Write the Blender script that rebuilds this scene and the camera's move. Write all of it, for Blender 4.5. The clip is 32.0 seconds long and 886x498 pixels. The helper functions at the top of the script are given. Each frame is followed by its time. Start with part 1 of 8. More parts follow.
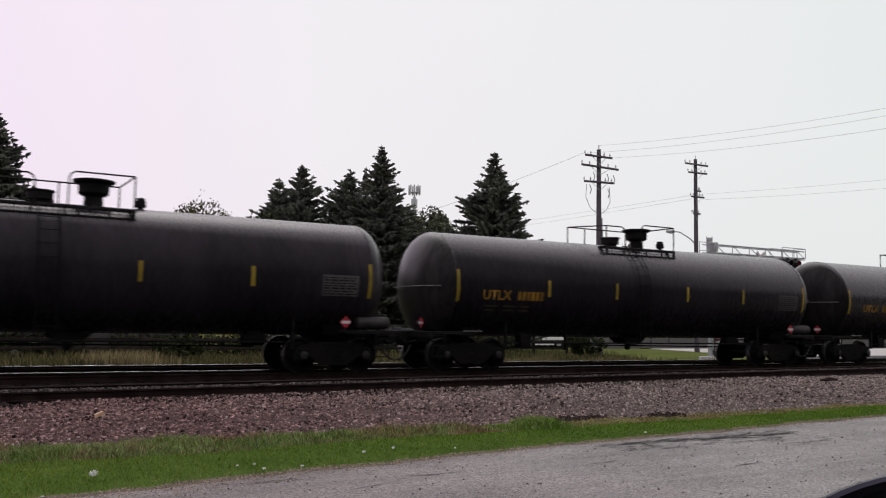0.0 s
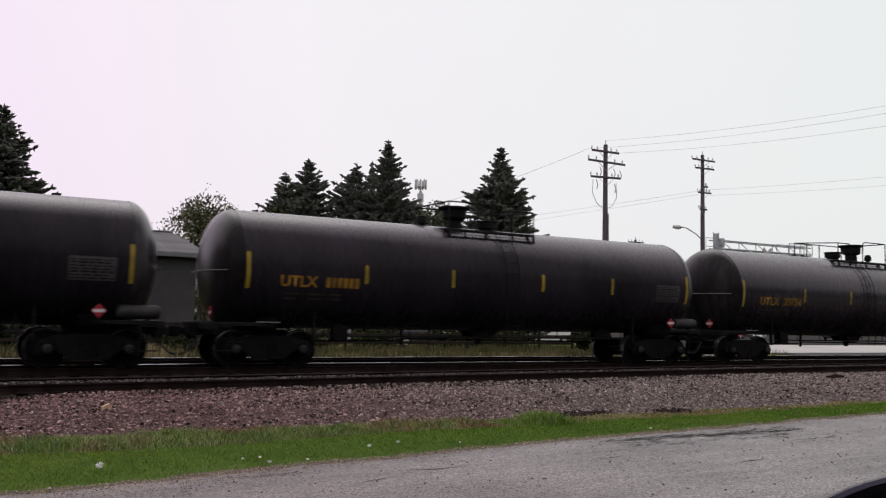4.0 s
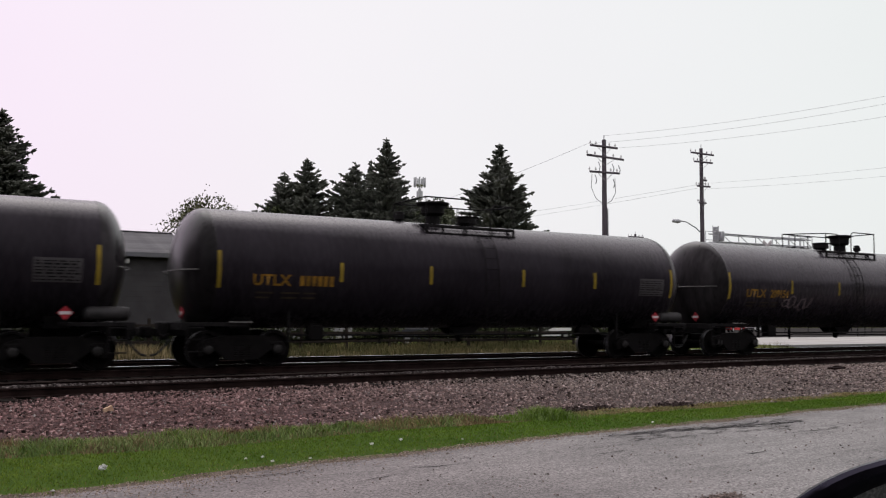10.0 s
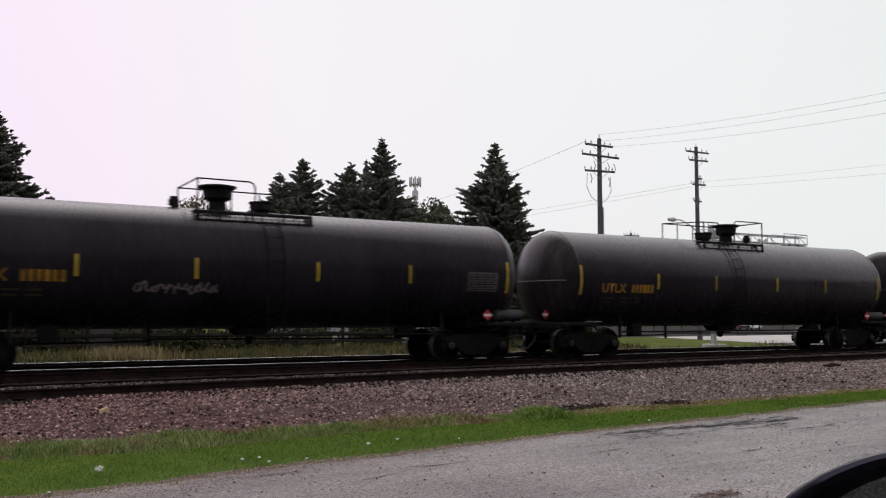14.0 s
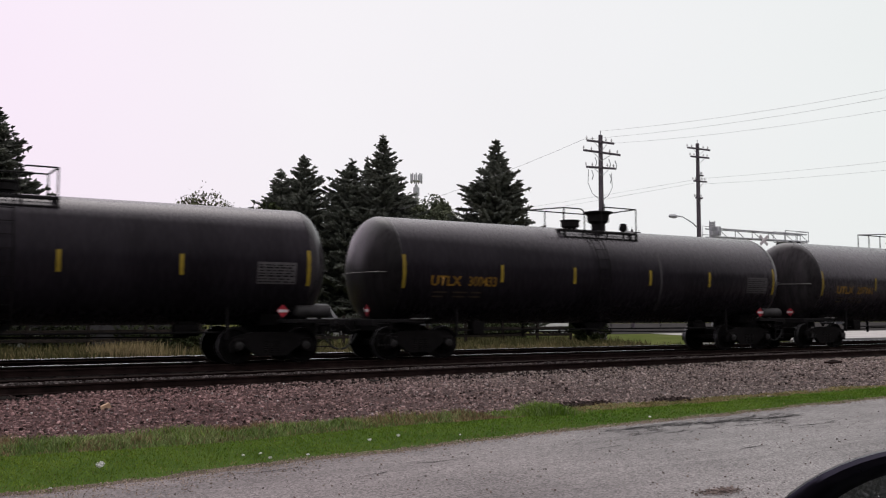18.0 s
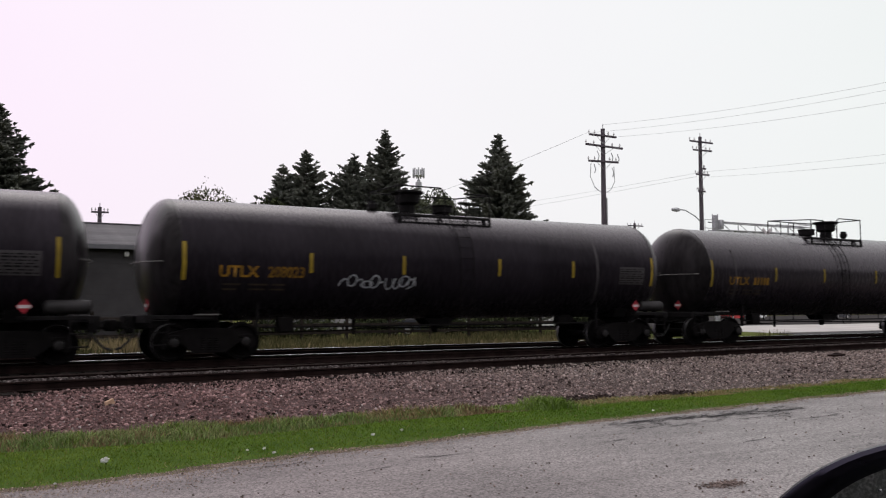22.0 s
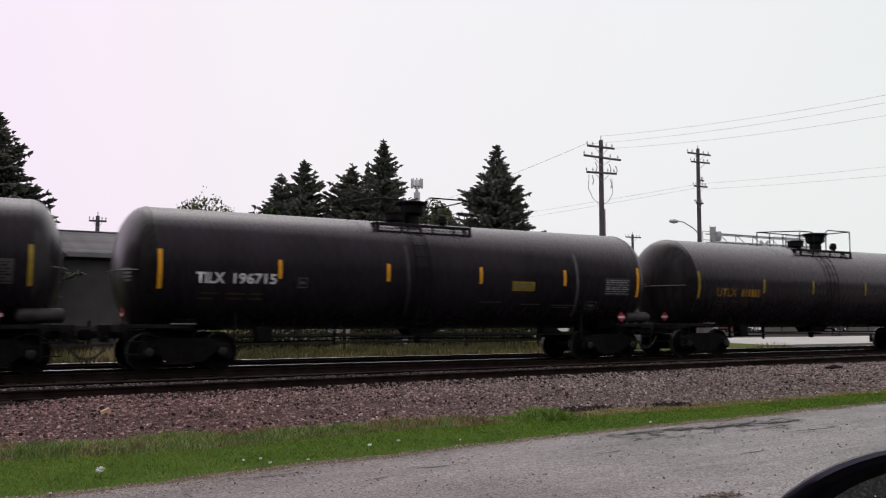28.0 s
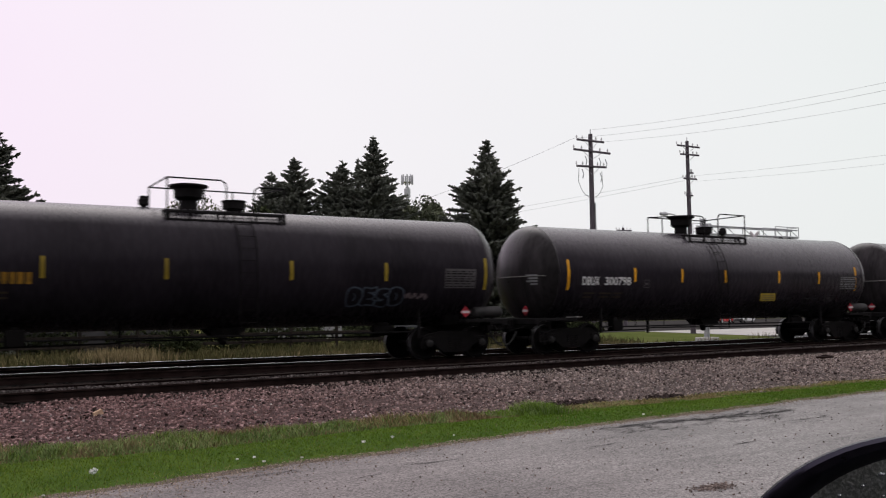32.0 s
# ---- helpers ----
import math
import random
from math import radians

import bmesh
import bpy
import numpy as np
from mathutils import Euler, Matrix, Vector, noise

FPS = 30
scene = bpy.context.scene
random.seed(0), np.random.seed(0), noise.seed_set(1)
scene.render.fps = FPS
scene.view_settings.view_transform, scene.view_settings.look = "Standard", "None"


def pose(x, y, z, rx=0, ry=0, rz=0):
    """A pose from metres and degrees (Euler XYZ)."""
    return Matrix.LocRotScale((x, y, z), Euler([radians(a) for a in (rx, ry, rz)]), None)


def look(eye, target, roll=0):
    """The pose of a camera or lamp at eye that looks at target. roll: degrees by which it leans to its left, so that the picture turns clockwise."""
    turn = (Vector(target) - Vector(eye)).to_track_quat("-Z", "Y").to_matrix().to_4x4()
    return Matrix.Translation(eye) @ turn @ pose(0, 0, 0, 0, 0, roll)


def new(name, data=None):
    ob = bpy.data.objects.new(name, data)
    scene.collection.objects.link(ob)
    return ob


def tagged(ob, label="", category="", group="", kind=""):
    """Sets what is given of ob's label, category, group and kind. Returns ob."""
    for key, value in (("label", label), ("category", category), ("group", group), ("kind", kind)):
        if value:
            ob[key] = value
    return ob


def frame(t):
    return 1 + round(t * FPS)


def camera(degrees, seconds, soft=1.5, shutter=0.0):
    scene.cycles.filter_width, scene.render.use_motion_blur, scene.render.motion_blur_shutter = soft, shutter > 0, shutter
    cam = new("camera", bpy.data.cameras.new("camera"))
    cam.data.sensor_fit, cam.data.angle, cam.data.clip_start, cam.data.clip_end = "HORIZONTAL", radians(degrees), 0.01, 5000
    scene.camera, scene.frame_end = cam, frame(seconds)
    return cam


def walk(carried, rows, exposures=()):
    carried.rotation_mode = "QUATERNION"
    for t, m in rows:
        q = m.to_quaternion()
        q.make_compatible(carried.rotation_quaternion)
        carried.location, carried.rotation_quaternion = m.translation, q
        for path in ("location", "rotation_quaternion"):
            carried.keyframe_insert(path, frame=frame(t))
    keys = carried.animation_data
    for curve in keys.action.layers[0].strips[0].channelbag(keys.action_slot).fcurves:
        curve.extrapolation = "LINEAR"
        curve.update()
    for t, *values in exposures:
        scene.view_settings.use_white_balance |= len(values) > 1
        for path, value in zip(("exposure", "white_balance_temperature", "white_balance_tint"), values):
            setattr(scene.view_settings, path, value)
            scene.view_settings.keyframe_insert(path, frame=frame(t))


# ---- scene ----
cam = camera(53.683, 32.0, soft=1.15, shutter=0.13)

# seconds, heading from north, tilt, lean (degrees), eye (m)
PATH = [
    (0, 30.562, 4.948, 0.904, -0.0042, 0.0022, 1.3095),
    (0.5, 30.525, 4.893, 0.872, -0.0040, 0.0020, 1.3100),
    (1, 30.535, 4.819, 0.833, -0.0038, 0.0019, 1.3104),
    (1.5, 30.570, 4.776, 0.822, -0.0037, 0.0017, 1.3109),
    (2, 30.568, 4.749, 0.850, -0.0035, 0.0016, 1.3113),
    (2.5, 30.545, 4.642, 0.560, -0.0033, 0.0014, 1.3118),
    (3, 30.436, 4.538, 0.868, -0.0031, 0.0013, 1.3122),
    (3.5, 30.220, 4.580, 1.148, -0.0039, 0.0018, 1.3117),
    (5.5, 30.172, 4.484, 1.323, -0.0071, 0.0039, 1.3096),
    (6, 30.148, 4.366, 1.166, -0.0080, 0.0045, 1.3091),
    (6.5, 30.063, 4.267, 0.882, -0.0066, 0.0037, 1.3085),
    (7, 30.172, 4.257, 0.749, -0.0053, 0.0030, 1.3079),
    (7.5, 30.196, 4.294, 0.968, -0.0040, 0.0022, 1.3073),
    (8, 30.090, 4.391, 0.127, -0.0027, 0.0015, 1.3067),
    (8.5, 30.245, 4.486, 0.417, -0.0013, 0.0007, 1.3061),
    (9, 30.319, 4.524, 0.343, 0.0000, 0.0000, 1.3056),
    (9.5, 30.268, 4.507, 0.321, 0.0001, -0.0001, 1.3058),
    (10, 30.182, 4.423, 0.364, 0.0002, -0.0002, 1.3060),
    (10.5, 30.138, 4.382, 0.470, 0.0004, -0.0003, 1.3062),
    (11, 30.156, 4.380, 0.198, 0.0005, -0.0004, 1.3064),
    (11.5, 30.194, 4.402, 0.255, 0.0006, -0.0005, 1.3067),
    (12, 30.239, 4.392, 0.108, 0.0007, -0.0005, 1.3069),
    (12.5, 30.305, 4.386, 0.133, 0.0008, -0.0005, 1.3063),
    (13, 30.419, 4.392, 0.065, 0.0008, -0.0005, 1.3057),
    (13.5, 30.464, 4.406, 0.183, 0.0009, -0.0005, 1.3051),
    (14, 30.456, 4.391, 0.072, 0.0009, -0.0005, 1.3045),
    (14.5, 30.476, 4.336, 0.060, 0.0008, -0.0004, 1.3047),
    (16.5, 30.521, 4.222, 0.047, 0.0004, -0.0002, 1.3055),
    (17, 30.523, 4.168, 0.060, 0.0003, -0.0002, 1.3057),
    (17.5, 30.455, 4.138, 0.148, 0.0004, -0.0002, 1.3055),
    (18, 30.387, 4.160, 0.130, 0.0004, -0.0002, 1.3053),
    (18.5, 30.361, 4.174, 0.226, 0.0004, -0.0002, 1.3051),
    (19, 30.336, 4.162, 0.112, 0.0005, -0.0002, 1.3049),
    (19.5, 30.301, 4.088, -0.037, 0.0005, -0.0002, 1.3046),
    (20, 30.336, 4.001, 0.077, 0.0006, -0.0002, 1.3044),
    (20.5, 30.279, 3.870, -0.216, 0.0007, -0.0004, 1.3048),
    (21, 30.164, 3.804, -0.191, 0.0009, -0.0005, 1.3051),
    (21.5, 30.131, 3.805, -0.185, 0.0010, -0.0006, 1.3054),
    (22, 30.215, 3.805, -0.122, 0.0012, -0.0007, 1.3057),
    (22.5, 30.282, 3.820, -0.111, 0.0014, -0.0009, 1.3060),
    (23, 30.291, 3.830, -0.128, 0.0015, -0.0010, 1.3063),
    (23.5, 30.239, 3.829, -0.215, 0.0014, -0.0009, 1.3061),
    (24, 30.204, 3.943, 0.104, 0.0014, -0.0008, 1.3060),
    (24.5, 30.222, 4.056, 0.094, 0.0013, -0.0008, 1.3058),
    (25, 30.248, 4.114, 0.089, 0.0012, -0.0007, 1.3056),
    (25.5, 30.289, 4.164, -0.112, 0.0015, -0.0009, 1.3049),
    (27.5, 30.321, 4.304, -0.341, 0.0029, -0.0014, 1.3020),
    (28, 30.349, 4.495, 0.139, 0.0032, -0.0016, 1.3013),
    (28.5, 30.385, 4.598, -0.246, 0.0039, -0.0020, 1.3016),
    (29, 30.537, 4.579, -0.378, 0.0045, -0.0024, 1.3018),
    (29.5, 30.649, 4.499, -0.486, 0.0051, -0.0028, 1.3021),
    (30, 30.784, 4.469, -0.473, 0.0057, -0.0032, 1.3024),
    (30.5, 30.893, 4.461, -0.590, 0.0057, -0.0031, 1.3023),
    (31, 30.931, 4.400, -0.606, 0.0057, -0.0031, 1.3022),
    (31.5, 30.890, 4.312, -0.566, 0.0056, -0.0031, 1.3021),
    (32, 30.921, 4.218, -0.740, 0.0056, -0.0031, 1.3020),
]


def aim(heading, tilt, x, y, z):
    a, b = radians(heading), radians(tilt)
    return (x + 10 * math.sin(a) * math.cos(b), y + 10 * math.cos(a) * math.cos(b), z + 10 * math.sin(b))


walk(cam, [(t, look((x, y, z), aim(hd, tl, x, y, z), ro)) for t, hd, tl, ro, x, y, z in PATH],
     [(0.0, -0.06), (3.0, -0.04), (7.0, 0.0), (18.7, 0.0), (19.5, -0.17), (20.5, -0.17), (21.0, -0.05), (22.0, 0.06), (23.0, 0.0), (32.0, 0.0)])

# ---- world, sun, exposure ----
SUN_EL, SUN_ROT = radians(58), radians(15)
world = bpy.data.worlds.new("overcast_sky")
scene.world = world
world.use_nodes = True
wn = world.node_tree
wn.nodes.clear()


def wnode(kind, **kw):
    n = wn.nodes.new(kind)
    for k, v in kw.items():
        if k == "inputs":
            for i, val in v.items():
                n.inputs[i].default_value = val
    return n


sky = wn.nodes.new("ShaderNodeTexSky")
sky.sky_type = "NISHITA"
sky.sun_disc = False
sky.sun_elevation, sky.sun_rotation = SUN_EL, SUN_ROT
sky.dust_density, sky.air_density = 6.0, 1.0
skyk = wnode("ShaderNodeVectorMath")
skyk.operation = "SCALE"
skyk.inputs["Scale"].default_value = 0.06
wn.links.new(sky.outputs[0], skyk.inputs[0])
# even cloud cover, a little rosier to the west and cooler to the east
coord = wnode("ShaderNodeTexCoord")
sep = wnode("ShaderNodeSeparateXYZ")
wn.links.new(coord.outputs["Generated"], sep.inputs[0])
ramp = wnode("ShaderNodeValToRGB")
ramp.color_ramp.elements[0].position, ramp.color_ramp.elements[0].color = 0.15, (0.88, 0.75, 0.88, 1)
ramp.color_ramp.elements[1].position, ramp.color_ramp.elements[1].color = 0.98, (0.84, 0.79, 0.84, 1)
for p_, c_ in ((0.31, (0.842, 0.812, 0.848, 1)), (0.62, (0.785, 0.812, 0.805, 1))):
    ramp.color_ramp.elements.new(p_).color = c_
turn_ = wnode("ShaderNodeVectorMath")
turn_.operation = "DOT_PRODUCT"
turn_.inputs[1].default_value = (0.3536, -0.3536, 0.0)
wn.links.new(coord.outputs["Generated"], turn_.inputs[0])
half_ = wnode("ShaderNodeMath", inputs={1: 0.5})
wn.links.new(turn_.outputs["Value"], half_.inputs[0])
wn.links.new(half_.outputs[0], ramp.inputs[0])
# an overcast sky is brightest overhead
zen = wnode("ShaderNodeMapRange", inputs={"From Min": 0.36, "From Max": 1.0, "To Min": 1.0, "To Max": 1.85})
wn.links.new(sep.outputs["Z"], zen.inputs[0])
cloud = wnode("ShaderNodeTexNoise", inputs={"Scale": 1.6, "Detail": 3.0})
wn.links.new(coord.outputs["Generated"], cloud.inputs["Vector"])
cmap = wnode("ShaderNodeMapRange", inputs={"To Min": 0.94, "To Max": 1.03})
wn.links.new(cloud.outputs[0], cmap.inputs[0])
cmul = wnode("ShaderNodeVectorMath")
cmul.operation = "SCALE"
# the tint fades towards the top of the sky
zt = wnode("ShaderNodeMapRange", inputs={"From Min": 0.36, "From Max": 0.75})
wn.links.new(sep.outputs["Z"], zt.inputs[0])
even = wnode("ShaderNodeMix")
even.data_type = "RGBA"
even.inputs[7].default_value = (0.875, 0.828, 0.860, 1)
wn.links.new(zt.outputs[0], even.inputs[0])
wn.links.new(ramp.outputs[0], even.inputs[6])
wn.links.new(even.outputs[2], cmul.inputs[0])
cz = wnode("ShaderNodeMath")
cz.operation = "MULTIPLY"
wn.links.new(cmap.outputs[0], cz.inputs[0])
wn.links.new(zen.outputs[0], cz.inputs[1])
wn.links.new(cz.outputs[0], cmul.inputs["Scale"])
mixw = wnode("ShaderNodeMix")
mixw.data_type = "RGBA"
mixw.inputs[0].default_value = 0.93
wn.links.new(skyk.outputs[0], mixw.inputs[6])
wn.links.new(cmul.outputs[0], mixw.inputs[7])
bg = wnode("ShaderNodeBackground", inputs={"Strength": 1.14})
wn.links.new(mixw.outputs[2], bg.inputs[0])
wout = wnode("ShaderNodeOutputWorld")
wn.links.new(bg.outputs[0], wout.inputs[0])

sun = new("sun", bpy.data.lights.new("sun", "SUN"))
sun.data.energy, sun.data.angle, sun.data.color = 0.25, radians(35), (1.0, 0.97, 0.93)
sun.matrix_world = look((0, 0, 0), (-math.sin(SUN_ROT) * math.cos(SUN_EL), -math.cos(SUN_ROT) * math.cos(SUN_EL), -math.sin(SUN_EL)))
scene.view_settings.exposure = 0.0


# ---- materials ----
def mat(name, c1, c2, rough=0.7, scale=4.0, fine=40.0, bump=0.2, metal=0.0, stretch=(1, 1, 1), rnd=0.0, island=0.0, emit=None, spec=0.2, dist=0.01, trans=0.0):
    m = bpy.data.materials.new(name)
    m.use_nodes = True
    nt = m.node_tree
    b = nt.nodes["Principled BSDF"]
    tc = nt.nodes.new("ShaderNodeTexCoord")
    mp = nt.nodes.new("ShaderNodeMapping")
    mp.inputs["Scale"].default_value = stretch
    nt.links.new(tc.outputs["Object"], mp.inputs[0])
    n1 = nt.nodes.new("ShaderNodeTexNoise")
    n1.inputs["Scale"].default_value, n1.inputs["Detail"].default_value = scale, 4
    n2 = nt.nodes.new("ShaderNodeTexNoise")
    n2.inputs["Scale"].default_value, n2.inputs["Detail"].default_value = fine, 3
    for n in (n1, n2):
        nt.links.new(mp.outputs[0], n.inputs["Vector"])
    ad = nt.nodes.new("ShaderNodeMath")
    ad.operation = "MULTIPLY_ADD"
    ad.inputs[1].default_value, ad.inputs[2].default_value = 0.45, -0.225
    nt.links.new(n2.outputs[0], ad.inputs[0])
    sm = nt.nodes.new("ShaderNodeMath")
    nt.links.new(n1.outputs[0], sm.inputs[0])
    nt.links.new(ad.outputs[0], sm.inputs[1])
    rp = nt.nodes.new("ShaderNodeMapRange")
    rp.inputs["From Min"].default_value, rp.inputs["From Max"].default_value = 0.3, 0.7
    nt.links.new(sm.outputs[0], rp.inputs[0])
    mx = nt.nodes.new("ShaderNodeMix")
    mx.data_type = "RGBA"
    nt.links.new(rp.outputs[0], mx.inputs[0])
    mx.inputs[6].default_value, mx.inputs[7].default_value = (*c1, 1), (*c2, 1)
    last = mx.outputs[2]
    if rnd or island:
        if rnd:
            src = nt.nodes.new("ShaderNodeObjectInfo").outputs["Random"]
        else:
            src = nt.nodes.new("ShaderNodeNewGeometry").outputs["Random Per Island"]
        mr = nt.nodes.new("ShaderNodeMapRange")
        a = rnd or island
        mr.inputs["To Min"].default_value, mr.inputs["To Max"].default_value = 1 - a, 1 + a
        nt.links.new(src, mr.inputs[0])
        vm = nt.nodes.new("ShaderNodeVectorMath")
        vm.operation = "SCALE"
        nt.links.new(last, vm.inputs[0])
        nt.links.new(mr.outputs[0], vm.inputs["Scale"])
        last = vm.outputs[0]
    nt.links.new(last, b.inputs["Base Color"])
    b.inputs["Metallic"].default_value = metal
    b.inputs["Specular IOR Level"].default_value = spec
    rr = nt.nodes.new("ShaderNodeMapRange")
    rr.inputs["To Min"].default_value, rr.inputs["To Max"].default_value = max(0.02, rough - 0.08), min(1, rough + 0.08)
    nt.links.new(n2.outputs[0], rr.inputs[0])
    nt.links.new(rr.outputs[0], b.inputs["Roughness"])
    if trans:
        b.inputs["Transmission Weight"].default_value = trans
    if bump:
        bp = nt.nodes.new("ShaderNodeBump")
        bp.inputs["Strength"].default_value, bp.inputs["Distance"].default_value = bump, dist
        nt.links.new(n2.outputs[0], bp.inputs["Height"])
        nt.links.new(bp.outputs[0], b.inputs["Normal"])
    if emit:
        b.inputs["Emission Color"].default_value, b.inputs["Emission Strength"].default_value = (*emit[0], 1), emit[1]
    return m


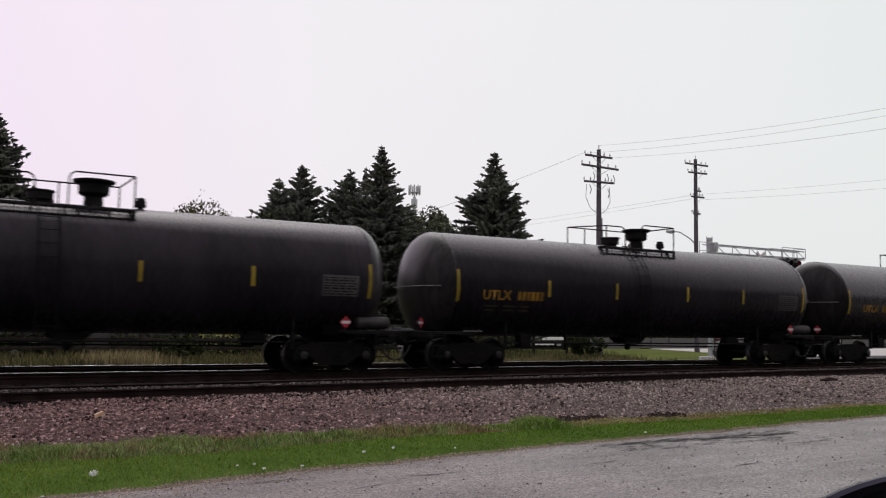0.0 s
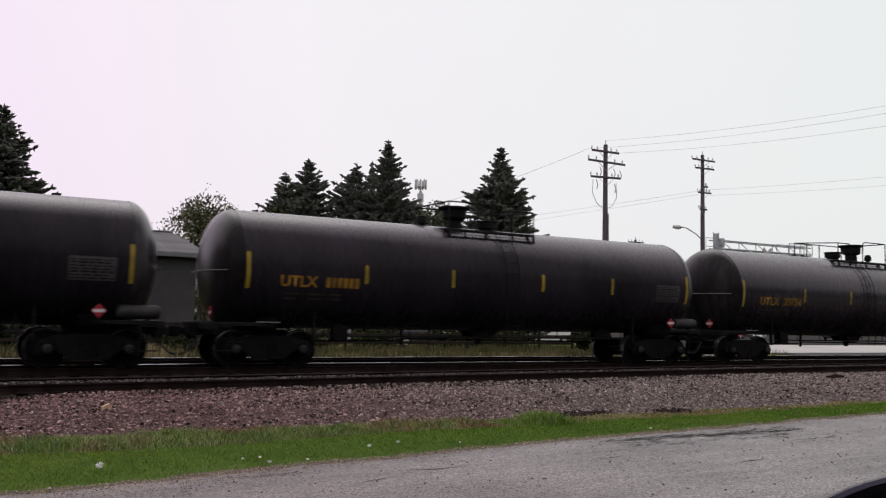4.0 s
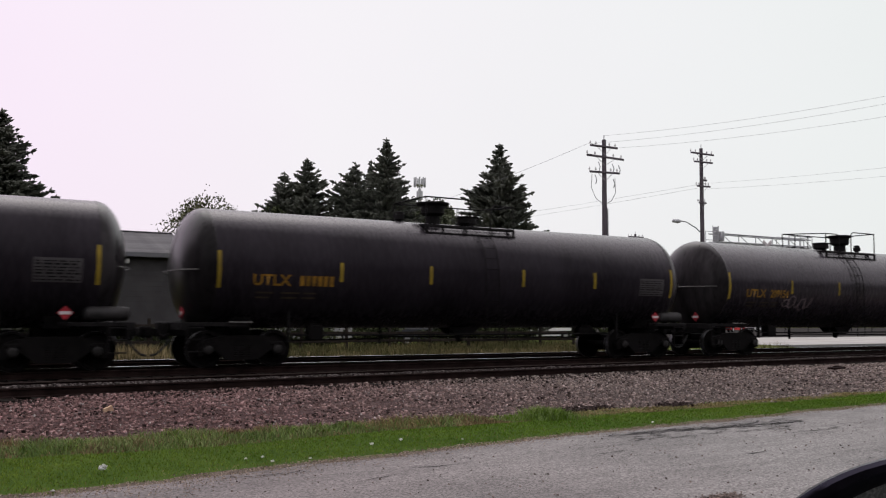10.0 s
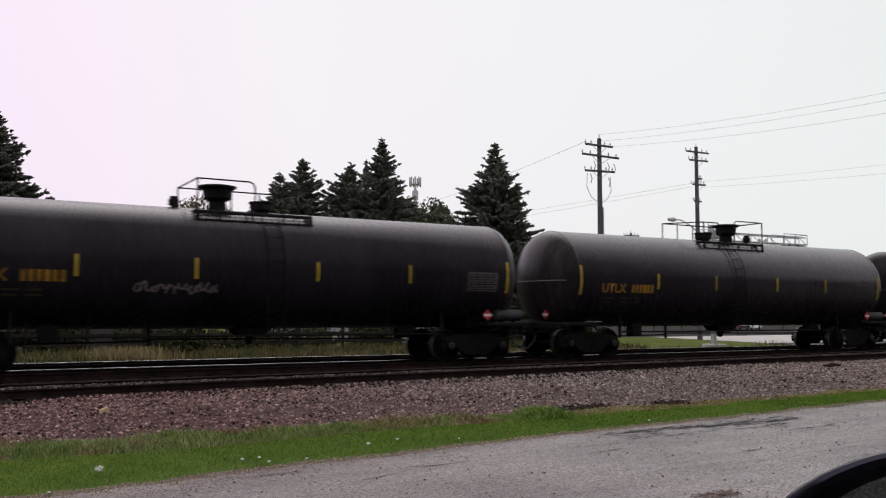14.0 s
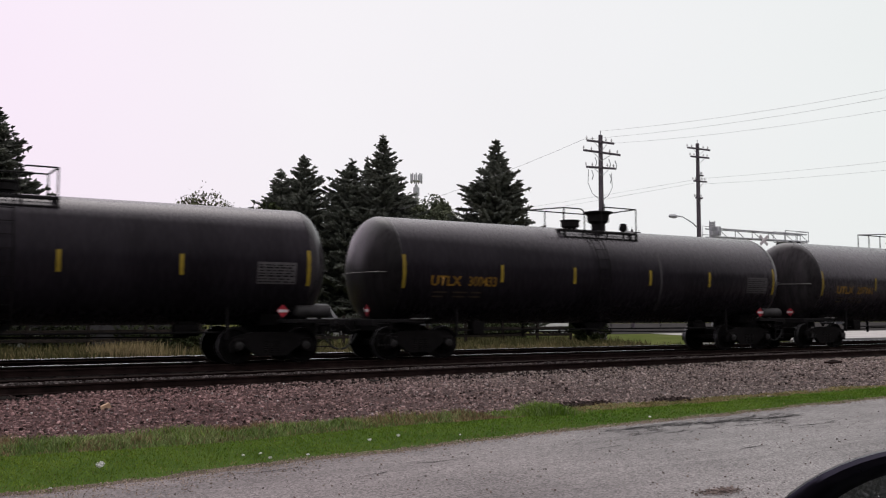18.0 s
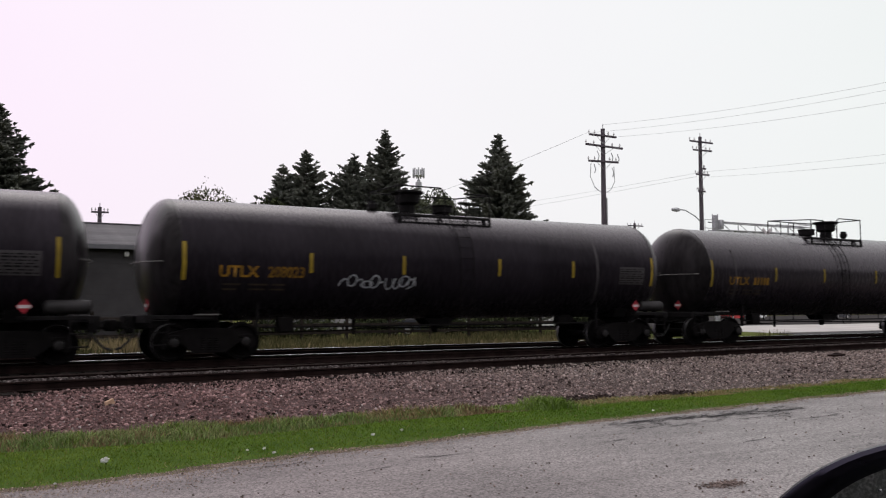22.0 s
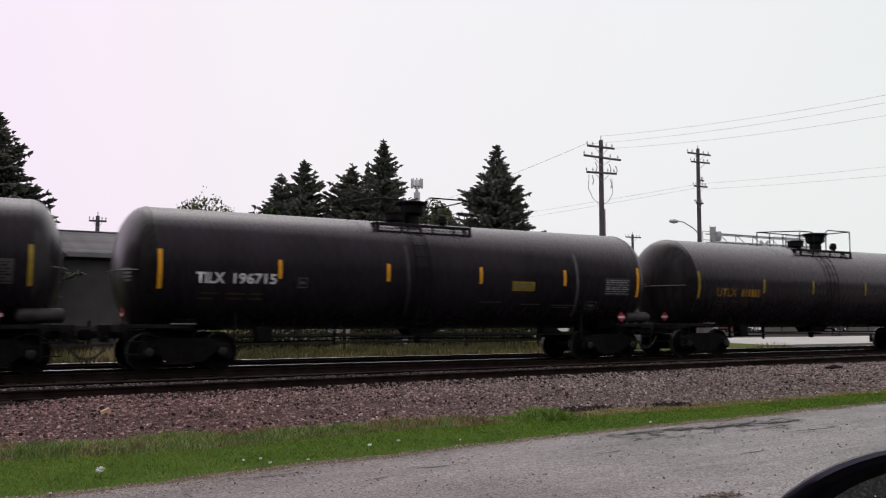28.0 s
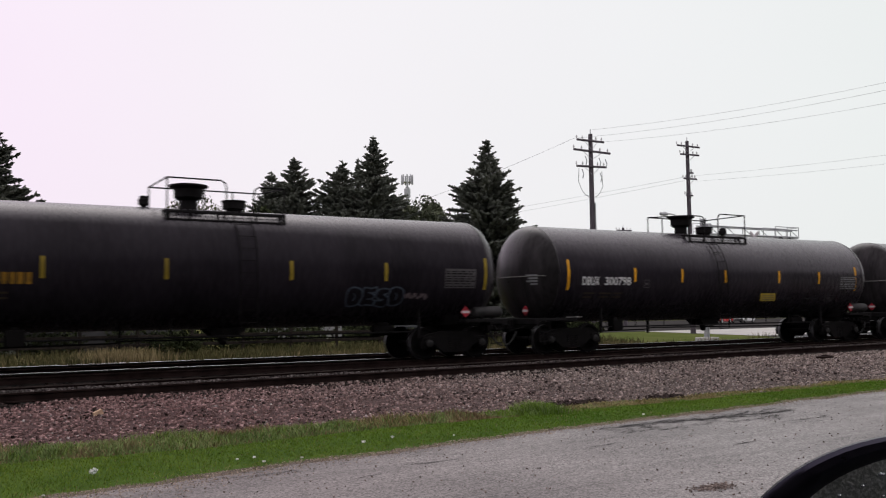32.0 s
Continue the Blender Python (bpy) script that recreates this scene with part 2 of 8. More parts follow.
M = dict(
    # purple cast of the lens veil is put into the black
    tank=mat("black_tank_paint", (0.0082, 0.0068, 0.0090), (0.0180, 0.0152, 0.0194), 0.27, 0.7, 9, 0.0, stretch=(1.6, 0.5, 0.35), rnd=0.3, spec=0.26),
    head=mat("dusty_black_paint", (0.005, 0.0042, 0.0048), (0.028, 0.025, 0.027), 0.30, 0.75, 6, 0.0, stretch=(1, 2.2, 0.4), rnd=0.3, spec=0.34),
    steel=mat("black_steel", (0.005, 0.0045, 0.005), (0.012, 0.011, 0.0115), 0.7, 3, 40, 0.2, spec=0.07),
    # trucks and wheels set much darker than real cast steel
    truck=mat("near_black_cast_steel", (0.0034, 0.003, 0.0031), (0.0075, 0.0066, 0.0068), 0.75, 4, 30, 0.4, spec=0.06),
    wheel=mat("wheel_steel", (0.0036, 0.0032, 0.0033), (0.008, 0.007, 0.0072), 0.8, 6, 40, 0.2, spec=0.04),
    tread=mat("polished_tread", (0.08, 0.08, 0.085), (0.15, 0.15, 0.155), 0.5, 8, 60, 0.05, metal=0.9),
    white=mat("grimy_white_paint", (0.66, 0.60, 0.52), (0.565, 0.50, 0.425), 0.45, 0.55, 9, 0.02, stretch=(1.6, 0.5, 0.3)),
    whitepart=mat("white_steel", (0.66, 0.60, 0.52), (0.42, 0.36, 0.29), 0.55, 3, 30, 0.15),
    belly=mat("grime", (0.05, 0.045, 0.04), (0.12, 0.10, 0.09), 0.8, 1.2, 12, 0.2),
    yellow=mat("yellow_reflective", (0.28, 0.195, 0.016), (0.17, 0.12, 0.013), 0.5, 6, 60, 0.05, rnd=0.2),
    orange=mat("amber_reflective", (0.72, 0.34, 0.01), (0.55, 0.25, 0.01), 0.5, 6, 60, 0.05),
    rust=mat("rusty_reflective", (0.20, 0.10, 0.03), (0.12, 0.06, 0.025), 0.7, 6, 40, 0.1),
    lety=mat("yellow_lettering", (0.26, 0.135, 0.012), (0.11, 0.058, 0.008), 0.6, 5, 50, 0.0, rnd=0.3),
    letw=mat("white_lettering", (0.62, 0.62, 0.62), (0.42, 0.42, 0.43), 0.6, 5, 50, 0.0),
    letd=mat("faded_lettering", (0.115, 0.105, 0.11), (0.05, 0.047, 0.05), 0.6, 5, 50, 0.0),
    letg=mat("grey_lettering", (0.24, 0.24, 0.25), (0.12, 0.12, 0.13), 0.6, 5, 50, 0.0),
    redlet=mat("faded_red_lettering", (0.42, 0.10, 0.08), (0.32, 0.08, 0.07), 0.6, 5, 50, 0.0),
    lettan=mat("faded_tan_lettering", (0.045, 0.032, 0.018), (0.02, 0.015, 0.01), 0.6, 5, 50, 0.0),
    letb=mat("black_lettering", (0.03, 0.03, 0.035), (0.08, 0.08, 0.085), 0.6, 5, 50, 0.0),
    panel=mat("data_panel_grey", (0.062, 0.057, 0.060), (0.036, 0.033, 0.036), 0.6, 5, 50, 0.0, rnd=0.4),
    blackpanel=mat("black_data_panel", (0.020, 0.019, 0.021), (0.012, 0.011, 0.012), 0.6, 5, 50, 0.0),
    spray=mat("white_spray_paint", (0.38, 0.39, 0.41), (0.20, 0.21, 0.23), 0.6, 9, 70, 0.0),
    sprayb=mat("blue_grey_spray_paint", (0.07, 0.09, 0.12), (0.03, 0.035, 0.045), 0.6, 9, 70, 0.0),
    sprayp=mat("pink_grey_spray_paint", (0.17, 0.13, 0.14), (0.07, 0.055, 0.06), 0.6, 9, 70, 0.0),
    red=mat("placard_red", (0.34, 0.022, 0.035), (0.22, 0.015, 0.024), 0.45, 5, 50, 0.0),
    redw=mat("placard_white", (0.55, 0.52, 0.53), (0.42, 0.38, 0.39), 0.45, 5, 50, 0.0),
    pinkp=mat("faded_placard", (0.55, 0.25, 0.22), (0.62, 0.40, 0.36), 0.5, 9, 50, 0.0),
    hose=mat("rubber_hose", (0.015, 0.015, 0.016), (0.03, 0.03, 0.03), 0.8, 10, 60, 0.1),
    reservoir=mat("dusty_grey_steel", (0.012, 0.011, 0.0115), (0.030, 0.028, 0.029), 0.6, 4, 30, 0.1),
    silver=mat("bare_steel_bar", (0.22, 0.215, 0.21), (0.12, 0.115, 0.11), 0.5, 8, 50, 0.05, metal=0.5),
    rail=mat("rusty_rail_side", (0.010, 0.0065, 0.006), (0.022, 0.014, 0.013), 0.9, 3, 40, 0.3, spec=0.02),
    railtop=mat("worn_rail_head", (0.62, 0.62, 0.63), (0.72, 0.72, 0.73), 0.22, 2, 60, 0.02, metal=1.0),
    railold=mat("dull_rail_head", (0.03, 0.023, 0.021), (0.06, 0.048, 0.043), 0.75, 2, 60, 0.05, spec=0.05),
    tie=mat("creosoted_wood", (0.008, 0.0065, 0.006), (0.02, 0.017, 0.015), 0.9, 3, 26, 0.5, stretch=(1, 0.15, 1), rnd=0.3, spec=0.03),
    # darker than its stones: shade in the gaps is put into the colour
    ballast=mat("pink_granite_bed", (0.032, 0.021, 0.021), (0.075, 0.055, 0.054), 0.9, 9, 34, 0.9, dist=0.04, spec=0.08),
    # dirty ballast, with shade by rails and ties put into the near-black
    darkbed=mat("dirty_shaded_track_bed", (0.005, 0.0045, 0.004), (0.014, 0.012, 0.011), 0.95, 2.5, 30, 0.9, dist=0.04, spec=0.02),
    stone=mat("pink_granite_stone", (0.098, 0.066, 0.063), (0.205, 0.157, 0.152), 0.85, 14, 90, 0.3, island=0.72, spec=0.1),
    stonep=mat("pale_granite_stone", (0.27, 0.23, 0.22), (0.40, 0.36, 0.35), 0.85, 14, 90, 0.3, island=0.4),
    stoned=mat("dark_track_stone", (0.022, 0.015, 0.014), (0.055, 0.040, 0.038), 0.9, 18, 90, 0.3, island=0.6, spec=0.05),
    crib=mat("dusty_crib_stone", (0.052, 0.043, 0.042), (0.12, 0.102, 0.098), 0.9, 14, 80, 0.3, island=0.65, spec=0.05),
    # lighter than the truck: the hub's highlight is put into the colour
    cap=mat("hub_glint_cap", (0.008, 0.0075, 0.0075), (0.022, 0.020, 0.020), 0.5, 9, 60, 0.1),
    gritd=mat("reddish_grit", (0.085, 0.062, 0.055), (0.19, 0.15, 0.135), 0.9, 12, 60, 0.3, island=0.6),
    dirt=mat("brown_edge_dirt", (0.075, 0.055, 0.042), (0.135, 0.108, 0.088), 0.95, 3.0, 45, 0.8, dist=0.02),
    tan=mat("pale_tan_stone", (0.50, 0.35, 0.24), (0.32, 0.21, 0.14), 0.85, 9, 50, 0.3),
    soil=mat("verge_soil", (0.034, 0.068, 0.008), (0.056, 0.094, 0.014), 0.95, 2.2, 60, 0.6, dist=0.03, spec=0.08),
    grass=mat("verge_grass", (0.066, 0.134, 0.011), (0.112, 0.185, 0.021), 0.8, 0.8, 9, 0.0, island=0.30, spec=0.08),
    tuft=mat("pale_rough_grass", (0.108, 0.168, 0.050), (0.205, 0.240, 0.098), 0.8, 1.3, 7, 0.0, island=0.35, spec=0.08),
    dead=mat("dead_brown_grass", (0.13, 0.090, 0.050), (0.25, 0.185, 0.105), 0.85, 1.5, 8, 0.0, island=0.4, spec=0.05),
    dry=mat("dry_grass", (0.155, 0.13, 0.055), (0.27, 0.215, 0.11), 0.8, 1.3, 9, 0.0, island=0.35, spec=0.08),
    weed=mat("tall_weeds", (0.026, 0.034, 0.012), (0.125, 0.105, 0.050), 0.85, 0.30, 1.6, 0.0, island=0.4, spec=0.05),
    straw=mat("bleached_straw", (0.15, 0.12, 0.060), (0.27, 0.215, 0.12), 0.85, 0.5, 3, 0.0, island=0.35, spec=0.05),
    # darker leaf tone: the shade under the trees is put into it
    scrub=mat("shaded_scrub_leaves", (0.014, 0.018, 0.009), (0.042, 0.050, 0.024), 0.85, 0.4, 3, 0.0, island=0.45, spec=0.03),
    field=mat("rough_grass_ground", (0.07, 0.085, 0.022), (0.11, 0.10, 0.045), 0.95, 0.25, 6, 0.6, dist=0.05, spec=0.0),
    lawn=mat("mown_lawn", (0.058, 0.078, 0.020), (0.098, 0.110, 0.040), 0.95, 0.5, 18, 0.5, dist=0.03, spec=0.0),
    concrete=mat("pale_concrete", (0.42, 0.405, 0.385), (0.31, 0.30, 0.285), 0.9, 0.35, 12, 0.3, spec=0.03),
    road=mat("dark_asphalt", (0.04, 0.04, 0.042), (0.065, 0.065, 0.065), 0.9, 0.5, 30, 0.4, spec=0.03),
    yard=mat("worn_dark_yard", (0.030, 0.029, 0.029), (0.055, 0.052, 0.050), 0.95, 0.4, 20, 0.3, spec=0.0),
    tar=mat("tar_crack", (0.010, 0.0095, 0.010), (0.026, 0.024, 0.025), 0.85, 6, 40, 0.4, spec=0.1),
    patch=mat("grey_patch", (0.22, 0.215, 0.22), (0.27, 0.265, 0.27), 0.85, 1.5, 60, 0.3),
    grit=mat("loose_grit", (0.18, 0.13, 0.10), (0.32, 0.26, 0.22), 0.9, 12, 60, 0.3, island=0.6),
    needle=mat("spruce_needles", (0.098, 0.106, 0.090), (0.185, 0.192, 0.165), 0.8, 0.5, 5, 0.0, island=0.35, spec=0.08),
    leaf=mat("broad_leaves", (0.055, 0.060, 0.030), (0.10, 0.10, 0.055), 0.75, 0.5, 5, 0.0, island=0.4, spec=0.1),
    leafb=mat("bush_leaves", (0.052, 0.062, 0.040), (0.105, 0.115, 0.072), 0.75, 0.5, 5, 0.0, island=0.4, spec=0.1),
    bark=mat("bark", (0.04, 0.033, 0.027), (0.09, 0.075, 0.06), 0.9, 4, 20, 0.6, stretch=(1, 1, 0.3)),
    pole=mat("weathered_pole", (0.050, 0.042, 0.052), (0.11, 0.095, 0.108), 0.85, 3, 30, 0.4, stretch=(3, 3, 0.3)),
    wire=mat("aluminium_wire", (0.16, 0.16, 0.17), (0.22, 0.22, 0.23), 0.5, 1, 5, 0.0),
    galv=mat("galvanised_steel", (0.30, 0.31, 0.32), (0.42, 0.43, 0.44), 0.45, 4, 40, 0.05, metal=0.6),
    blackpaint=mat("matt_black_paint", (0.012, 0.012, 0.013), (0.03, 0.03, 0.03), 0.6, 5, 50, 0.05),
    lampred=mat("lit_red_lens", (0.7, 0.02, 0.05), (0.6, 0.02, 0.04), 0.3, 5, 50, 0.0, emit=((1.0, 0.04, 0.10), 1.6)),
    lensred=mat("dark_red_lens", (0.10, 0.008, 0.01), (0.07, 0.006, 0.008), 0.2, 5, 50, 0.0),
    lampglass=mat("lamp_glass", (0.5, 0.5, 0.5), (0.6, 0.6, 0.6), 0.2, 5, 50, 0.0),
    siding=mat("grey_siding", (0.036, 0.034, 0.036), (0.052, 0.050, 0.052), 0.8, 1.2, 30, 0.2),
    shingle=mat("grey_shingles", (0.085, 0.082, 0.088), (0.13, 0.125, 0.13), 0.9, 1.5, 30, 0.4, rnd=0.15),
    fascia=mat("grey_fascia", (0.10, 0.10, 0.11), (0.14, 0.14, 0.15), 0.7, 2, 30, 0.1),
    glassd=mat("dark_window_glass", (0.02, 0.022, 0.025), (0.04, 0.042, 0.046), 0.12, 2, 10, 0.0),
    fence=mat("dark_fence_wood", (0.012, 0.010, 0.009), (0.028, 0.023, 0.020), 0.9, 4, 30, 0.4, rnd=0.3, spec=0.04),
    # the board's cream is given a faint glow of its own
    signyel=mat("glowing_sign_cream", (0.80, 0.70, 0.32), (0.72, 0.62, 0.26), 0.5, 2, 20, 0.0, emit=((1.0, 0.85, 0.35), 0.25)),
    puff=mat("white_puff", (0.78, 0.78, 0.76), (0.62, 0.62, 0.60), 0.8, 30, 90, 0.4),
    stem=mat("plant_stem", (0.09, 0.14, 0.03), (0.13, 0.17, 0.05), 0.7, 9, 50, 0.0),
    housing=mat("black_mirror_housing", (0.0035, 0.003, 0.0045), (0.006, 0.0055, 0.007), 0.30, 9, 90, 0.02, spec=0.3),
    tyre=mat("tyre_rubber", (0.012, 0.012, 0.012), (0.025, 0.025, 0.025), 0.85, 9, 50, 0.2),
    rim=mat("alloy_rim", (0.4, 0.4, 0.41), (0.5, 0.5, 0.5), 0.35, 9, 50, 0.0, metal=0.8),
    carw=mat("white_car_paint", (0.72, 0.72, 0.73), (0.78, 0.78, 0.78), 0.25, 3, 30, 0.0),
    cars=mat("silver_car_paint", (0.38, 0.39, 0.40), (0.44, 0.44, 0.45), 0.25, 3, 30, 0.0, metal=0.4),
    carr=mat("red_car_paint", (0.40, 0.03, 0.03), (0.46, 0.04, 0.04), 0.25, 3, 30, 0.0),
    vanw=mat("dull_white_van_paint", (0.20, 0.20, 0.21), (0.26, 0.26, 0.27), 0.35, 3, 30, 0.0),
    card=mat("dark_car_paint", (0.03, 0.032, 0.04), (0.045, 0.047, 0.055), 0.25, 3, 30, 0.0),
)


def asphalt_material():
    m = mat("worn_grey_asphalt", (0.160, 0.155, 0.152), (0.222, 0.215, 0.210), 0.85, 0.55, 26, 0.5, dist=0.012)
    nt = m.node_tree
    b = nt.nodes["Principled BSDF"]
    old = b.inputs["Base Color"].links[0].from_socket
    tc = nt.nodes.new("ShaderNodeTexCoord")
    # exposed chips
    vo = nt.nodes.new("ShaderNodeTexVoronoi")
    vo.inputs["Scale"].default_value = 55
    nt.links.new(tc.outputs["Object"], vo.inputs["Vector"])
    mr = nt.nodes.new("ShaderNodeMapRange")
    mr.inputs["From Min"].default_value, mr.inputs["From Max"].default_value = 0.1, 0.9
    mr.inputs["To Min"].default_value, mr.inputs["To Max"].default_value = 0.58, 1.36
    cs = nt.nodes.new("ShaderNodeSeparateColor")
    nt.links.new(vo.outputs["Color"], cs.inputs[0])
    nt.links.new(cs.outputs[0], mr.inputs[0])
    sc = nt.nodes.new("ShaderNodeVectorMath")
    sc.operation = "SCALE"
    nt.links.new(old, sc.inputs[0])
    nt.links.new(mr.outputs[0], sc.inputs["Scale"])
    # wheel-worn streaks along the lot
    ns = nt.nodes.new("ShaderNodeTexNoise")
    mp = nt.nodes.new("ShaderNodeMapping")
    mp.inputs["Scale"].default_value, mp.inputs["Rotation"].default_value = (0.35, 3.2, 1), (0, 0, radians(-6))
    nt.links.new(tc.outputs["Object"], mp.inputs[0])
    nt.links.new(mp.outputs[0], ns.inputs["Vector"])
    ns.inputs["Scale"].default_value, ns.inputs["Detail"].default_value = 1.4, 6
    m2 = nt.nodes.new("ShaderNodeMapRange")
    m2.inputs["From Min"].default_value, m2.inputs["From Max"].default_value = 0.3, 0.7
    m2.inputs["To Min"].default_value, m2.inputs["To Max"].default_value = 0.86, 1.12
    nt.links.new(ns.outputs[0], m2.inputs[0])
    s2 = nt.nodes.new("ShaderNodeVectorMath")
    s2.operation = "SCALE"
    nt.links.new(sc.outputs[0], s2.inputs[0])
    nt.links.new(m2.outputs[0], s2.inputs["Scale"])
    # scattered dark pits
    pv = nt.nodes.new("ShaderNodeTexVoronoi")
    pv.inputs["Scale"].default_value = 9
    nt.links.new(tc.outputs["Object"], pv.inputs["Vector"])
    pm = nt.nodes.new("ShaderNodeMapRange")
    pm.inputs["From Min"].default_value, pm.inputs["From Max"].default_value = 0.04, 0.10
    pm.inputs["To Min"].default_value, pm.inputs["To Max"].default_value = 0.22, 1.0
    nt.links.new(pv.outputs["Distance"], pm.inputs[0])
    s3 = nt.nodes.new("ShaderNodeVectorMath")
    s3.operation = "SCALE"
    nt.links.new(s2.outputs[0], s3.inputs[0])
    nt.links.new(pm.outputs[0], s3.inputs["Scale"])
    nt.links.new(s3.outputs[0], b.inputs["Base Color"])
    return m


M["asphalt"] = asphalt_material()
# the same purple cast, put into the gloss
M["tank"].node_tree.nodes["Principled BSDF"].inputs["Specular Tint"].default_value = (1.0, 0.92, 0.98, 1)
# dull face-on, glossy at a slant: adds sheen along the tank's top edge
for key in ("tank", "head"):
    nt_ = M[key].node_tree
    lw = nt_.nodes.new("ShaderNodeLayerWeight")
    lm = nt_.nodes.new("ShaderNodeMapRange")
    for k_, v_ in (("From Min", 0.29), ("From Max", 0.90), ("To Min", 0.04), ("To Max", 1.0)):
        lm.inputs[k_].default_value = v_
    nt_.links.new(lw.outputs["Facing"], lm.inputs[0])
    nt_.links.new(lm.outputs[0], nt_.nodes["Principled BSDF"].inputs["Specular IOR Level"])
    # thin wet film
    nt_.nodes["Principled BSDF"].inputs["Coat Weight"].default_value = 0.05
    nt_.nodes["Principled BSDF"].inputs["Coat Roughness"].default_value = 0.30
M["housing"].node_tree.nodes["Principled BSDF"].inputs["Specular Tint"].default_value = (0.72, 0.66, 1.0, 1)


def blend_along(m, c1, c2, x0, x1):
    """Lets a colour's tint pass over into another, from one stretch of the line to the next."""
    nt = m.node_tree
    b = nt.nodes["Principled BSDF"]
    old = b.inputs["Base Color"].links[0].from_socket
    tc = nt.nodes.new("ShaderNodeTexCoord")
    sp = nt.nodes.new("ShaderNodeSeparateXYZ")
    nt.links.new(tc.outputs["Object"], sp.inputs[0])
    mr = nt.nodes.new("ShaderNodeMapRange")
    mr.inputs["From Min"].default_value, mr.inputs["From Max"].default_value = x0, x1
    nt.links.new(sp.outputs["X"], mr.inputs[0])
    mx = nt.nodes.new("ShaderNodeMix")
    mx.data_type = "RGBA"
    mx.inputs[6].default_value, mx.inputs[7].default_value = (*c1, 1), (*c2, 1)
    nt.links.new(mr.outputs[0], mx.inputs[0])
    vm = nt.nodes.new("ShaderNodeVectorMath")
    vm.operation = "MULTIPLY"
    nt.links.new(old, vm.inputs[0])
    nt.links.new(mx.outputs[2], vm.inputs[1])
    nt.links.new(vm.outputs[0], b.inputs["Base Color"])


# rosier granite with pink lens cast at one end, paler grey-beige at the other
for key in ("stone", "ballast"):
    blend_along(M[key], (1.24, 1.04, 1.04), (1.40, 1.54, 1.46), 4.0, 13.0)
# brown dirt at the west end, plus the lens's pink cast in the colour
blend_along(M["asphalt"], (0.90, 0.82, 0.83), (1.0, 0.99, 0.98), 3.0, 9.0)
# the same pink lens cast, put into the grass colour
blend_along(M["grass"], (1.18, 0.98, 1.1), (1.0, 1.0, 1.0), 2.0, 9.0)


def mirror_material():
    m = bpy.data.materials.new("silvered_mirror_glass")
    m.use_nodes = True
    b = m.node_tree.nodes["Principled BSDF"]
    nt = m.node_tree
    b.inputs["Metallic"].default_value, b.inputs["Roughness"].default_value = 1.0, 0.32
    # wet film and drops that break the reflection up
    tc = nt.nodes.new("ShaderNodeTexCoord")
    no = nt.nodes.new("ShaderNodeTexNoise")
    no.inputs["Scale"].default_value, no.inputs["Detail"].default_value = 420, 4
    nt.links.new(tc.outputs["Object"], no.inputs["Vector"])
    mr = nt.nodes.new("ShaderNodeMapRange")
    mr.inputs["From Min"].default_value, mr.inputs["From Max"].default_value = 0.42, 0.68
    nt.links.new(no.outputs[0], mr.inputs[0])
    # specks of reflected gravel are put into the colour
    mx = nt.nodes.new("ShaderNodeMix")
    mx.data_type = "RGBA"
    mx.inputs[6].default_value, mx.inputs[7].default_value = (0.42, 0.46, 0.44, 1), (0.90, 0.94, 0.92, 1)
    nt.links.new(mr.outputs[0], mx.inputs[0])
    nt.links.new(mx.outputs[2], b.inputs["Base Color"])
    bp = nt.nodes.new("ShaderNodeBump")
    bp.inputs["Strength"].default_value, bp.inputs["Distance"].default_value = 0.5, 0.001
    nt.links.new(no.outputs[0], bp.inputs["Height"])
    nt.links.new(bp.outputs[0], b.inputs["Normal"])
    return m


M["mirror"] = mirror_material()


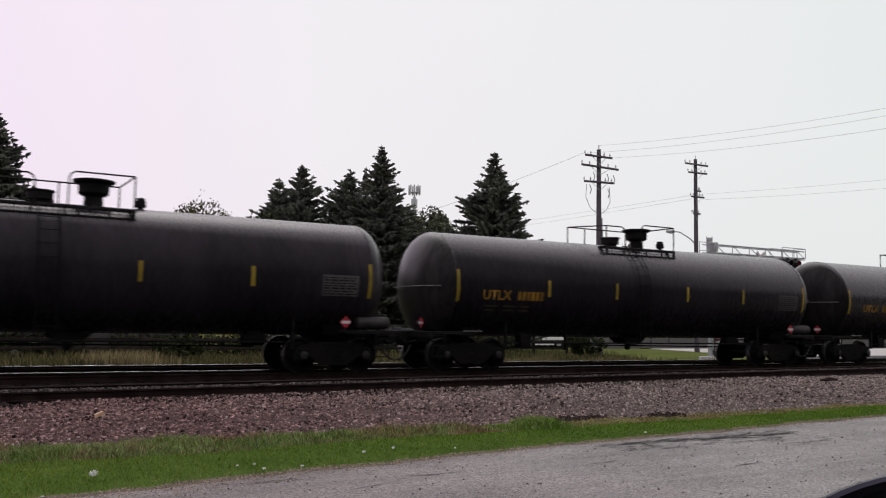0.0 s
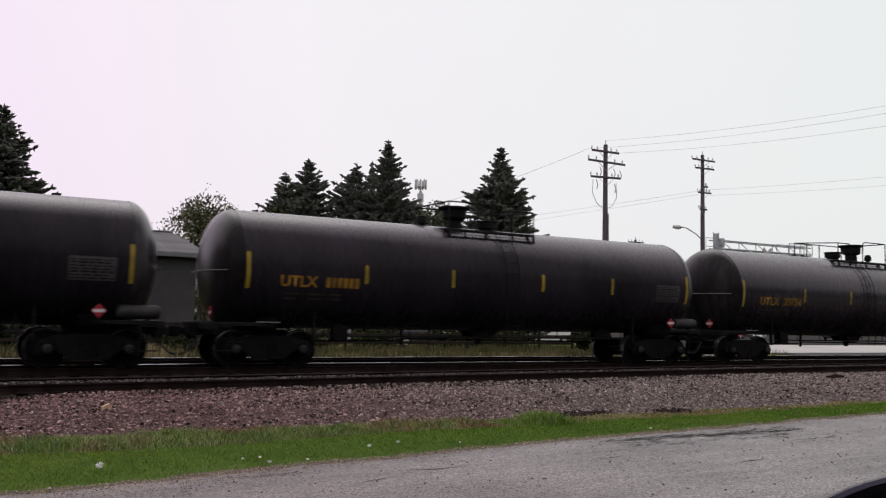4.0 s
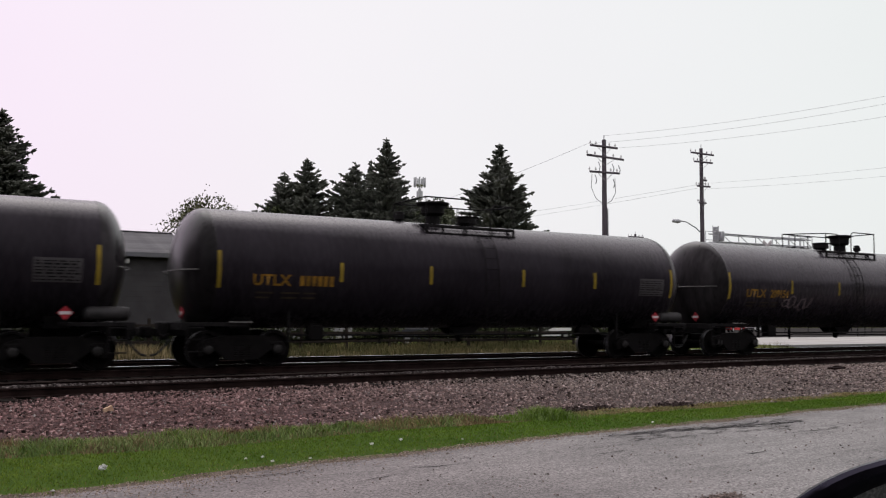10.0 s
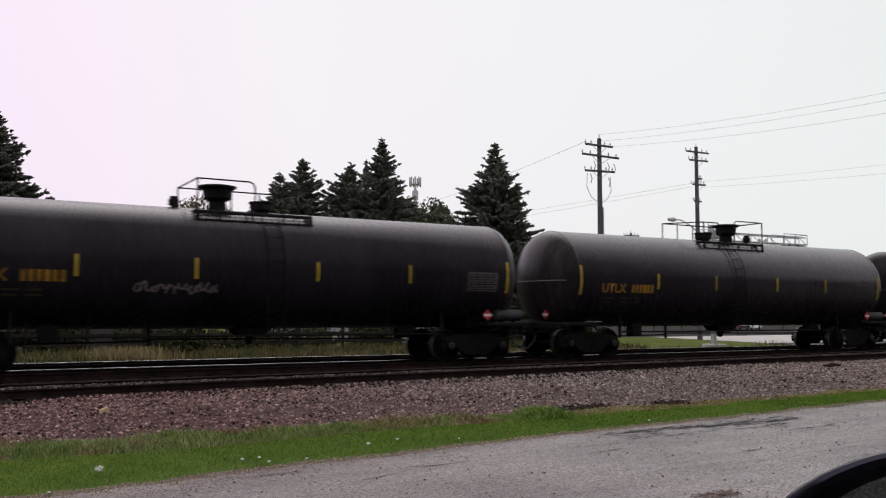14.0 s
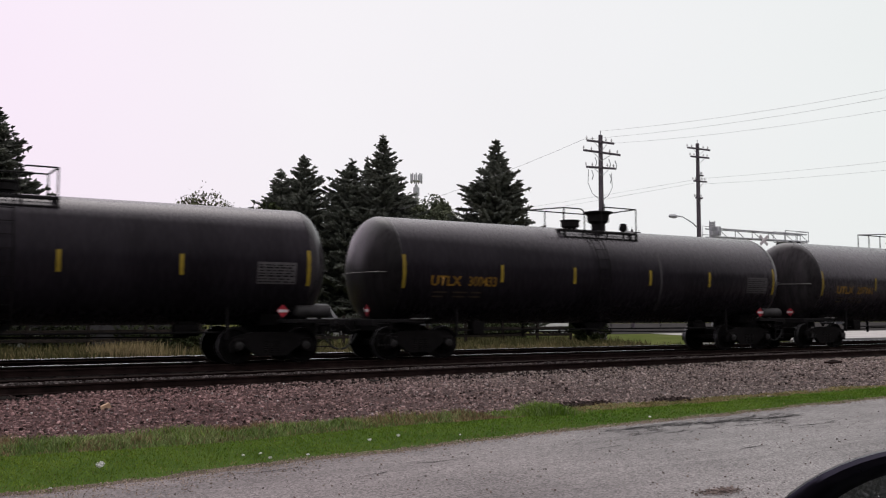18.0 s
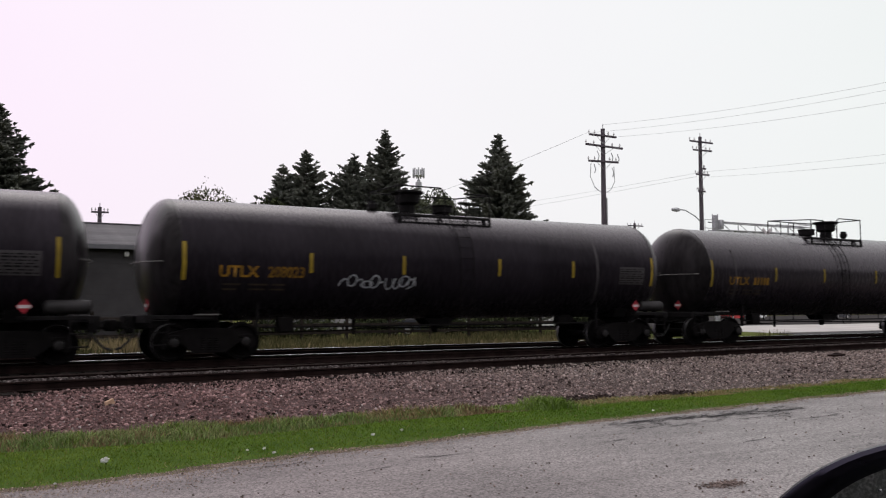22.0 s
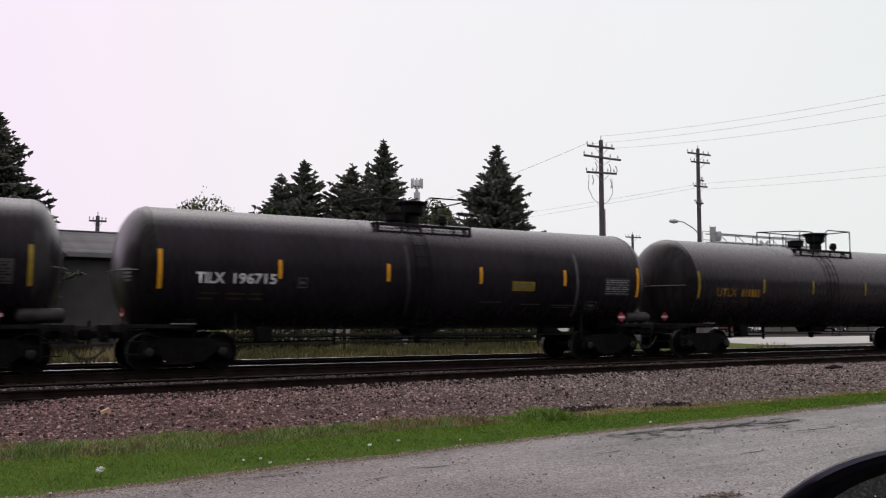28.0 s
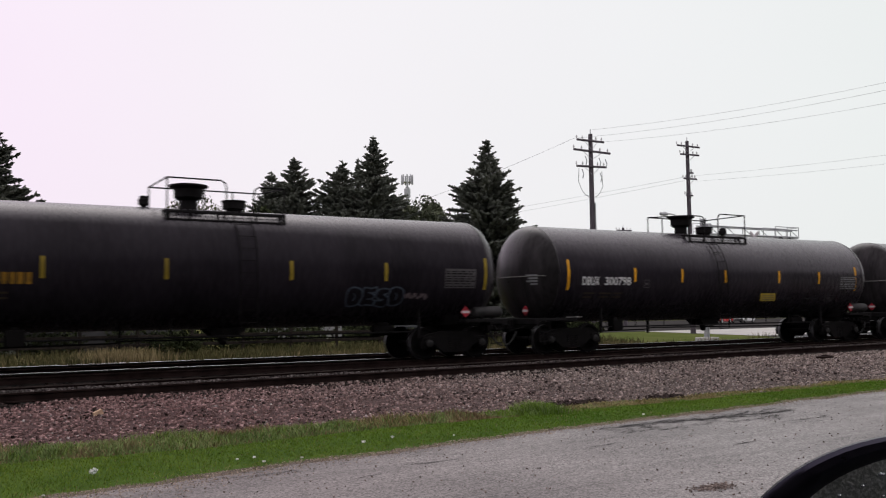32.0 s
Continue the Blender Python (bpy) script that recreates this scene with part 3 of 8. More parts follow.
# ---- mesh tools ----
class Shape:
    """Collects vertices and faces for one mesh."""

    def __init__(self):
        self.v, self.f = [], []

    def add(self, verts, faces):
        n = len(self.v)
        self.v += [tuple(p) for p in verts]
        self.f += [tuple(i + n for i in q) for q in faces]
        return self

    def box(self, x, y, z, sx, sy, sz, b=0.012, m=None):
        """A box with chamfered edges, centred at x, y, z."""
        hx, hy, hz = sx / 2, sy / 2, sz / 2
        b = min(b, hx * 0.6, hy * 0.6, hz * 0.6)
        vs, idx = [], {}
        for i in (-1, 1):
            for j in (-1, 1):
                for k in (-1, 1):
                    for ax in range(3):
                        p = [i * (hx - (ax != 0) * b), j * (hy - (ax != 1) * b), k * (hz - (ax != 2) * b)]
                        idx[i, j, k, ax] = len(vs)
                        vs.append(p)
        fs = []
        for s in (-1, 1):
            fs.append([idx[s, a, c, 0] for a, c in ((-1, -1), (1, -1), (1, 1), (-1, 1))][:: s])
            fs.append([idx[a, s, c, 1] for a, c in ((-1, -1), (1, -1), (1, 1), (-1, 1))][:: -s])
            fs.append([idx[a, c, s, 2] for a, c in ((-1, -1), (1, -1), (1, 1), (-1, 1))][:: s])
        for a in (-1, 1):
            for c in (-1, 1):
                fs.append([idx[-1, a, c, 1], idx[1, a, c, 1], idx[1, a, c, 2], idx[-1, a, c, 2]][:: -a * c])
                fs.append([idx[a, -1, c, 0], idx[a, 1, c, 0], idx[a, 1, c, 2], idx[a, -1, c, 2]][:: a * c])
                fs.append([idx[a, c, -1, 0], idx[a, c, 1, 0], idx[a, c, 1, 1], idx[a, c, -1, 1]][:: -a * c])
        for i in (-1, 1):
            for j in (-1, 1):
                for k in (-1, 1):
                    fs.append([idx[i, j, k, 0], idx[i, j, k, 1], idx[i, j, k, 2]][:: i * j * k])
        out = [Vector(p) for p in vs]
        if m is not None:
            out = [m @ p for p in out]
        return self.add([(p.x + x, p.y + y, p.z + z) for p in out], fs)

    def tube(self, pts, r, seg=8, caps=True, r2=None):
        """A round bar along a chain of points; r2: the radius at its far end."""
        pts = [Vector(p) for p in pts]
        n = len(pts)
        vs, fs = [], []
        up = None
        for i, p in enumerate(pts):
            d = (pts[min(i + 1, n - 1)] - pts[max(i - 1, 0)]).normalized()
            if up is None:
                up = d.orthogonal().normalized()
            up = (up - d * up.dot(d)).normalized()
            sd = d.cross(up)
            rr = r if r2 is None else r + (r2 - r) * i / max(1, n - 1)
            for k in range(seg):
                a = 2 * math.pi * k / seg
                vs.append(p + (up * math.cos(a) + sd * math.sin(a)) * rr)
        for i in range(n - 1):
            for k in range(seg):
                l = (k + 1) % seg
                fs.append((i * seg + k, i * seg + l, (i + 1) * seg + l, (i + 1) * seg + k))
        if caps:
            fs.append(tuple(range(seg))[::-1])
            fs.append(tuple((n - 1) * seg + k for k in range(seg)))
        return self.add(vs, fs)

    def turn(self, profile, centre, axis="z", seg=24, close=True):
        """A turned body: profile of (along, radius) about an axis through centre."""
        vs, fs = [], []
        for a, r in profile:
            for k in range(seg):
                t = 2 * math.pi * k / seg
                c, s = r * math.cos(t), r * math.sin(t)
                q = {"z": (c, s, a), "x": (a, c, s), "y": (s, a, c)}[axis]
                vs.append((q[0] + centre[0], q[1] + centre[1], q[2] + centre[2]))
        for i in range(len(profile) - 1):
            for k in range(seg):
                l = (k + 1) % seg
                fs.append((i * seg + k, i * seg + l, (i + 1) * seg + l, (i + 1) * seg + k))
        if close:
            fs.append(tuple(range(seg))[::-1])
            fs.append(tuple((len(profile) - 1) * seg + k for k in range(seg)))
        return self.add(vs, fs)

    def plate(self, outline, y0, y1, plane="xz"):
        """A flat plate: an outline extruded from y0 to y1."""
        n = len(outline)
        vs = []
        for y in (y0, y1):
            for a, c in outline:
                vs.append({"xz": (a, y, c), "xy": (a, c, y), "yz": (y, a, c)}[plane])
        fs = [tuple(range(n)), tuple(range(n, 2 * n))[::-1]]
        for i in range(n):
            j = (i + 1) % n
            fs.append((i, i + n, j + n, j))
        return self.add(vs, fs)

    def mesh(self, name, smooth=True):
        me = bpy.data.meshes.new(name)
        me.from_pydata(self.v, [], self.f)
        if smooth:
            me.polygons.foreach_set("use_smooth", [True] * len(me.polygons))
            me.set_sharp_from_angle(angle=radians(38))
        me.update()
        return me


def part(name, shape, material, parent=None, label="", smooth=True):
    me = shape.mesh(name, smooth) if isinstance(shape, Shape) else shape
    if not me.materials:
        me.materials.append(M[material])
    ob = new(name, me)
    ob.parent = parent
    if label:
        ob["label"] = label
    return ob


def empty(name, label, category, group="", kind="", at=None):
    ob = new(name)
    ob.empty_display_size = 0.3
    if at is not None:
        ob.matrix_basis = at
    return tagged(ob, label, category, group, kind)


def grid_mesh(name, xs, ys, zf):
    nx, ny = len(xs), len(ys)
    vs = [(x, y, zf(x, y)) for y in ys for x in xs]
    fs = [(j * nx + i, j * nx + i + 1, (j + 1) * nx + i + 1, (j + 1) * nx + i) for j in range(ny - 1) for i in range(nx - 1)]
    me = bpy.data.meshes.new(name)
    me.from_pydata(vs, [], fs)
    me.polygons.foreach_set("use_smooth", [True] * len(fs))
    return me


def array_mesh(name, verts, faces, smooth=False):
    """A mesh from numpy arrays of vertices and of equal-sided faces."""
    me = bpy.data.meshes.new(name)
    nv, (nf, k) = len(verts), faces.shape
    me.vertices.add(nv)
    me.vertices.foreach_set("co", np.asarray(verts, np.float32).ravel())
    me.loops.add(nf * k)
    me.loops.foreach_set("vertex_index", faces.astype(np.int32).ravel())
    me.polygons.add(nf)
    me.polygons.foreach_set("loop_start", np.arange(0, nf * k, k, dtype=np.int32))
    me.polygons.foreach_set("use_smooth", np.full(nf, smooth))
    me.update(calc_edges=True)
    me.validate()
    return me


def wob(x, y, s=1.0, seed=0.0):
    return noise.noise(Vector((x * s, y * s, seed)))


# ---- ground, lot, verge, track bed ----
LOT = -0.35
TRACK_Y = 22.75


def lot_edge(x):
    base = np.interp(x, [-8, 1, 2.2, 3.5, 5.8, 7.9, 10.2, 15.2, 30, 60], [8.5, 9.0, 9.2, 9.45, 9.72, 10.02, 10.2, 10.67, 11.6, 13.0])
    return float(base) + 0.14 * wob(x, 0, 0.9, 3) + 0.10 * wob(x, 0, 2.6, 5)


def bed_edge(x):
    base = np.interp(x, [-8, 1, 2.4, 4, 7.6, 9.7, 12.3, 17.7, 30, 60], [12.4, 12.4, 12.4, 12.3, 12.25, 12.3, 12.2, 12.45, 13.2, 14.8])
    return float(base) + 0.32 * wob(x, 0, 0.7, 8) + 0.16 * wob(x, 0, 2.2, 9)


def bed_z(x, y):
    e = bed_edge(x)
    t = min(1.0, max(0.0, (y - e + 0.3) / 3.4))
    z = LOT - 0.03 + (0.17) * (t * t * (3 - 2 * t))
    if y > 20.2 and y < 20.9:
        z -= 0.03
    if y > 29.6:
        z -= 0.22 * min(1, (y - 29.6) / 1.6)
    r = 0.02 if y < 17 else 0.012
    return z + r * wob(x, y, 2.1, 1) + 0.012 * wob(x, y, 7, 2)


ground_me = bpy.data.meshes.new("ground")
ground_me.from_pydata([(-2500, -2500, LOT - 0.06), (2500, -2500, LOT - 0.06), (2500, 2500, LOT - 0.06), (-2500, 2500, LOT - 0.06)], [], [(0, 1, 2, 3)])
tagged(part("ground", ground_me, "field"), "rough weedy grass ground reaching to the horizon", "ground", kind="structure")

lot_xs = [-60, -30, -15, -8] + [i * 0.25 for i in range(-20, 160)] + [45, 60, 80]
lot_ts = [0, 0.3, 0.6, 0.75, 0.85, 0.9, 0.94, 0.97, 0.985, 1.0]
lv, lf = [], []
for t in lot_ts:
    for x in lot_xs:
        y = -30 + (lot_edge(x) + 30) * t
        lv.append((x, y, LOT + 0.012 * wob(x, y, 0.5, 4) - (0.03 if t == 1.0 else 0)))
n = len(lot_xs)
lf = [(j * n + i, j * n + i + 1, (j + 1) * n + i + 1, (j + 1) * n + i) for j in range(len(lot_ts) - 1) for i in range(n - 1)]
lot_me = bpy.data.meshes.new("pavement")
lot_me.from_pydata(lv, [], lf)
lot_me.polygons.foreach_set("use_smooth", [True] * len(lf))
lot = tagged(part("pavement", lot_me, "asphalt"), "worn grey asphalt lot with a crumbling edge along the grass", "pavement", kind="structure")

verge_xs = [i * 0.3 for i in range(-20, 170)]
vv, vf = [], []
for t in [i / 12 for i in range(13)]:
    for x in verge_xs:
        a, b = lot_edge(x) - 0.12, bed_edge(x) + 0.3
        y = a + (b - a) * t
        vv.append((x, y, LOT - 0.04 + 0.045 * math.sin(math.pi * min(1, t * 1.3)) + 0.02 * wob(x, y, 1.3, 6)))
n = len(verge_xs)
vf = [(j * n + i, j * n + i + 1, (j + 1) * n + i + 1, (j + 1) * n + i) for j in range(12) for i in range(n - 1)]
verge_me = bpy.data.meshes.new("verge")
verge_me.from_pydata(vv, [], vf)
verge_me.polygons.foreach_set("use_smooth", [True] * len(vf))
verge_me.materials.append(M["soil"])
verge_me.materials.append(M["dirt"])
for i, p in enumerate(verge_me.polygons):
    j = i // (n - 1)
    if j == 0 or (j == 11 and wob(p.center.x, 0, 0.7, 72) > 0.1):
        p.material_index = 1
tagged(part("verge", verge_me, "soil"), "grassy soil verge between asphalt and track ballast", "verge", kind="structure")

bed_ys = [12.0 + 0.16 * i for i in range(34)] + [17.6, 18, 18.5, 19.2, 20, 20.3, 20.6, 20.9, 21.5, 22.5, 24, 25, 26, 27.5, 29, 29.6, 30.2, 30.8, 31.4]
bed_xs = [-900, -300, -100, -40, -15] + [i * 0.28 for i in range(-25, 170)] + [52, 60, 80, 140, 400, 1200]
bed_me = grid_mesh("ballast_bed", bed_xs, bed_ys, bed_z)
bed_me.materials.append(M["ballast"])
bed_me.materials.append(M["darkbed"])
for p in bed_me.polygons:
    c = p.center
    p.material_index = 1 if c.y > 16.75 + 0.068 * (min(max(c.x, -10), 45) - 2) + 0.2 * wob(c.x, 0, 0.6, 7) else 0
tagged(part("ballast_bed", bed_me, "ballast"), "pink granite ballast shoulder with a dark track bed, dirt and shade in its colour", "ballast", kind="structure")


# ---- loose stones and grass, each one scattered sheet ----

def stones(name, material, places, label):
    """places: rows of x, y, z, size. Irregular eight-cornered lumps."""
    rng = np.random.default_rng(5)
    base = np.array([(-1, -1, -1), (1, -1, -1), (1, 1, -1), (-1, 1, -1), (-1, -1, 1), (1, -1, 1), (1, 1, 1), (-1, 1, 1)], float)
    quads = np.array([(0, 3, 2, 1), (4, 5, 6, 7), (0, 1, 5, 4), (1, 2, 6, 5), (2, 3, 7, 6), (3, 0, 4, 7)])
    k = len(places)
    pts = base[None] * rng.uniform(0.45, 1.0, (k, 8, 3))
    ang = rng.uniform(0, 6.28, k)
    tilt = rng.uniform(-0.6, 0.6, (k, 2))
    c, s = np.cos(ang)[:, None], np.sin(ang)[:, None]
    x, y, z = pts[..., 0], pts[..., 1], pts[..., 2] * 0.75
    z = z + x * tilt[:, :1] * 0.5 + y * tilt[:, 1:] * 0.5
    pts = np.stack([x * c - y * s, x * s + y * c, z], -1) * places[:, None, 3:4] + places[:, None, :3]
    faces = (quads[None] + (np.arange(k) * 8)[:, None, None]).reshape(-1, 4)
    me = array_mesh(name, pts.reshape(-1, 3), faces)
    return tagged(part(name, me, material), label, "ballast", kind="stuff")


def stone_top(x):
    """How far back the loose stone reaches: to the siding's rail, short of it at the west end."""
    return float(np.interp(x, [-1, 1.0, 1.5, 2.2, 3.2, 45], [15.9, 16.2, 16.7, 17.15, 17.33, 20.17]))


def stone_z(x, y):
    """The shoulder rises a little towards the tie ends."""
    t = min(1.0, max(0.0, (y - stone_top(x) + 1.1) / 1.0))
    return bed_z(x, y) + 0.045 * t * t


rng = np.random.default_rng(11)
rows = []
while len(rows) < 52000:
    x = -1 + 44 * rng.random() ** 1.35
    y = 12.0 + rng.random() * 6.6
    if y < bed_edge(x) - 0.25 * rng.random() or y > stone_top(x) - 0.12 * rng.random():
        continue
    s = (0.010 + 0.021 * rng.random() ** 2.4) * (1.0 + 0.3 * (x > 20))
    rows.append((x, y, stone_z(x, y) + s * 0.35 + 0.014 * wob(x, y, 3.3, 17), s))
stones("ballast_stones", "stone", np.array(rows), "loose pink and grey granite ballast stones")
rows = []
while len(rows) < 1500:
    x = -1 + 44 * rng.random() ** 1.35
    y = 12.0 + rng.random() * 6.0
    if bed_edge(x) < y < stone_top(x) - 0.15:
        s = 0.007 + 0.012 * rng.random() ** 2
        rows.append((x, y, stone_z(x, y) + s + 0.012, s))
stones("pale_stones", "stonep", np.array(rows), "scattered pale grey stones on the ballast")
rows = []
while len(rows) < 1500:
    x = -1 + 44 * rng.random() ** 1.35
    y = 12.0 + rng.random() * 6.0
    if bed_edge(x) < y < stone_top(x) - 0.1 and wob(x, y, 1.1, 19) > 0.05:
        s = 0.012 + 0.020 * rng.random() ** 2
        rows.append((x, y, stone_z(x, y) + s * 0.6 + 0.006, s))
for cx, cy, sx in ((9.75, 12.45, 0.30), (10.4, 12.55, 0.22), (12.25, 12.32, 0.22)):
    for _ in range(130):
        x, y = cx + rng.normal(0, sx), cy + rng.normal(0, 0.09)
        s = rng.uniform(0.012, 0.035)
        rows.append((x, y, stone_z(x, y) + s * 0.7 + 0.02, s))
stones("dark_stones", "stoned", np.array(rows), "darker grimy stones among the ballast")
rows = []
while len(rows) < 7000:
    x = -1 + 44 * rng.random() ** 1.3
    y = 17.0 + 0.068 * (x - 2) + rng.random() * 4.6
    s = rng.uniform(0.02, 0.036)
    if y > 21.6:
        continue
    rows.append((x, y, bed_z(x, y) + s * 0.4, s))
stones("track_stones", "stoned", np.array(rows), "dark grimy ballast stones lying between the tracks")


def crib_z(x, v):
    """Stone heaped between the siding's rails; v: metres behind the near rail."""
    return -0.20 + 0.155 * math.sin(math.pi * min(1.0, max(0.0, (v - 0.08) / 1.3))) ** 0.6 + 0.022 * wob(x, v, 1.7, 23)


crib_xs, crib_vs = [i * 0.3 for i in range(-20, 150)], [0.09 + 0.13 * i for i in range(11)]
crib_me = grid_mesh("crib_bed", crib_xs, crib_vs, crib_z)
for v_ in crib_me.vertices:
    v_.co.y += 17.40 + 0.068 * (v_.co.x - 2)
tagged(part("crib_bed", crib_me, "darkbed"), "dark bed of stone heaped between the siding rails", "ballast", kind="structure")
rows = []
while len(rows) < 6500:
    x, v = -1 + 44 * rng.random() ** 1.3, rng.uniform(0.1, 1.36)
    s = rng.uniform(0.014, 0.032)
    rows.append((x, 17.40 + 0.068 * (x - 2) + v, crib_z(x, v) + s * 0.5, s))
stones("crib_stones", "crib", np.array(rows), "dusty grey stones between the rails of the siding")
rows = [(-1 + 20 * rng.random() ** 1.4, 0, 0, 0) for _ in range(9000)]
rows = np.array([(x, lot_edge(x) + 0.05 - abs(rng.normal(0, 0.20 + 0.35 * max(0.0, 1 - x / 5))), LOT + 0.005, rng.uniform(0.003, 0.0075)) for x, *_ in rows])
stones("lot_grit", "grit", rows, "loose grit along the crumbling asphalt edge")


def blades(name, material, x, y, z, hgt, wid, label, lean=0.35, category="grass", seed=2):
    """Bent grass blades: two quads tapering to a tip."""
    rg = np.random.default_rng(seed)
    k = len(x)
    a = rg.uniform(0, 6.28, k)
    dx, dy = np.cos(a), np.sin(a)
    b = rg.uniform(0, 6.28, k)
    ln = rg.uniform(0, lean, k) * hgt
    lx, ly = np.cos(b) * ln, np.sin(b) * ln
    w = wid / 2
    P = np.zeros((k, 6, 3))
    for i, (f, ww, bend) in enumerate(((0, 1, 0), (0.55, 0.8, 0.35), (1.0, 0.12, 1.0))):
        for j, sgn in enumerate((-1, 1)):
            P[:, i * 2 + j, 0] = x + dx * w * ww * sgn + lx * bend
            P[:, i * 2 + j, 1] = y + dy * w * ww * sgn + ly * bend
            P[:, i * 2 + j, 2] = z + hgt * f * (1 - 0.12 * bend)
    q = np.array([(0, 1, 3, 2), (2, 3, 5, 4)])
    F = (q[None] + (np.arange(k) * 6)[:, None, None]).reshape(-1, 4)
    return tagged(part(name, array_mesh(name, P.reshape(-1, 3), F), material), label, category, kind="stuff")


def ridge_foot(x):
    """Where the mown strip ends and the rough tufts along the ballast begin."""
    return float(np.interp(x, [-1, 0.8, 2.4, 3.3, 5.0, 6.0, 8.8, 11, 16, 45], [11.4, 11.36, 11.14, 11.04, 11.45, 11.6, 11.5, 11.6, 12.0, 13.7])) + 0.10 * wob(x, 0, 1.1, 33)


def verge_blades():
    rg = np.random.default_rng(3)
    sets = {"grass": [], "dry": [], "tuft": [], "dead": []}
    edge = {round(x, 1): (lot_edge(x), bed_edge(x), ridge_foot(x)) for x in np.arange(-2, 46.2, 0.1)}
    count = 0
    while count < 140000:
        x = -1.5 + 46 * rg.random() ** 1.6
        a, b, c = edge[round(round(x, 1), 1)]
        t = rg.random()
        y = a - 0.05 + (b + 0.15 - a) * t
        if t < 0.14 and rg.random() > t * 6 + 0.10 + 0.5 * wob(x, y, 1.6, 37):
            continue
        hh = rg.uniform(0.014, 0.030)
        kind, wide = "grass", 1.0
        back = y - c
        if back > 0:
            # rough tufts, combed over each other, with dead patches low down
            lump = 0.5 + 0.5 * wob(x, y * 1.6, 1.5, 43) + 0.35 * wob(x, y, 4.0, 44)
            rise = min(1.0, back / 0.35) * (1.0 if x < 7.8 else 0.35)
            hh += (0.045 + 0.13 * max(0.0, lump)) * rise * rg.uniform(0.5, 1.15)
            brown = wob(x, y, 0.9, 41) + 0.5 * wob(x, y, 3.0, 42)
            chance = 0.09 + 2.4 * max(0.0, brown)
            if back < 0.28:
                chance += 0.35 * max(0.0, 0.3 + wob(x, 0, 1.3, 48))
            if x > 9.5 and back > 0.2:
                chance += 0.65
            r = rg.random()
            kind = ("dead" if x < 9.5 else "dry") if r < chance else ("tuft" if r < chance + (0.75 if x < 8.2 else 0.25) else "grass")
            wide = 1.5
            if 5.6 < x < 6.9 and back > 0.15 and rg.random() < 0.6:
                kind = "dry"
        elif rg.random() < 0.03 + 0.5 * max(0, 0.14 - t) / 0.14:
            kind = "dry"
        sets[kind].append((x, y, LOT - 0.03 + 0.045 * math.sin(math.pi * min(1, t * 1.3)), hh, (0.005 + 0.003 * rg.random() + 0.0004 * x) * wide))
        count += 1
    # a fresh clump standing out of the verge
    for _ in range(2600):
        x, y = rg.normal(8.85, 0.30), rg.normal(11.75, 0.20)
        hh = 0.22 * math.exp(-((x - 8.85) / 0.42) ** 2) * rg.uniform(0.5, 1.0) + 0.03
        sets["tuft" if rg.random() < 0.45 else "grass"].append((x, y, LOT - 0.02, hh, 0.012))
    for kind, lab in (("grass", "bright green mown verge grass"), ("dry", "dry straw-coloured grass along the ballast"), ("tuft", "pale rough tufts of unmown grass"), ("dead", "dead brown grass under the tufts")):
        q = np.array(sets[kind])
        blades("verge_" + kind, kind, *q.T, lab, 0.9 if kind in ("tuft", "dead") else 1.3)


verge_blades()


def back_weeds():
    rg = np.random.default_rng(8)
    k = 30000
    x = -4 + 44 * rg.random(k)
    y = 31.2 + 13 * rg.random(k) ** 1.5
    keep = ~((x > 30 + (y - 31) * 0.5) & (y > 31.5))
    x, y = x[keep], y[keep]
    clump = np.array([0.5 + 0.5 * wob(a, b, 0.35, 51) for a, b in zip(x, y)])
    h = rg.uniform(0.15, 0.48, len(x)) * (0.3 + 1.4 * clump)
    blades("tall_weeds", "weed", x, y, np.full(len(x), LOT - 0.08), h, rg.uniform(0.02, 0.05, len(x)), "tall dry and green weeds beyond the tracks", 0.5, "weeds", 9)
    # bleached stands nearest the line, the thickest by one spot
    k = 4200
    x = -4 + 40 * rg.random(k)
    x[:900] = rg.normal(6.2, 0.7, 900)
    y = 31.3 + 2.6 * rg.random(k)
    keep = np.array([i < 900 or wob(a, b, 0.45, 53) > 0.05 for i, (a, b) in enumerate(zip(x, y))]) & ~((x > 30 + (y - 31) * 0.5) & (y > 31.5))
    h = np.where(np.arange(k) < 900, rg.uniform(0.4, 0.85, k), rg.uniform(0.15, 0.45, k))
    blades("straw_stand", "straw", x[keep], y[keep], np.full(keep.sum(), LOT - 0.08), h[keep], rg.uniform(0.02, 0.045, keep.sum()), "bleached straw-coloured weeds beside the far track", 0.5, "weeds", 10)


back_weeds()

# lawn and concrete apron across the tracks
lawn_me = bpy.data.meshes.new("lawn")
lawn_me.from_pydata([(26, 33.5, LOT - 0.045), (33.5, 32.0, LOT - 0.045), (43.0, 32.0, LOT - 0.045), (46.4, 38.4, LOT - 0.045), (51.5, 54, LOT - 0.045), (24, 54, LOT - 0.045)], [], [(0, 1, 2, 3, 4, 5)])
tagged(part("lawn", lawn_me, "lawn"), "mown green lawn beside the crossing road", "lawn", kind="structure")
apron_me = bpy.data.meshes.new("road_apron")
apron_me.from_pydata([(46.5, 38.0, LOT - 0.03), (130, 38.4, LOT - 0.03), (130, 54, LOT - 0.03), (51.6, 54, LOT - 0.03)], [], [(0, 1, 2, 3)])
yard_me = bpy.data.meshes.new("yard")
yard_me.from_pydata([(46, 54.01, LOT - 0.034), (200, 54.01, LOT - 0.034), (200, 110, LOT - 0.034), (46, 110, LOT - 0.034)], [], [(0, 1, 2, 3)])
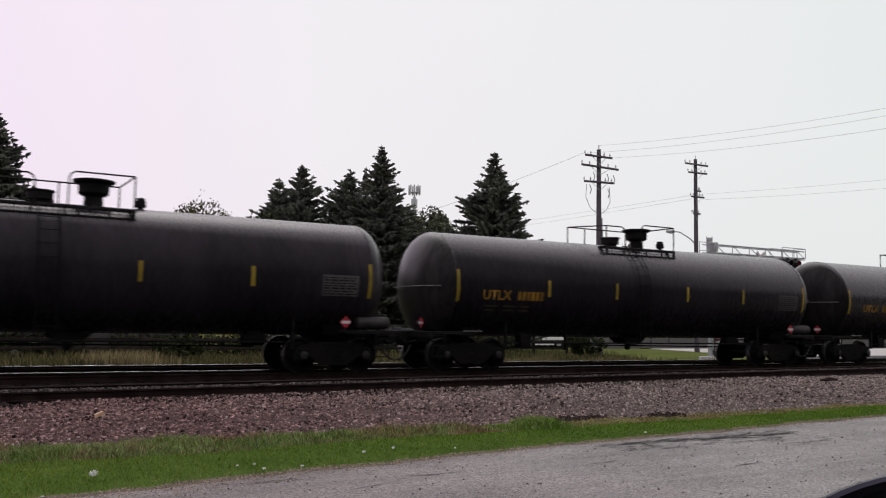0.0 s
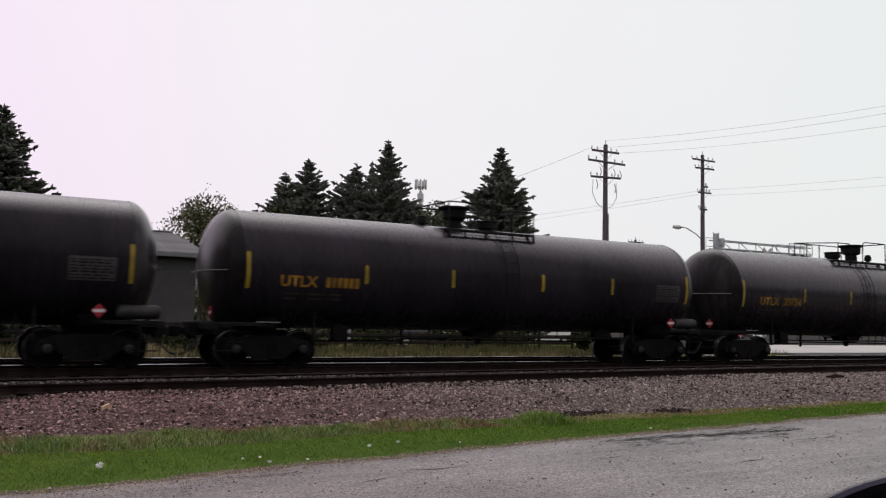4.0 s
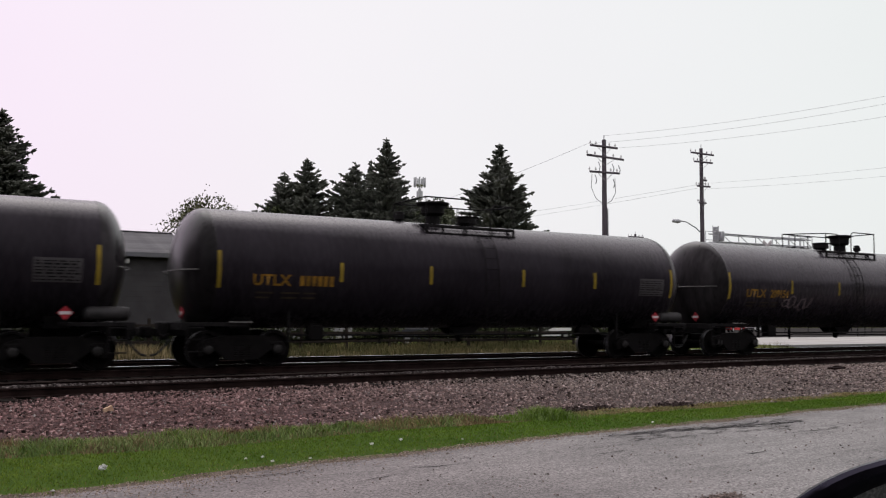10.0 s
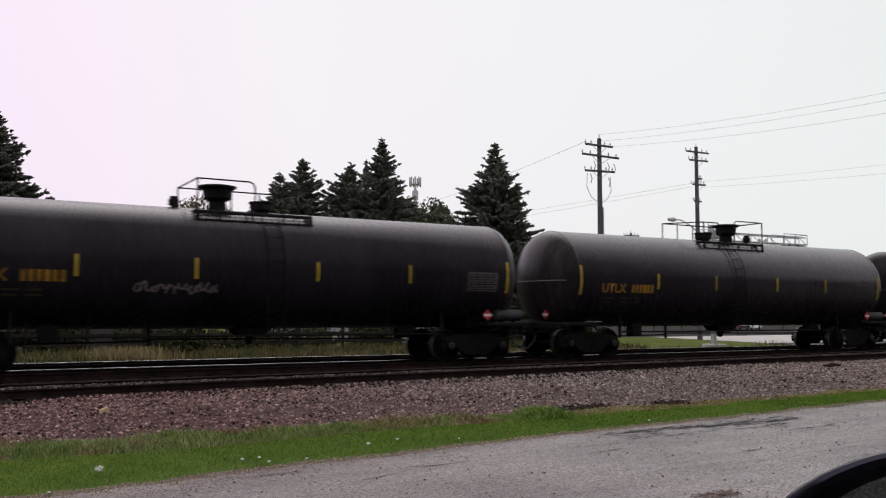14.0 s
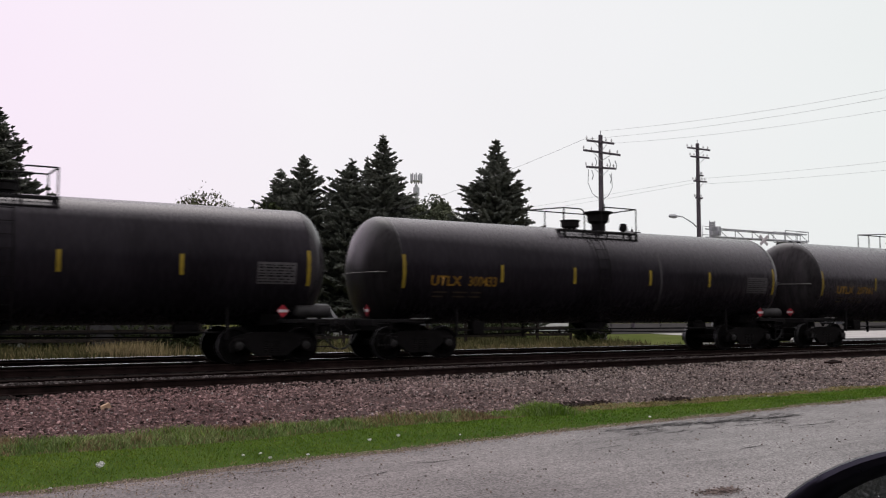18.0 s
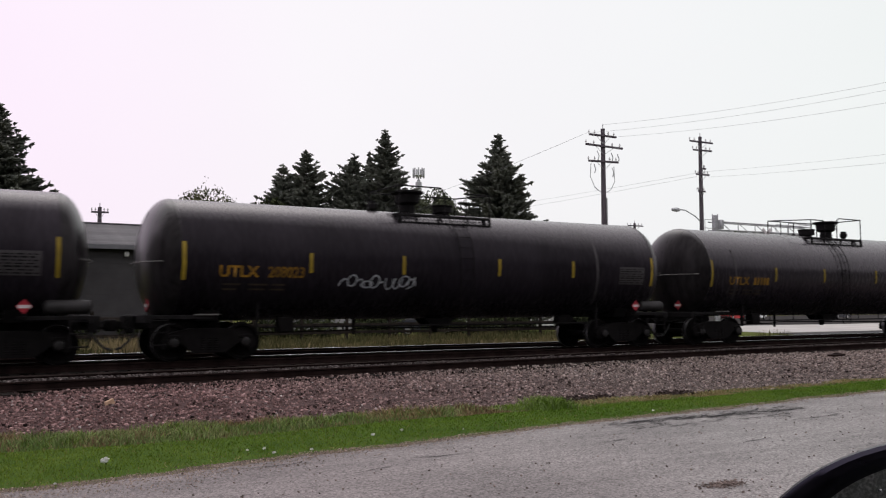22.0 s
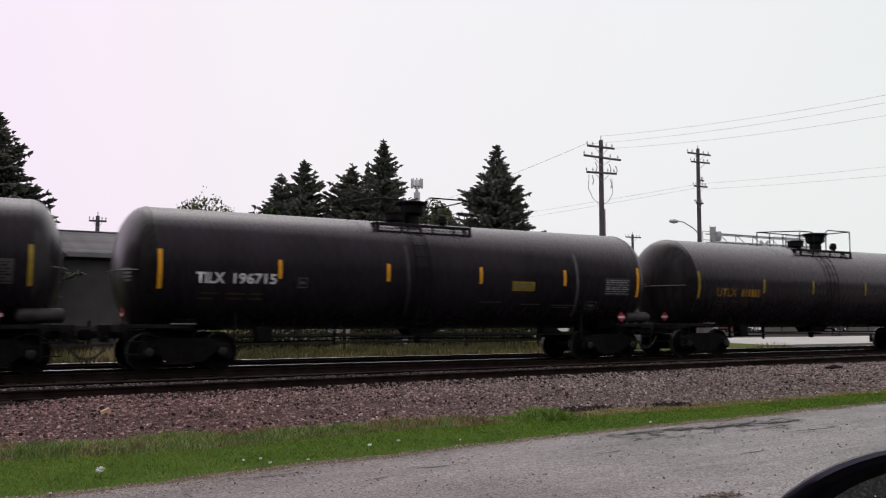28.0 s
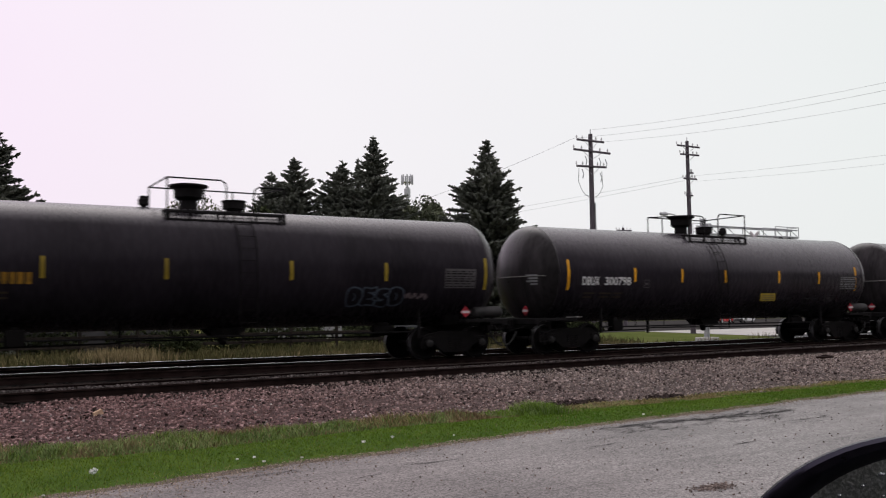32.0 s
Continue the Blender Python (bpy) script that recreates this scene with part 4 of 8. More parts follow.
tagged(part("yard", yard_me, "yard"), "worn dark yard beyond the concrete apron", "yard", kind="structure")
side_me = bpy.data.meshes.new("road")
side_me.from_pydata([(43.1, 31.5, LOT - 0.04), (130, 31.5, LOT - 0.04), (130, 38.38, LOT - 0.04), (46.5, 37.98, LOT - 0.04)], [], [(0, 1, 2, 3)])
tagged(part("road", side_me, "road"), "dark asphalt road beside the tracks", "road", kind="structure")
tagged(part("road_apron", apron_me, "concrete"), "pale concrete road and apron at the crossing", "road", kind="structure")

# ---- tar cracks, patch and grit spot on the lot ----


def crack(name, x0, y0, length, angle, width, seed, label="dark tar-filled crack in the asphalt"):
    rg = random.Random(seed)
    sh = Shape()
    k = max(5, int(length / 0.12))
    top, bot = [], []
    off = 0
    for i in range(k + 1):
        t = i / k
        off += rg.uniform(-0.03, 0.03)
        w = width * math.sin(math.pi * min(0.97, max(0.03, t))) ** 0.5 * rg.uniform(0.35, 1.15)
        cx, cy = x0 + math.cos(angle) * length * t - math.sin(angle) * off, y0 + math.sin(angle) * length * t + math.cos(angle) * off
        top.append((cx - math.sin(angle) * w / 2, cy + math.cos(angle) * w / 2))
        bot.append((cx + math.sin(angle) * w / 2, cy - math.cos(angle) * w / 2))
    vs = [(a, b, LOT + 0.02 + 0.012 * wob(a, b, 0.5, 4)) for a, b in top + bot]
    m = k + 1
    sh.add(vs, [(i, i + m, i + 1 + m, i + 1) for i in range(k)])
    ob = part(name, sh, "tar", None, "", False)
    for v in ob.data.vertices:
        v.co.z -= 0.014
    return tagged(ob, label, "crack", "cracks in the lot")


for i, (x, y, ln, an, w) in enumerate(((7.0, 8.4, 0.7, 0.1, 0.02), (8.6, 7.5, 0.6, 0.15, 0.03), (11.0, 8.6, 1.1, 0.02, 0.03), (2.6, 8.9, 0.9, 0.1, 0.035), (4.6, 8.6, 0.8, -0.05, 0.025), (3.7, 8.1, 0.7, 0.3, 0.02))):
    crack("tar_crack", x, y, ln, an, w, 60 + i)


def alligator_cracks():
    """The cluster of short jagged cracks along the lot's outer lane."""
    rg = random.Random(5)
    sh = Shape()
    runs = [(8.2, 12.2, 9.58, 0.10, 120, 0.95), (8.5, 10.2, 9.62, 0.04, 26, 1.1), (9.8, 12.1, 9.48, 0.04, 34, 1.15), (8.1, 8.9, 9.3, 0.16, 26, 0.8), (9.6, 11.6, 9.2, 0.10, 40, 0.7), (8.8, 11.2, 9.05, 0.05, 34, 0.7), (10.8, 13.6, 9.0, 0.22, 60, 0.5), (6.8, 8.6, 5.9, 0.10, 16, 0.35), (8.4, 10.4, 6.8, 0.10, 26, 0.3), (9.8, 12.2, 9.74, 0.05, 20, 1.1), (10.6, 12.4, 8.5, 0.15, 30, 0.5), (2.0, 6.0, 8.9, 0.22, 40, 0.5), (12.0, 16.0, 9.9, 0.2, 40, 0.5), (6.6, 8.6, 8.3, 0.5, 26, 0.45)]
    for x0, x1, y0, sy, k, size in runs:
        for _ in range(k):
            u = rg.random()
            x, y = x0 + (x1 - x0) * u, y0 + rg.gauss(0, sy) * (0.6 + 0.6 * math.sin(math.pi * u))
            if y > lot_edge(x) - 0.1:
                continue
            ln, an, w = rg.uniform(0.10, 0.46) * size, rg.gauss(0.04, 0.20), rg.uniform(0.006, 0.018) * size
            pts = []
            for i in range(5):
                f = i / 4
                pts.append((x + math.cos(an) * ln * f, y + math.sin(an) * ln * f + rg.uniform(-0.022, 0.022)))
            vs = []
            for i, (a, b) in enumerate(pts):
                ww = w * (0.25, 0.8, 1.0, 0.7, 0.2)[i] * rg.uniform(0.6, 1.2)
                z = LOT + 0.006 + 0.012 * wob(a, b, 0.5, 4)
                vs += [(a, b - ww, z), (a, b + ww, z)]
            sh.add(vs, [(2 * i, 2 * i + 2, 2 * i + 3, 2 * i + 1) for i in range(4)])
    tagged(part("crack_cluster", sh, "tar", None, "", False), "cluster of short jagged dark cracks in the asphalt", "crack", kind="stuff")


alligator_cracks()
rg = np.random.default_rng(77)
sp = np.array([(6.42 + rg.normal(0, 0.13), 5.83 + rg.normal(0, 0.06), LOT + 0.012, rg.uniform(0.004, 0.010)) for _ in range(420)])
pb = np.array([(2 + 12 * rg.random() ** 1.3, 4.2 + 5.4 * rg.random(), LOT + 0.006, 0.004 + 0.008 * rg.random() ** 2) for _ in range(900)])
stones("lot_pebbles", "gritd", pb[pb[:, 1] < 9.4], "scattered dark pebbles on the asphalt lot")
stones("grit_spot", "gritd", sp, "spot of loose reddish grit in a shallow hole")


# ---- tracks ----
RAIL = [(-0.069, -0.17), (0.069, -0.17), (0.069, -0.160), (0.012, -0.145), (0.009, -0.05), (0.035, -0.038), (0.036, -0.008), (-0.036, -0.008), (-0.035, -0.038), (-0.009, -0.05), (-0.012, -0.145), (-0.069, -0.160)]
tie_me = Shape().box(0, 0, -0.265, 0.23, 2.6, 0.18, 0.012).mesh("tie")
tie_me.materials.append(M["tie"])
plate_me = Shape().box(0, 0, -0.171, 0.19, 0.30, 0.016, 0.004).mesh("tie_plate")
plate_me.materials.append(M["rail"])


def track(name, m, head, label, x0, x1, t0, t1, drop=0.0):
    tr = empty(name, label, "track", "", "structure", m)
    for s in (-1, 1):
        y = s * 0.7525
        r = part("rail", Shape().plate([(y + a, c) for a, c in RAIL], x0, x1, "yz"), "rail", tr, "", False)
        # polished on the gauge side; the near rail is painted dark, without a glint
        crown = [(0.022, -0.0085), (0.026, -0.0055), (0.032, -0.0072), (0.0365, -0.012), (0.0374, -0.025), (0.030, -0.025), (0.030, -0.0085)]
        crown = [(y - s * a, c) for a, c in crown][::-s]
        part("rail_head", Shape().plate(crown, x0, x1, "yz"), head if s > 0 else "rail", r, "", True)
    i = 0
    while t0 + i * 0.52 < t1:
        part("tie", tie_me, "tie", tr).matrix_basis = pose(t0 + i * 0.52, 0.02 * math.sin(i * 2.3), -drop, 0, 0, 0.7 * math.sin(i * 1.7))
        i += 1
    return tr


A1 = math.degrees(math.atan(0.068))
track("track_1", pose(2.0, 17.40 + 0.7525, 0, 0, 0, A1), "railold", "rusty little-used siding rails on dark timber ties", -40, 64, -4, 40)
track("track_2", pose(0, TRACK_Y, 0), "railtop", "main track rails on dark timber ties, under the train", -1000, 1000, -2, 44)
track("track_3", pose(0, 27.1, -0.05), "railtop", "second main track rails on dark timber ties", -1000, 1000, -2, 48)

# pale stone on the shoulder
rock = Shape().add([(-0.13, -0.07, -0.06), (0.14, -0.06, -0.06), (0.13, 0.08, -0.06), (-0.11, 0.07, -0.06), (-0.10, -0.05, 0.06), (0.12, -0.04, 0.09), (0.11, 0.05, 0.08), (-0.09, 0.05, 0.05)],
                   [(0, 3, 2, 1), (4, 5, 6, 7), (0, 1, 5, 4), (1, 2, 6, 5), (2, 3, 7, 6), (3, 0, 4, 7)])
ob = tagged(part("broken_stone", rock, "tan", None, "", False), "pale tan broken block lying on the ballast", "stone")
ob.matrix_basis = pose(2.47, 14.78, bed_z(2.47, 14.78) + 0.035, 8, -14, 12) @ Matrix.Diagonal((0.62, 0.62, 0.55, 1))


scrap = tagged(part("tie_plate", Shape().box(0, 0, 0, 0.62, 0.26, 0.05, 0.012).box(0.1, 0.02, 0.03, 0.16, 0.2, 0.03, 0.006), "rail"), "dark rusty steel plate lying on the ballast", "scrap metal")
scrap.matrix_basis = pose(23.5, 16.9, bed_z(23.5, 16.9) + 0.06, 3, -2, 8)


# white puffs in the grass
def puff_flower(x, y, s, hz):
    fl = empty("seed_head", "white fluffy seed head standing in the grass", "flower", "seed heads in the verge", at=pose(x, y, LOT))
    part("stem", Shape().tube([(0, 0, -0.03), (0.01, 0, hz * 0.5), (0, 0, hz)], 0.006, 6), "stem", fl)
    rr = np.random.default_rng(int(x * 100))
    k = 90
    u = rr.normal(0, 1, (k, 3))
    u /= np.linalg.norm(u, axis=1)[:, None]
    w = np.cross(u, rr.normal(0, 1, (k, 3)))
    w /= np.linalg.norm(w, axis=1)[:, None]
    c = np.array((0, 0, hz + s * 0.5)) + u * s * np.array((1.15, 1.0, 0.62)) * rr.uniform(0.25, 1.0, k)[:, None]
    q = (s * rr.uniform(0.18, 0.4, k))[:, None]
    P = np.stack([c - w * q, c + u * q, c + w * q, c - u * q], 1).reshape(-1, 3)
    part("puff", array_mesh("puff", P, np.arange(k * 4).reshape(k, 4)), "puff", fl)


for x, y, s, hz in ((1.61, 9.80, 0.040, 0.05), (3.15, 9.84, 0.017, 0.03), (3.36, 9.87, 0.018, 0.03), (3.35, 9.52, 0.020, 0.03), (3.83, 9.59, 0.016, 0.02), (4.88, 10.15, 0.022, 0.04), (5.38, 10.32, 0.021, 0.04), (6.17, 10.06, 0.013, 0.03), (9.80, 10.30, 0.020, 0.03), (1.04, 8.96, 0.014, 0.02)):
    puff_flower(x, y, s, hz)


# ---- tank cars ----
ZC, RT, SEAM, HEAD = 2.525, 1.55, 7.60, 0.72
PITCH = 17.82


def shell_shape(x0, x1, r=RT, seg=72):
    return Shape().turn([(x0, r), (x1, r)], (0, 0, ZC), "x", seg, False)


def weld_beads(shell, key, material):
    """Low beads where the rings of plate meet."""
    if key not in SH:
        SH[key] = Shape().turn([(-0.014, RT - 0.001), (-0.008, RT + 0.0018), (0.008, RT + 0.0018), (0.014, RT - 0.001)], (0, 0, ZC), "x", 72, False).mesh("weld_bead")
    for i in range(1, 5):
        put(shell, "weld_bead", key, material, SEAM * (0.4 * i - 1))


def head_shape(s, r=RT, seam=SEAM, seg=72):
    prof = []
    for i in range(13):
        a = math.pi / 2 * i / 12
        prof.append((s * (seam + HEAD * math.sin(a)), max(0.01, r * math.cos(a))))
    sh = Shape().turn(prof if s > 0 else prof[::-1], (0, 0, ZC), "x", seg, False)
    # rolled seam
    sh.turn([(s * (seam - 0.03), r + 0.002), (s * (seam - 0.02), r + 0.008), (s * (seam + 0.02), r + 0.007), (s * (seam + 0.03), r)][::s], (0, 0, ZC), "x", seg, False)
    return sh


def on_tank(x, z, lift=0.008):
    return (x, -math.sqrt(max(0.01, (RT + lift) ** 2 - (z - ZC) ** 2)), z)


def patch_shape(x0, x1, z0, z1, lift=0.008, nz=6):
    """A thin decal plate bent to the tank's side."""
    sh = Shape()
    vs = []
    for i in range(nz + 1):
        z = z0 + (z1 - z0) * i / nz
        vs += [on_tank(x0, z, lift), on_tank(x1, z, lift)]
    sh.add(vs, [(2 * i, 2 * i + 1, 2 * i + 3, 2 * i + 2) for i in range(nz)])
    return sh


def bars_shape(rows, lift=0.008):
    sh = Shape()
    for x0, x1, z0, z1 in rows:
        vs = [on_tank(x0, z0, lift), on_tank(x1, z0, lift), on_tank(x1, z1, lift), on_tank(x0, z1, lift)]
        sh.add(vs, [(0, 1, 2, 3)])
    return sh


def letters(text, x0, z0, size, lift=0.012, space=1.0):
    cu = bpy.data.curves.new("letters", "FONT")
    cu.body, cu.size, cu.space_character, cu.offset, cu.resolution_u = text, size, space, 0.005, 3
    ob = bpy.data.objects.new("letters", cu)
    me = bpy.data.meshes.new_from_object(ob)
    bpy.data.objects.remove(ob)
    for v in me.vertices:
        v.co = on_tank(x0 + v.co.x, z0 + v.co.y, lift)
    me.materials.clear()
    return me


def fitted(text, x0, x1, z0, tall, lift=0.012):
    """Block letters spread over a given run of the tank's side."""
    cu = bpy.data.curves.new("letters", "FONT")
    cu.body, cu.size, cu.offset, cu.resolution_u = text, 1.0, 0.022, 3
    ob = bpy.data.objects.new("letters", cu)
    me = bpy.data.meshes.new_from_object(ob)
    bpy.data.objects.remove(ob)
    xs, zs = [v.co.x for v in me.vertices], [v.co.y for v in me.vertices]
    for v in me.vertices:
        v.co = on_tank(x0 + (x1 - x0) * (v.co.x - min(xs)) / (max(xs) - min(xs)), z0 + tall * (v.co.y - min(zs)) / (max(zs) - min(zs)), lift)
    me.materials.clear()
    return me


def stroke(sh, pts, w, lift=0.01):
    """A sprayed line on the tank's side through points (x, z)."""
    fine = [pts[0]]
    for a, b in zip(pts, pts[1:]):
        k = max(1, int(math.hypot(b[0] - a[0], b[1] - a[1]) / 0.09))
        fine += [(a[0] + (b[0] - a[0]) * j / k, a[1] + (b[1] - a[1]) * j / k) for j in range(1, k + 1)]
    pts = fine
    n = len(pts)
    vs = []
    for i, (x, z) in enumerate(pts):
        a, b = pts[max(0, i - 1)], pts[min(n - 1, i + 1)]
        dx, dz = b[0] - a[0], b[1] - a[1]
        l = math.hypot(dx, dz) or 1
        vs += [on_tank(x - dz / l * w / 2, z + dx / l * w / 2, lift), on_tank(x + dz / l * w / 2, z - dx / l * w / 2, lift)]
    return sh.add(vs, [(2 * i, 2 * i + 1, 2 * i + 3, 2 * i + 2) for i in range(n - 1)])


def scribble(x0, x1, z, amp, w, seed):
    """Two runs of joined-up sprayed strokes: bowls, arches, tall loops and tails."""
    rg = random.Random(seed)
    pieces = []
    count = max(5, int((x1 - x0) / (amp * 1.15)))
    step = (x1 - x0) / count
    gap = count // 2
    for i in range(count):
        if i == gap and count > 6:
            pieces.append(stroke(Shape(), [(x0 + step * i, z), (x0 + step * (i + 0.7), z + 0.02)], w))
            continue
        cx, k = x0 + step * (i + 0.5), rg.choice("ouon")
        r, tall = step * rg.uniform(0.55, 0.8), amp * rg.uniform(0.45, 0.95)
        slant = 0.25 * r
        pts = []
        for j in range(17):
            f = j / 16
            a = 2 * math.pi * f
            if k == "o":
                q = (r * math.cos(a), tall * math.sin(a))
            elif k == "u":
                q = (-r + 2 * r * f, tall * (1 - 1.9 * math.sin(math.pi * f) ** 0.6))
            else:
                q = (-r + 2 * r * f, -tall * (1 - 1.9 * math.sin(math.pi * f) ** 0.6))
            pts.append((cx + q[0] + slant * q[1] / amp, z + q[1] + 0.05 * math.sin(i * 1.7)))
        pieces.append(stroke(Shape(), pts, w * rg.uniform(0.75, 1.0)))
    pieces.append(stroke(Shape(), [(x1 - step, z - amp * 0.9), (x1 - step * 0.3, z - amp * 0.5), (x1, z + amp * 0.9)], w * 0.8))
    return pieces


def rounded(pts, k=5, closed=True):
    """A smooth line through a few points."""
    n, out = len(pts), []
    for i in range(n if closed else n - 1):
        p = [Vector(pts[(i + j) % n] if closed else pts[min(n - 1, max(0, i + j))]) for j in (-1, 0, 1, 2)]
        for a in range(k):
            t = a / k
            out.append(tuple(0.5 * (2 * p[1] + (p[2] - p[0]) * t + (2 * p[0] - 5 * p[1] + 4 * p[2] - p[3]) * t * t + (3 * p[1] - p[0] - 3 * p[2] + p[3]) * t ** 3)))
    return out + [out[0] if closed else tuple(pts[-1])]


# fat rounded letter outlines in a unit box, each with its inner lines
FAT = {
    "k": ([(0.02, 0.35), (0.2, 0.5), (0.42, 0.42), (0.46, 0.16), (0.66, 0.44), (0.9, 0.46), (0.98, 0.26), (0.74, 0.02), (1.0, -0.2), (1.04, -0.42), (0.74, -0.5), (0.46, -0.3), (0.3, -0.5), (0.02, -0.46), (-0.06, -0.2), (0.08, 0.06)], [[(0.46, 0.16), (0.4, -0.02), (0.44, -0.28)]]),
    "e": ([(0.04, 0.4), (0.3, 0.46), (0.6, 0.42), (0.98, 0.48), (1.0, 0.24), (0.7, 0.16), (0.96, 0.02), (0.78, -0.14), (1.02, -0.26), (0.98, -0.48), (0.5, -0.46), (0.08, -0.5), (-0.06, -0.3), (0.08, 0.0)], [[(0.42, 0.2), (0.7, 0.16)], [(0.4, -0.16), (0.78, -0.14)]]),
    "s": ([(0.1, 0.36), (0.4, 0.48), (0.9, 0.44), (1.0, 0.26), (0.6, 0.16), (0.94, 0.0), (1.04, -0.3), (0.74, -0.5), (0.2, -0.46), (-0.04, -0.32), (0.1, -0.16), (0.42, -0.16), (0.04, 0.06)], [[(0.42, -0.16), (0.62, -0.1)]]),
    "t": ([(0.0, 0.42), (0.5, 0.5), (1.0, 0.42), (1.02, 0.2), (0.7, 0.14), (0.74, -0.2), (0.92, -0.46), (0.5, -0.52), (0.1, -0.46), (0.3, -0.2), (0.3, 0.14), (-0.04, 0.2)], []),
    "o": ([(0.06, 0.4), (0.5, 0.5), (0.94, 0.34), (1.04, 0.0), (0.92, -0.36), (0.5, -0.5), (0.08, -0.44), (-0.06, 0.0)], [[(0.42, 0.2), (0.56, 0.0), (0.44, -0.22)]]),
    "face": ([(0.06, 0.36), (0.5, 0.5), (0.94, 0.34), (1.04, 0.0), (0.88, -0.38), (0.4, -0.5), (0.0, -0.4), (-0.06, 0.0)], [[(0.2, 0.0), (0.36, 0.18), (0.5, 0.06), (0.38, -0.08), (0.2, 0.0)], [(0.58, 0.06), (0.74, 0.22), (0.88, 0.1), (0.76, -0.02), (0.58, 0.06)], [(0.2, -0.26), (0.5, -0.18), (0.84, -0.24)]]),
}


def bubbles(word, x0, wide, z, tall, w):
    """Outlined fat letters side by side, one piece a letter."""
    pieces = []
    for i, key in enumerate(word):
        outline, inner = FAT[key]
        sh = Shape()
        cx, dz = x0 + wide * i, 0.02 * math.sin(2.3 * i)
        stroke(sh, [(cx + wide * a, z + dz + tall * c) for a, c in rounded(outline)], w)
        for line in inner:
            stroke(sh, [(cx + wide * a, z + dz + tall * c) for a, c in rounded(line, 4, False)], w * 0.8)
        pieces.append(sh)
    return pieces


# -- meshes that all cars share --
def wheelset_shape():
    sh = Shape()
    for s in (-1, 1):
        y = s * 0.7525
        o = s * 0.065
        prof = [(y - s * 0.05, 0.10), (y - s * 0.05, 0.36), (y - s * 0.075, 0.40), (y - s * 0.085, 0.485), (y - s * 0.05, 0.49), (y - s * 0.04, 0.462), (y + o, 0.455), (y + o, 0.40), (y + o * 0.2, 0.37), (y + o * 0.1, 0.17), (y + o * 1.2, 0.15), (y + o * 1.2, 0.09)]
        sh.turn(prof if s > 0 else prof, (0, 0, 0), "y", 28)
        # four webs so that the turning shows
        for k in range(4):
            a = k * math.pi / 2 + 0.4
            sh.box(0.27 * math.cos(a), y + o * 0.35, 0.27 * math.sin(a), 0.05, 0.03, 0.05, 0.008)
    sh.tube([(0, -1.03, 0), (0, 1.03, 0)], 0.085, 12)
    return sh


def side_frame_shape(y):
    out = [(-1.12, 0.30), (-1.16, 0.48), (-1.05, 0.66), (-0.80, 0.74), (-0.45, 0.80), (0.45, 0.80), (0.80, 0.74), (1.05, 0.66), (1.16, 0.48), (1.12, 0.30), (0.98, 0.30), (0.94, 0.42), (0.72, 0.44), (0.40, 0.20), (-0.40, 0.20), (-0.72, 0.44), (-0.94, 0.42), (-0.98, 0.30)]
    sh = Shape().plate(out, y - 0.07, y + 0.07)
    for s in (-1, 1):
        sh.turn([(-0.16, 0.06), (-0.15, 0.125), (-0.06, 0.135), (0.0, 0.135)] if y < 0 else [(0, 0.135), (0.06, 0.135), (0.15, 0.125), (0.16, 0.06)], (s * 0.889, y, 0.457), "y", 16)
        sh.box(s * 0.889, y, 0.60, 0.30, 0.20, 0.10, 0.02)
    return sh


def spring_shape(y):
    sh = Shape()
    for i in (-1, 0, 1):
        prof = []
        for k in range(6):
            prof += [(0.26 + k * 0.055, 0.07), (0.2875 + k * 0.055, 0.092)]
        sh.turn(prof, (i * 0.17, y, 0), "z", 12)
    return sh


SH = {}
SH["wheelset"] = wheelset_shape().mesh("wheelset")
SH["frame_n"] = side_frame_shape(-1.0).mesh("side_frame")
SH["frame_f"] = side_frame_shape(1.0).mesh("side_frame")
SH["spring_n"] = spring_shape(-1.0).mesh("spring")
SH["spring_f"] = spring_shape(1.0).mesh("spring")
SH["bolster"] = Shape().box(0, 0, 0.62, 0.36, 1.9, 0.26, 0.03).turn([(0.74, 0.2), (0.95, 0.2)], (0, 0, 0), "z", 16).mesh("bolster")
SH["brake_beam"] = Shape().box(0.36, 0, 0.42, 0.08, 1.5, 0.10, 0.015).box(-0.36, 0, 0.42, 0.08, 1.5, 0.10, 0.015).tube([(-0.36, 0, 0.45), (0, 0.1, 0.50), (0.36, 0, 0.45)], 0.025).mesh("brake_beam")
SH["cap"] = Shape().turn([(-1.175, 0.03), (-1.172, 0.085), (-1.16, 0.105), (-1.14, 0.11)], (0, 0, 0.457), "y", 14).mesh("bearing_cap")
WHEELSETS = []


def add_truck(car, x):
    tk = part("truck", SH["bolster"], "truck", car, "near-black cast-steel two-axle truck")
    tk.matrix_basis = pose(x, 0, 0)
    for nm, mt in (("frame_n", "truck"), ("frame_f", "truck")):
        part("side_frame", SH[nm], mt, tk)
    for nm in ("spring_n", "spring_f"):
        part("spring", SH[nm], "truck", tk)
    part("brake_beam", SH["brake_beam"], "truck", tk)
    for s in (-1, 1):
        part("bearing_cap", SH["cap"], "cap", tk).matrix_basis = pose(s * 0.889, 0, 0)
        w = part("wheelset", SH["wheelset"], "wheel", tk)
        if len(w.data.materials) < 2:
            w.data.materials.append(M["tread"])
            for p in w.data.polygons:
                r = math.hypot(p.center.x, p.center.z)
                if r > 0.44 and abs(p.normal.y) < 0.3:
                    p.material_index = 1
        # the axle's place is kept in the parent offset, so that every axle turns by one and the same record
        w.matrix_parent_inverse = Matrix.Translation((s * 0.889, 0, 0.457))
        WHEELSETS.append(w)
    return tk


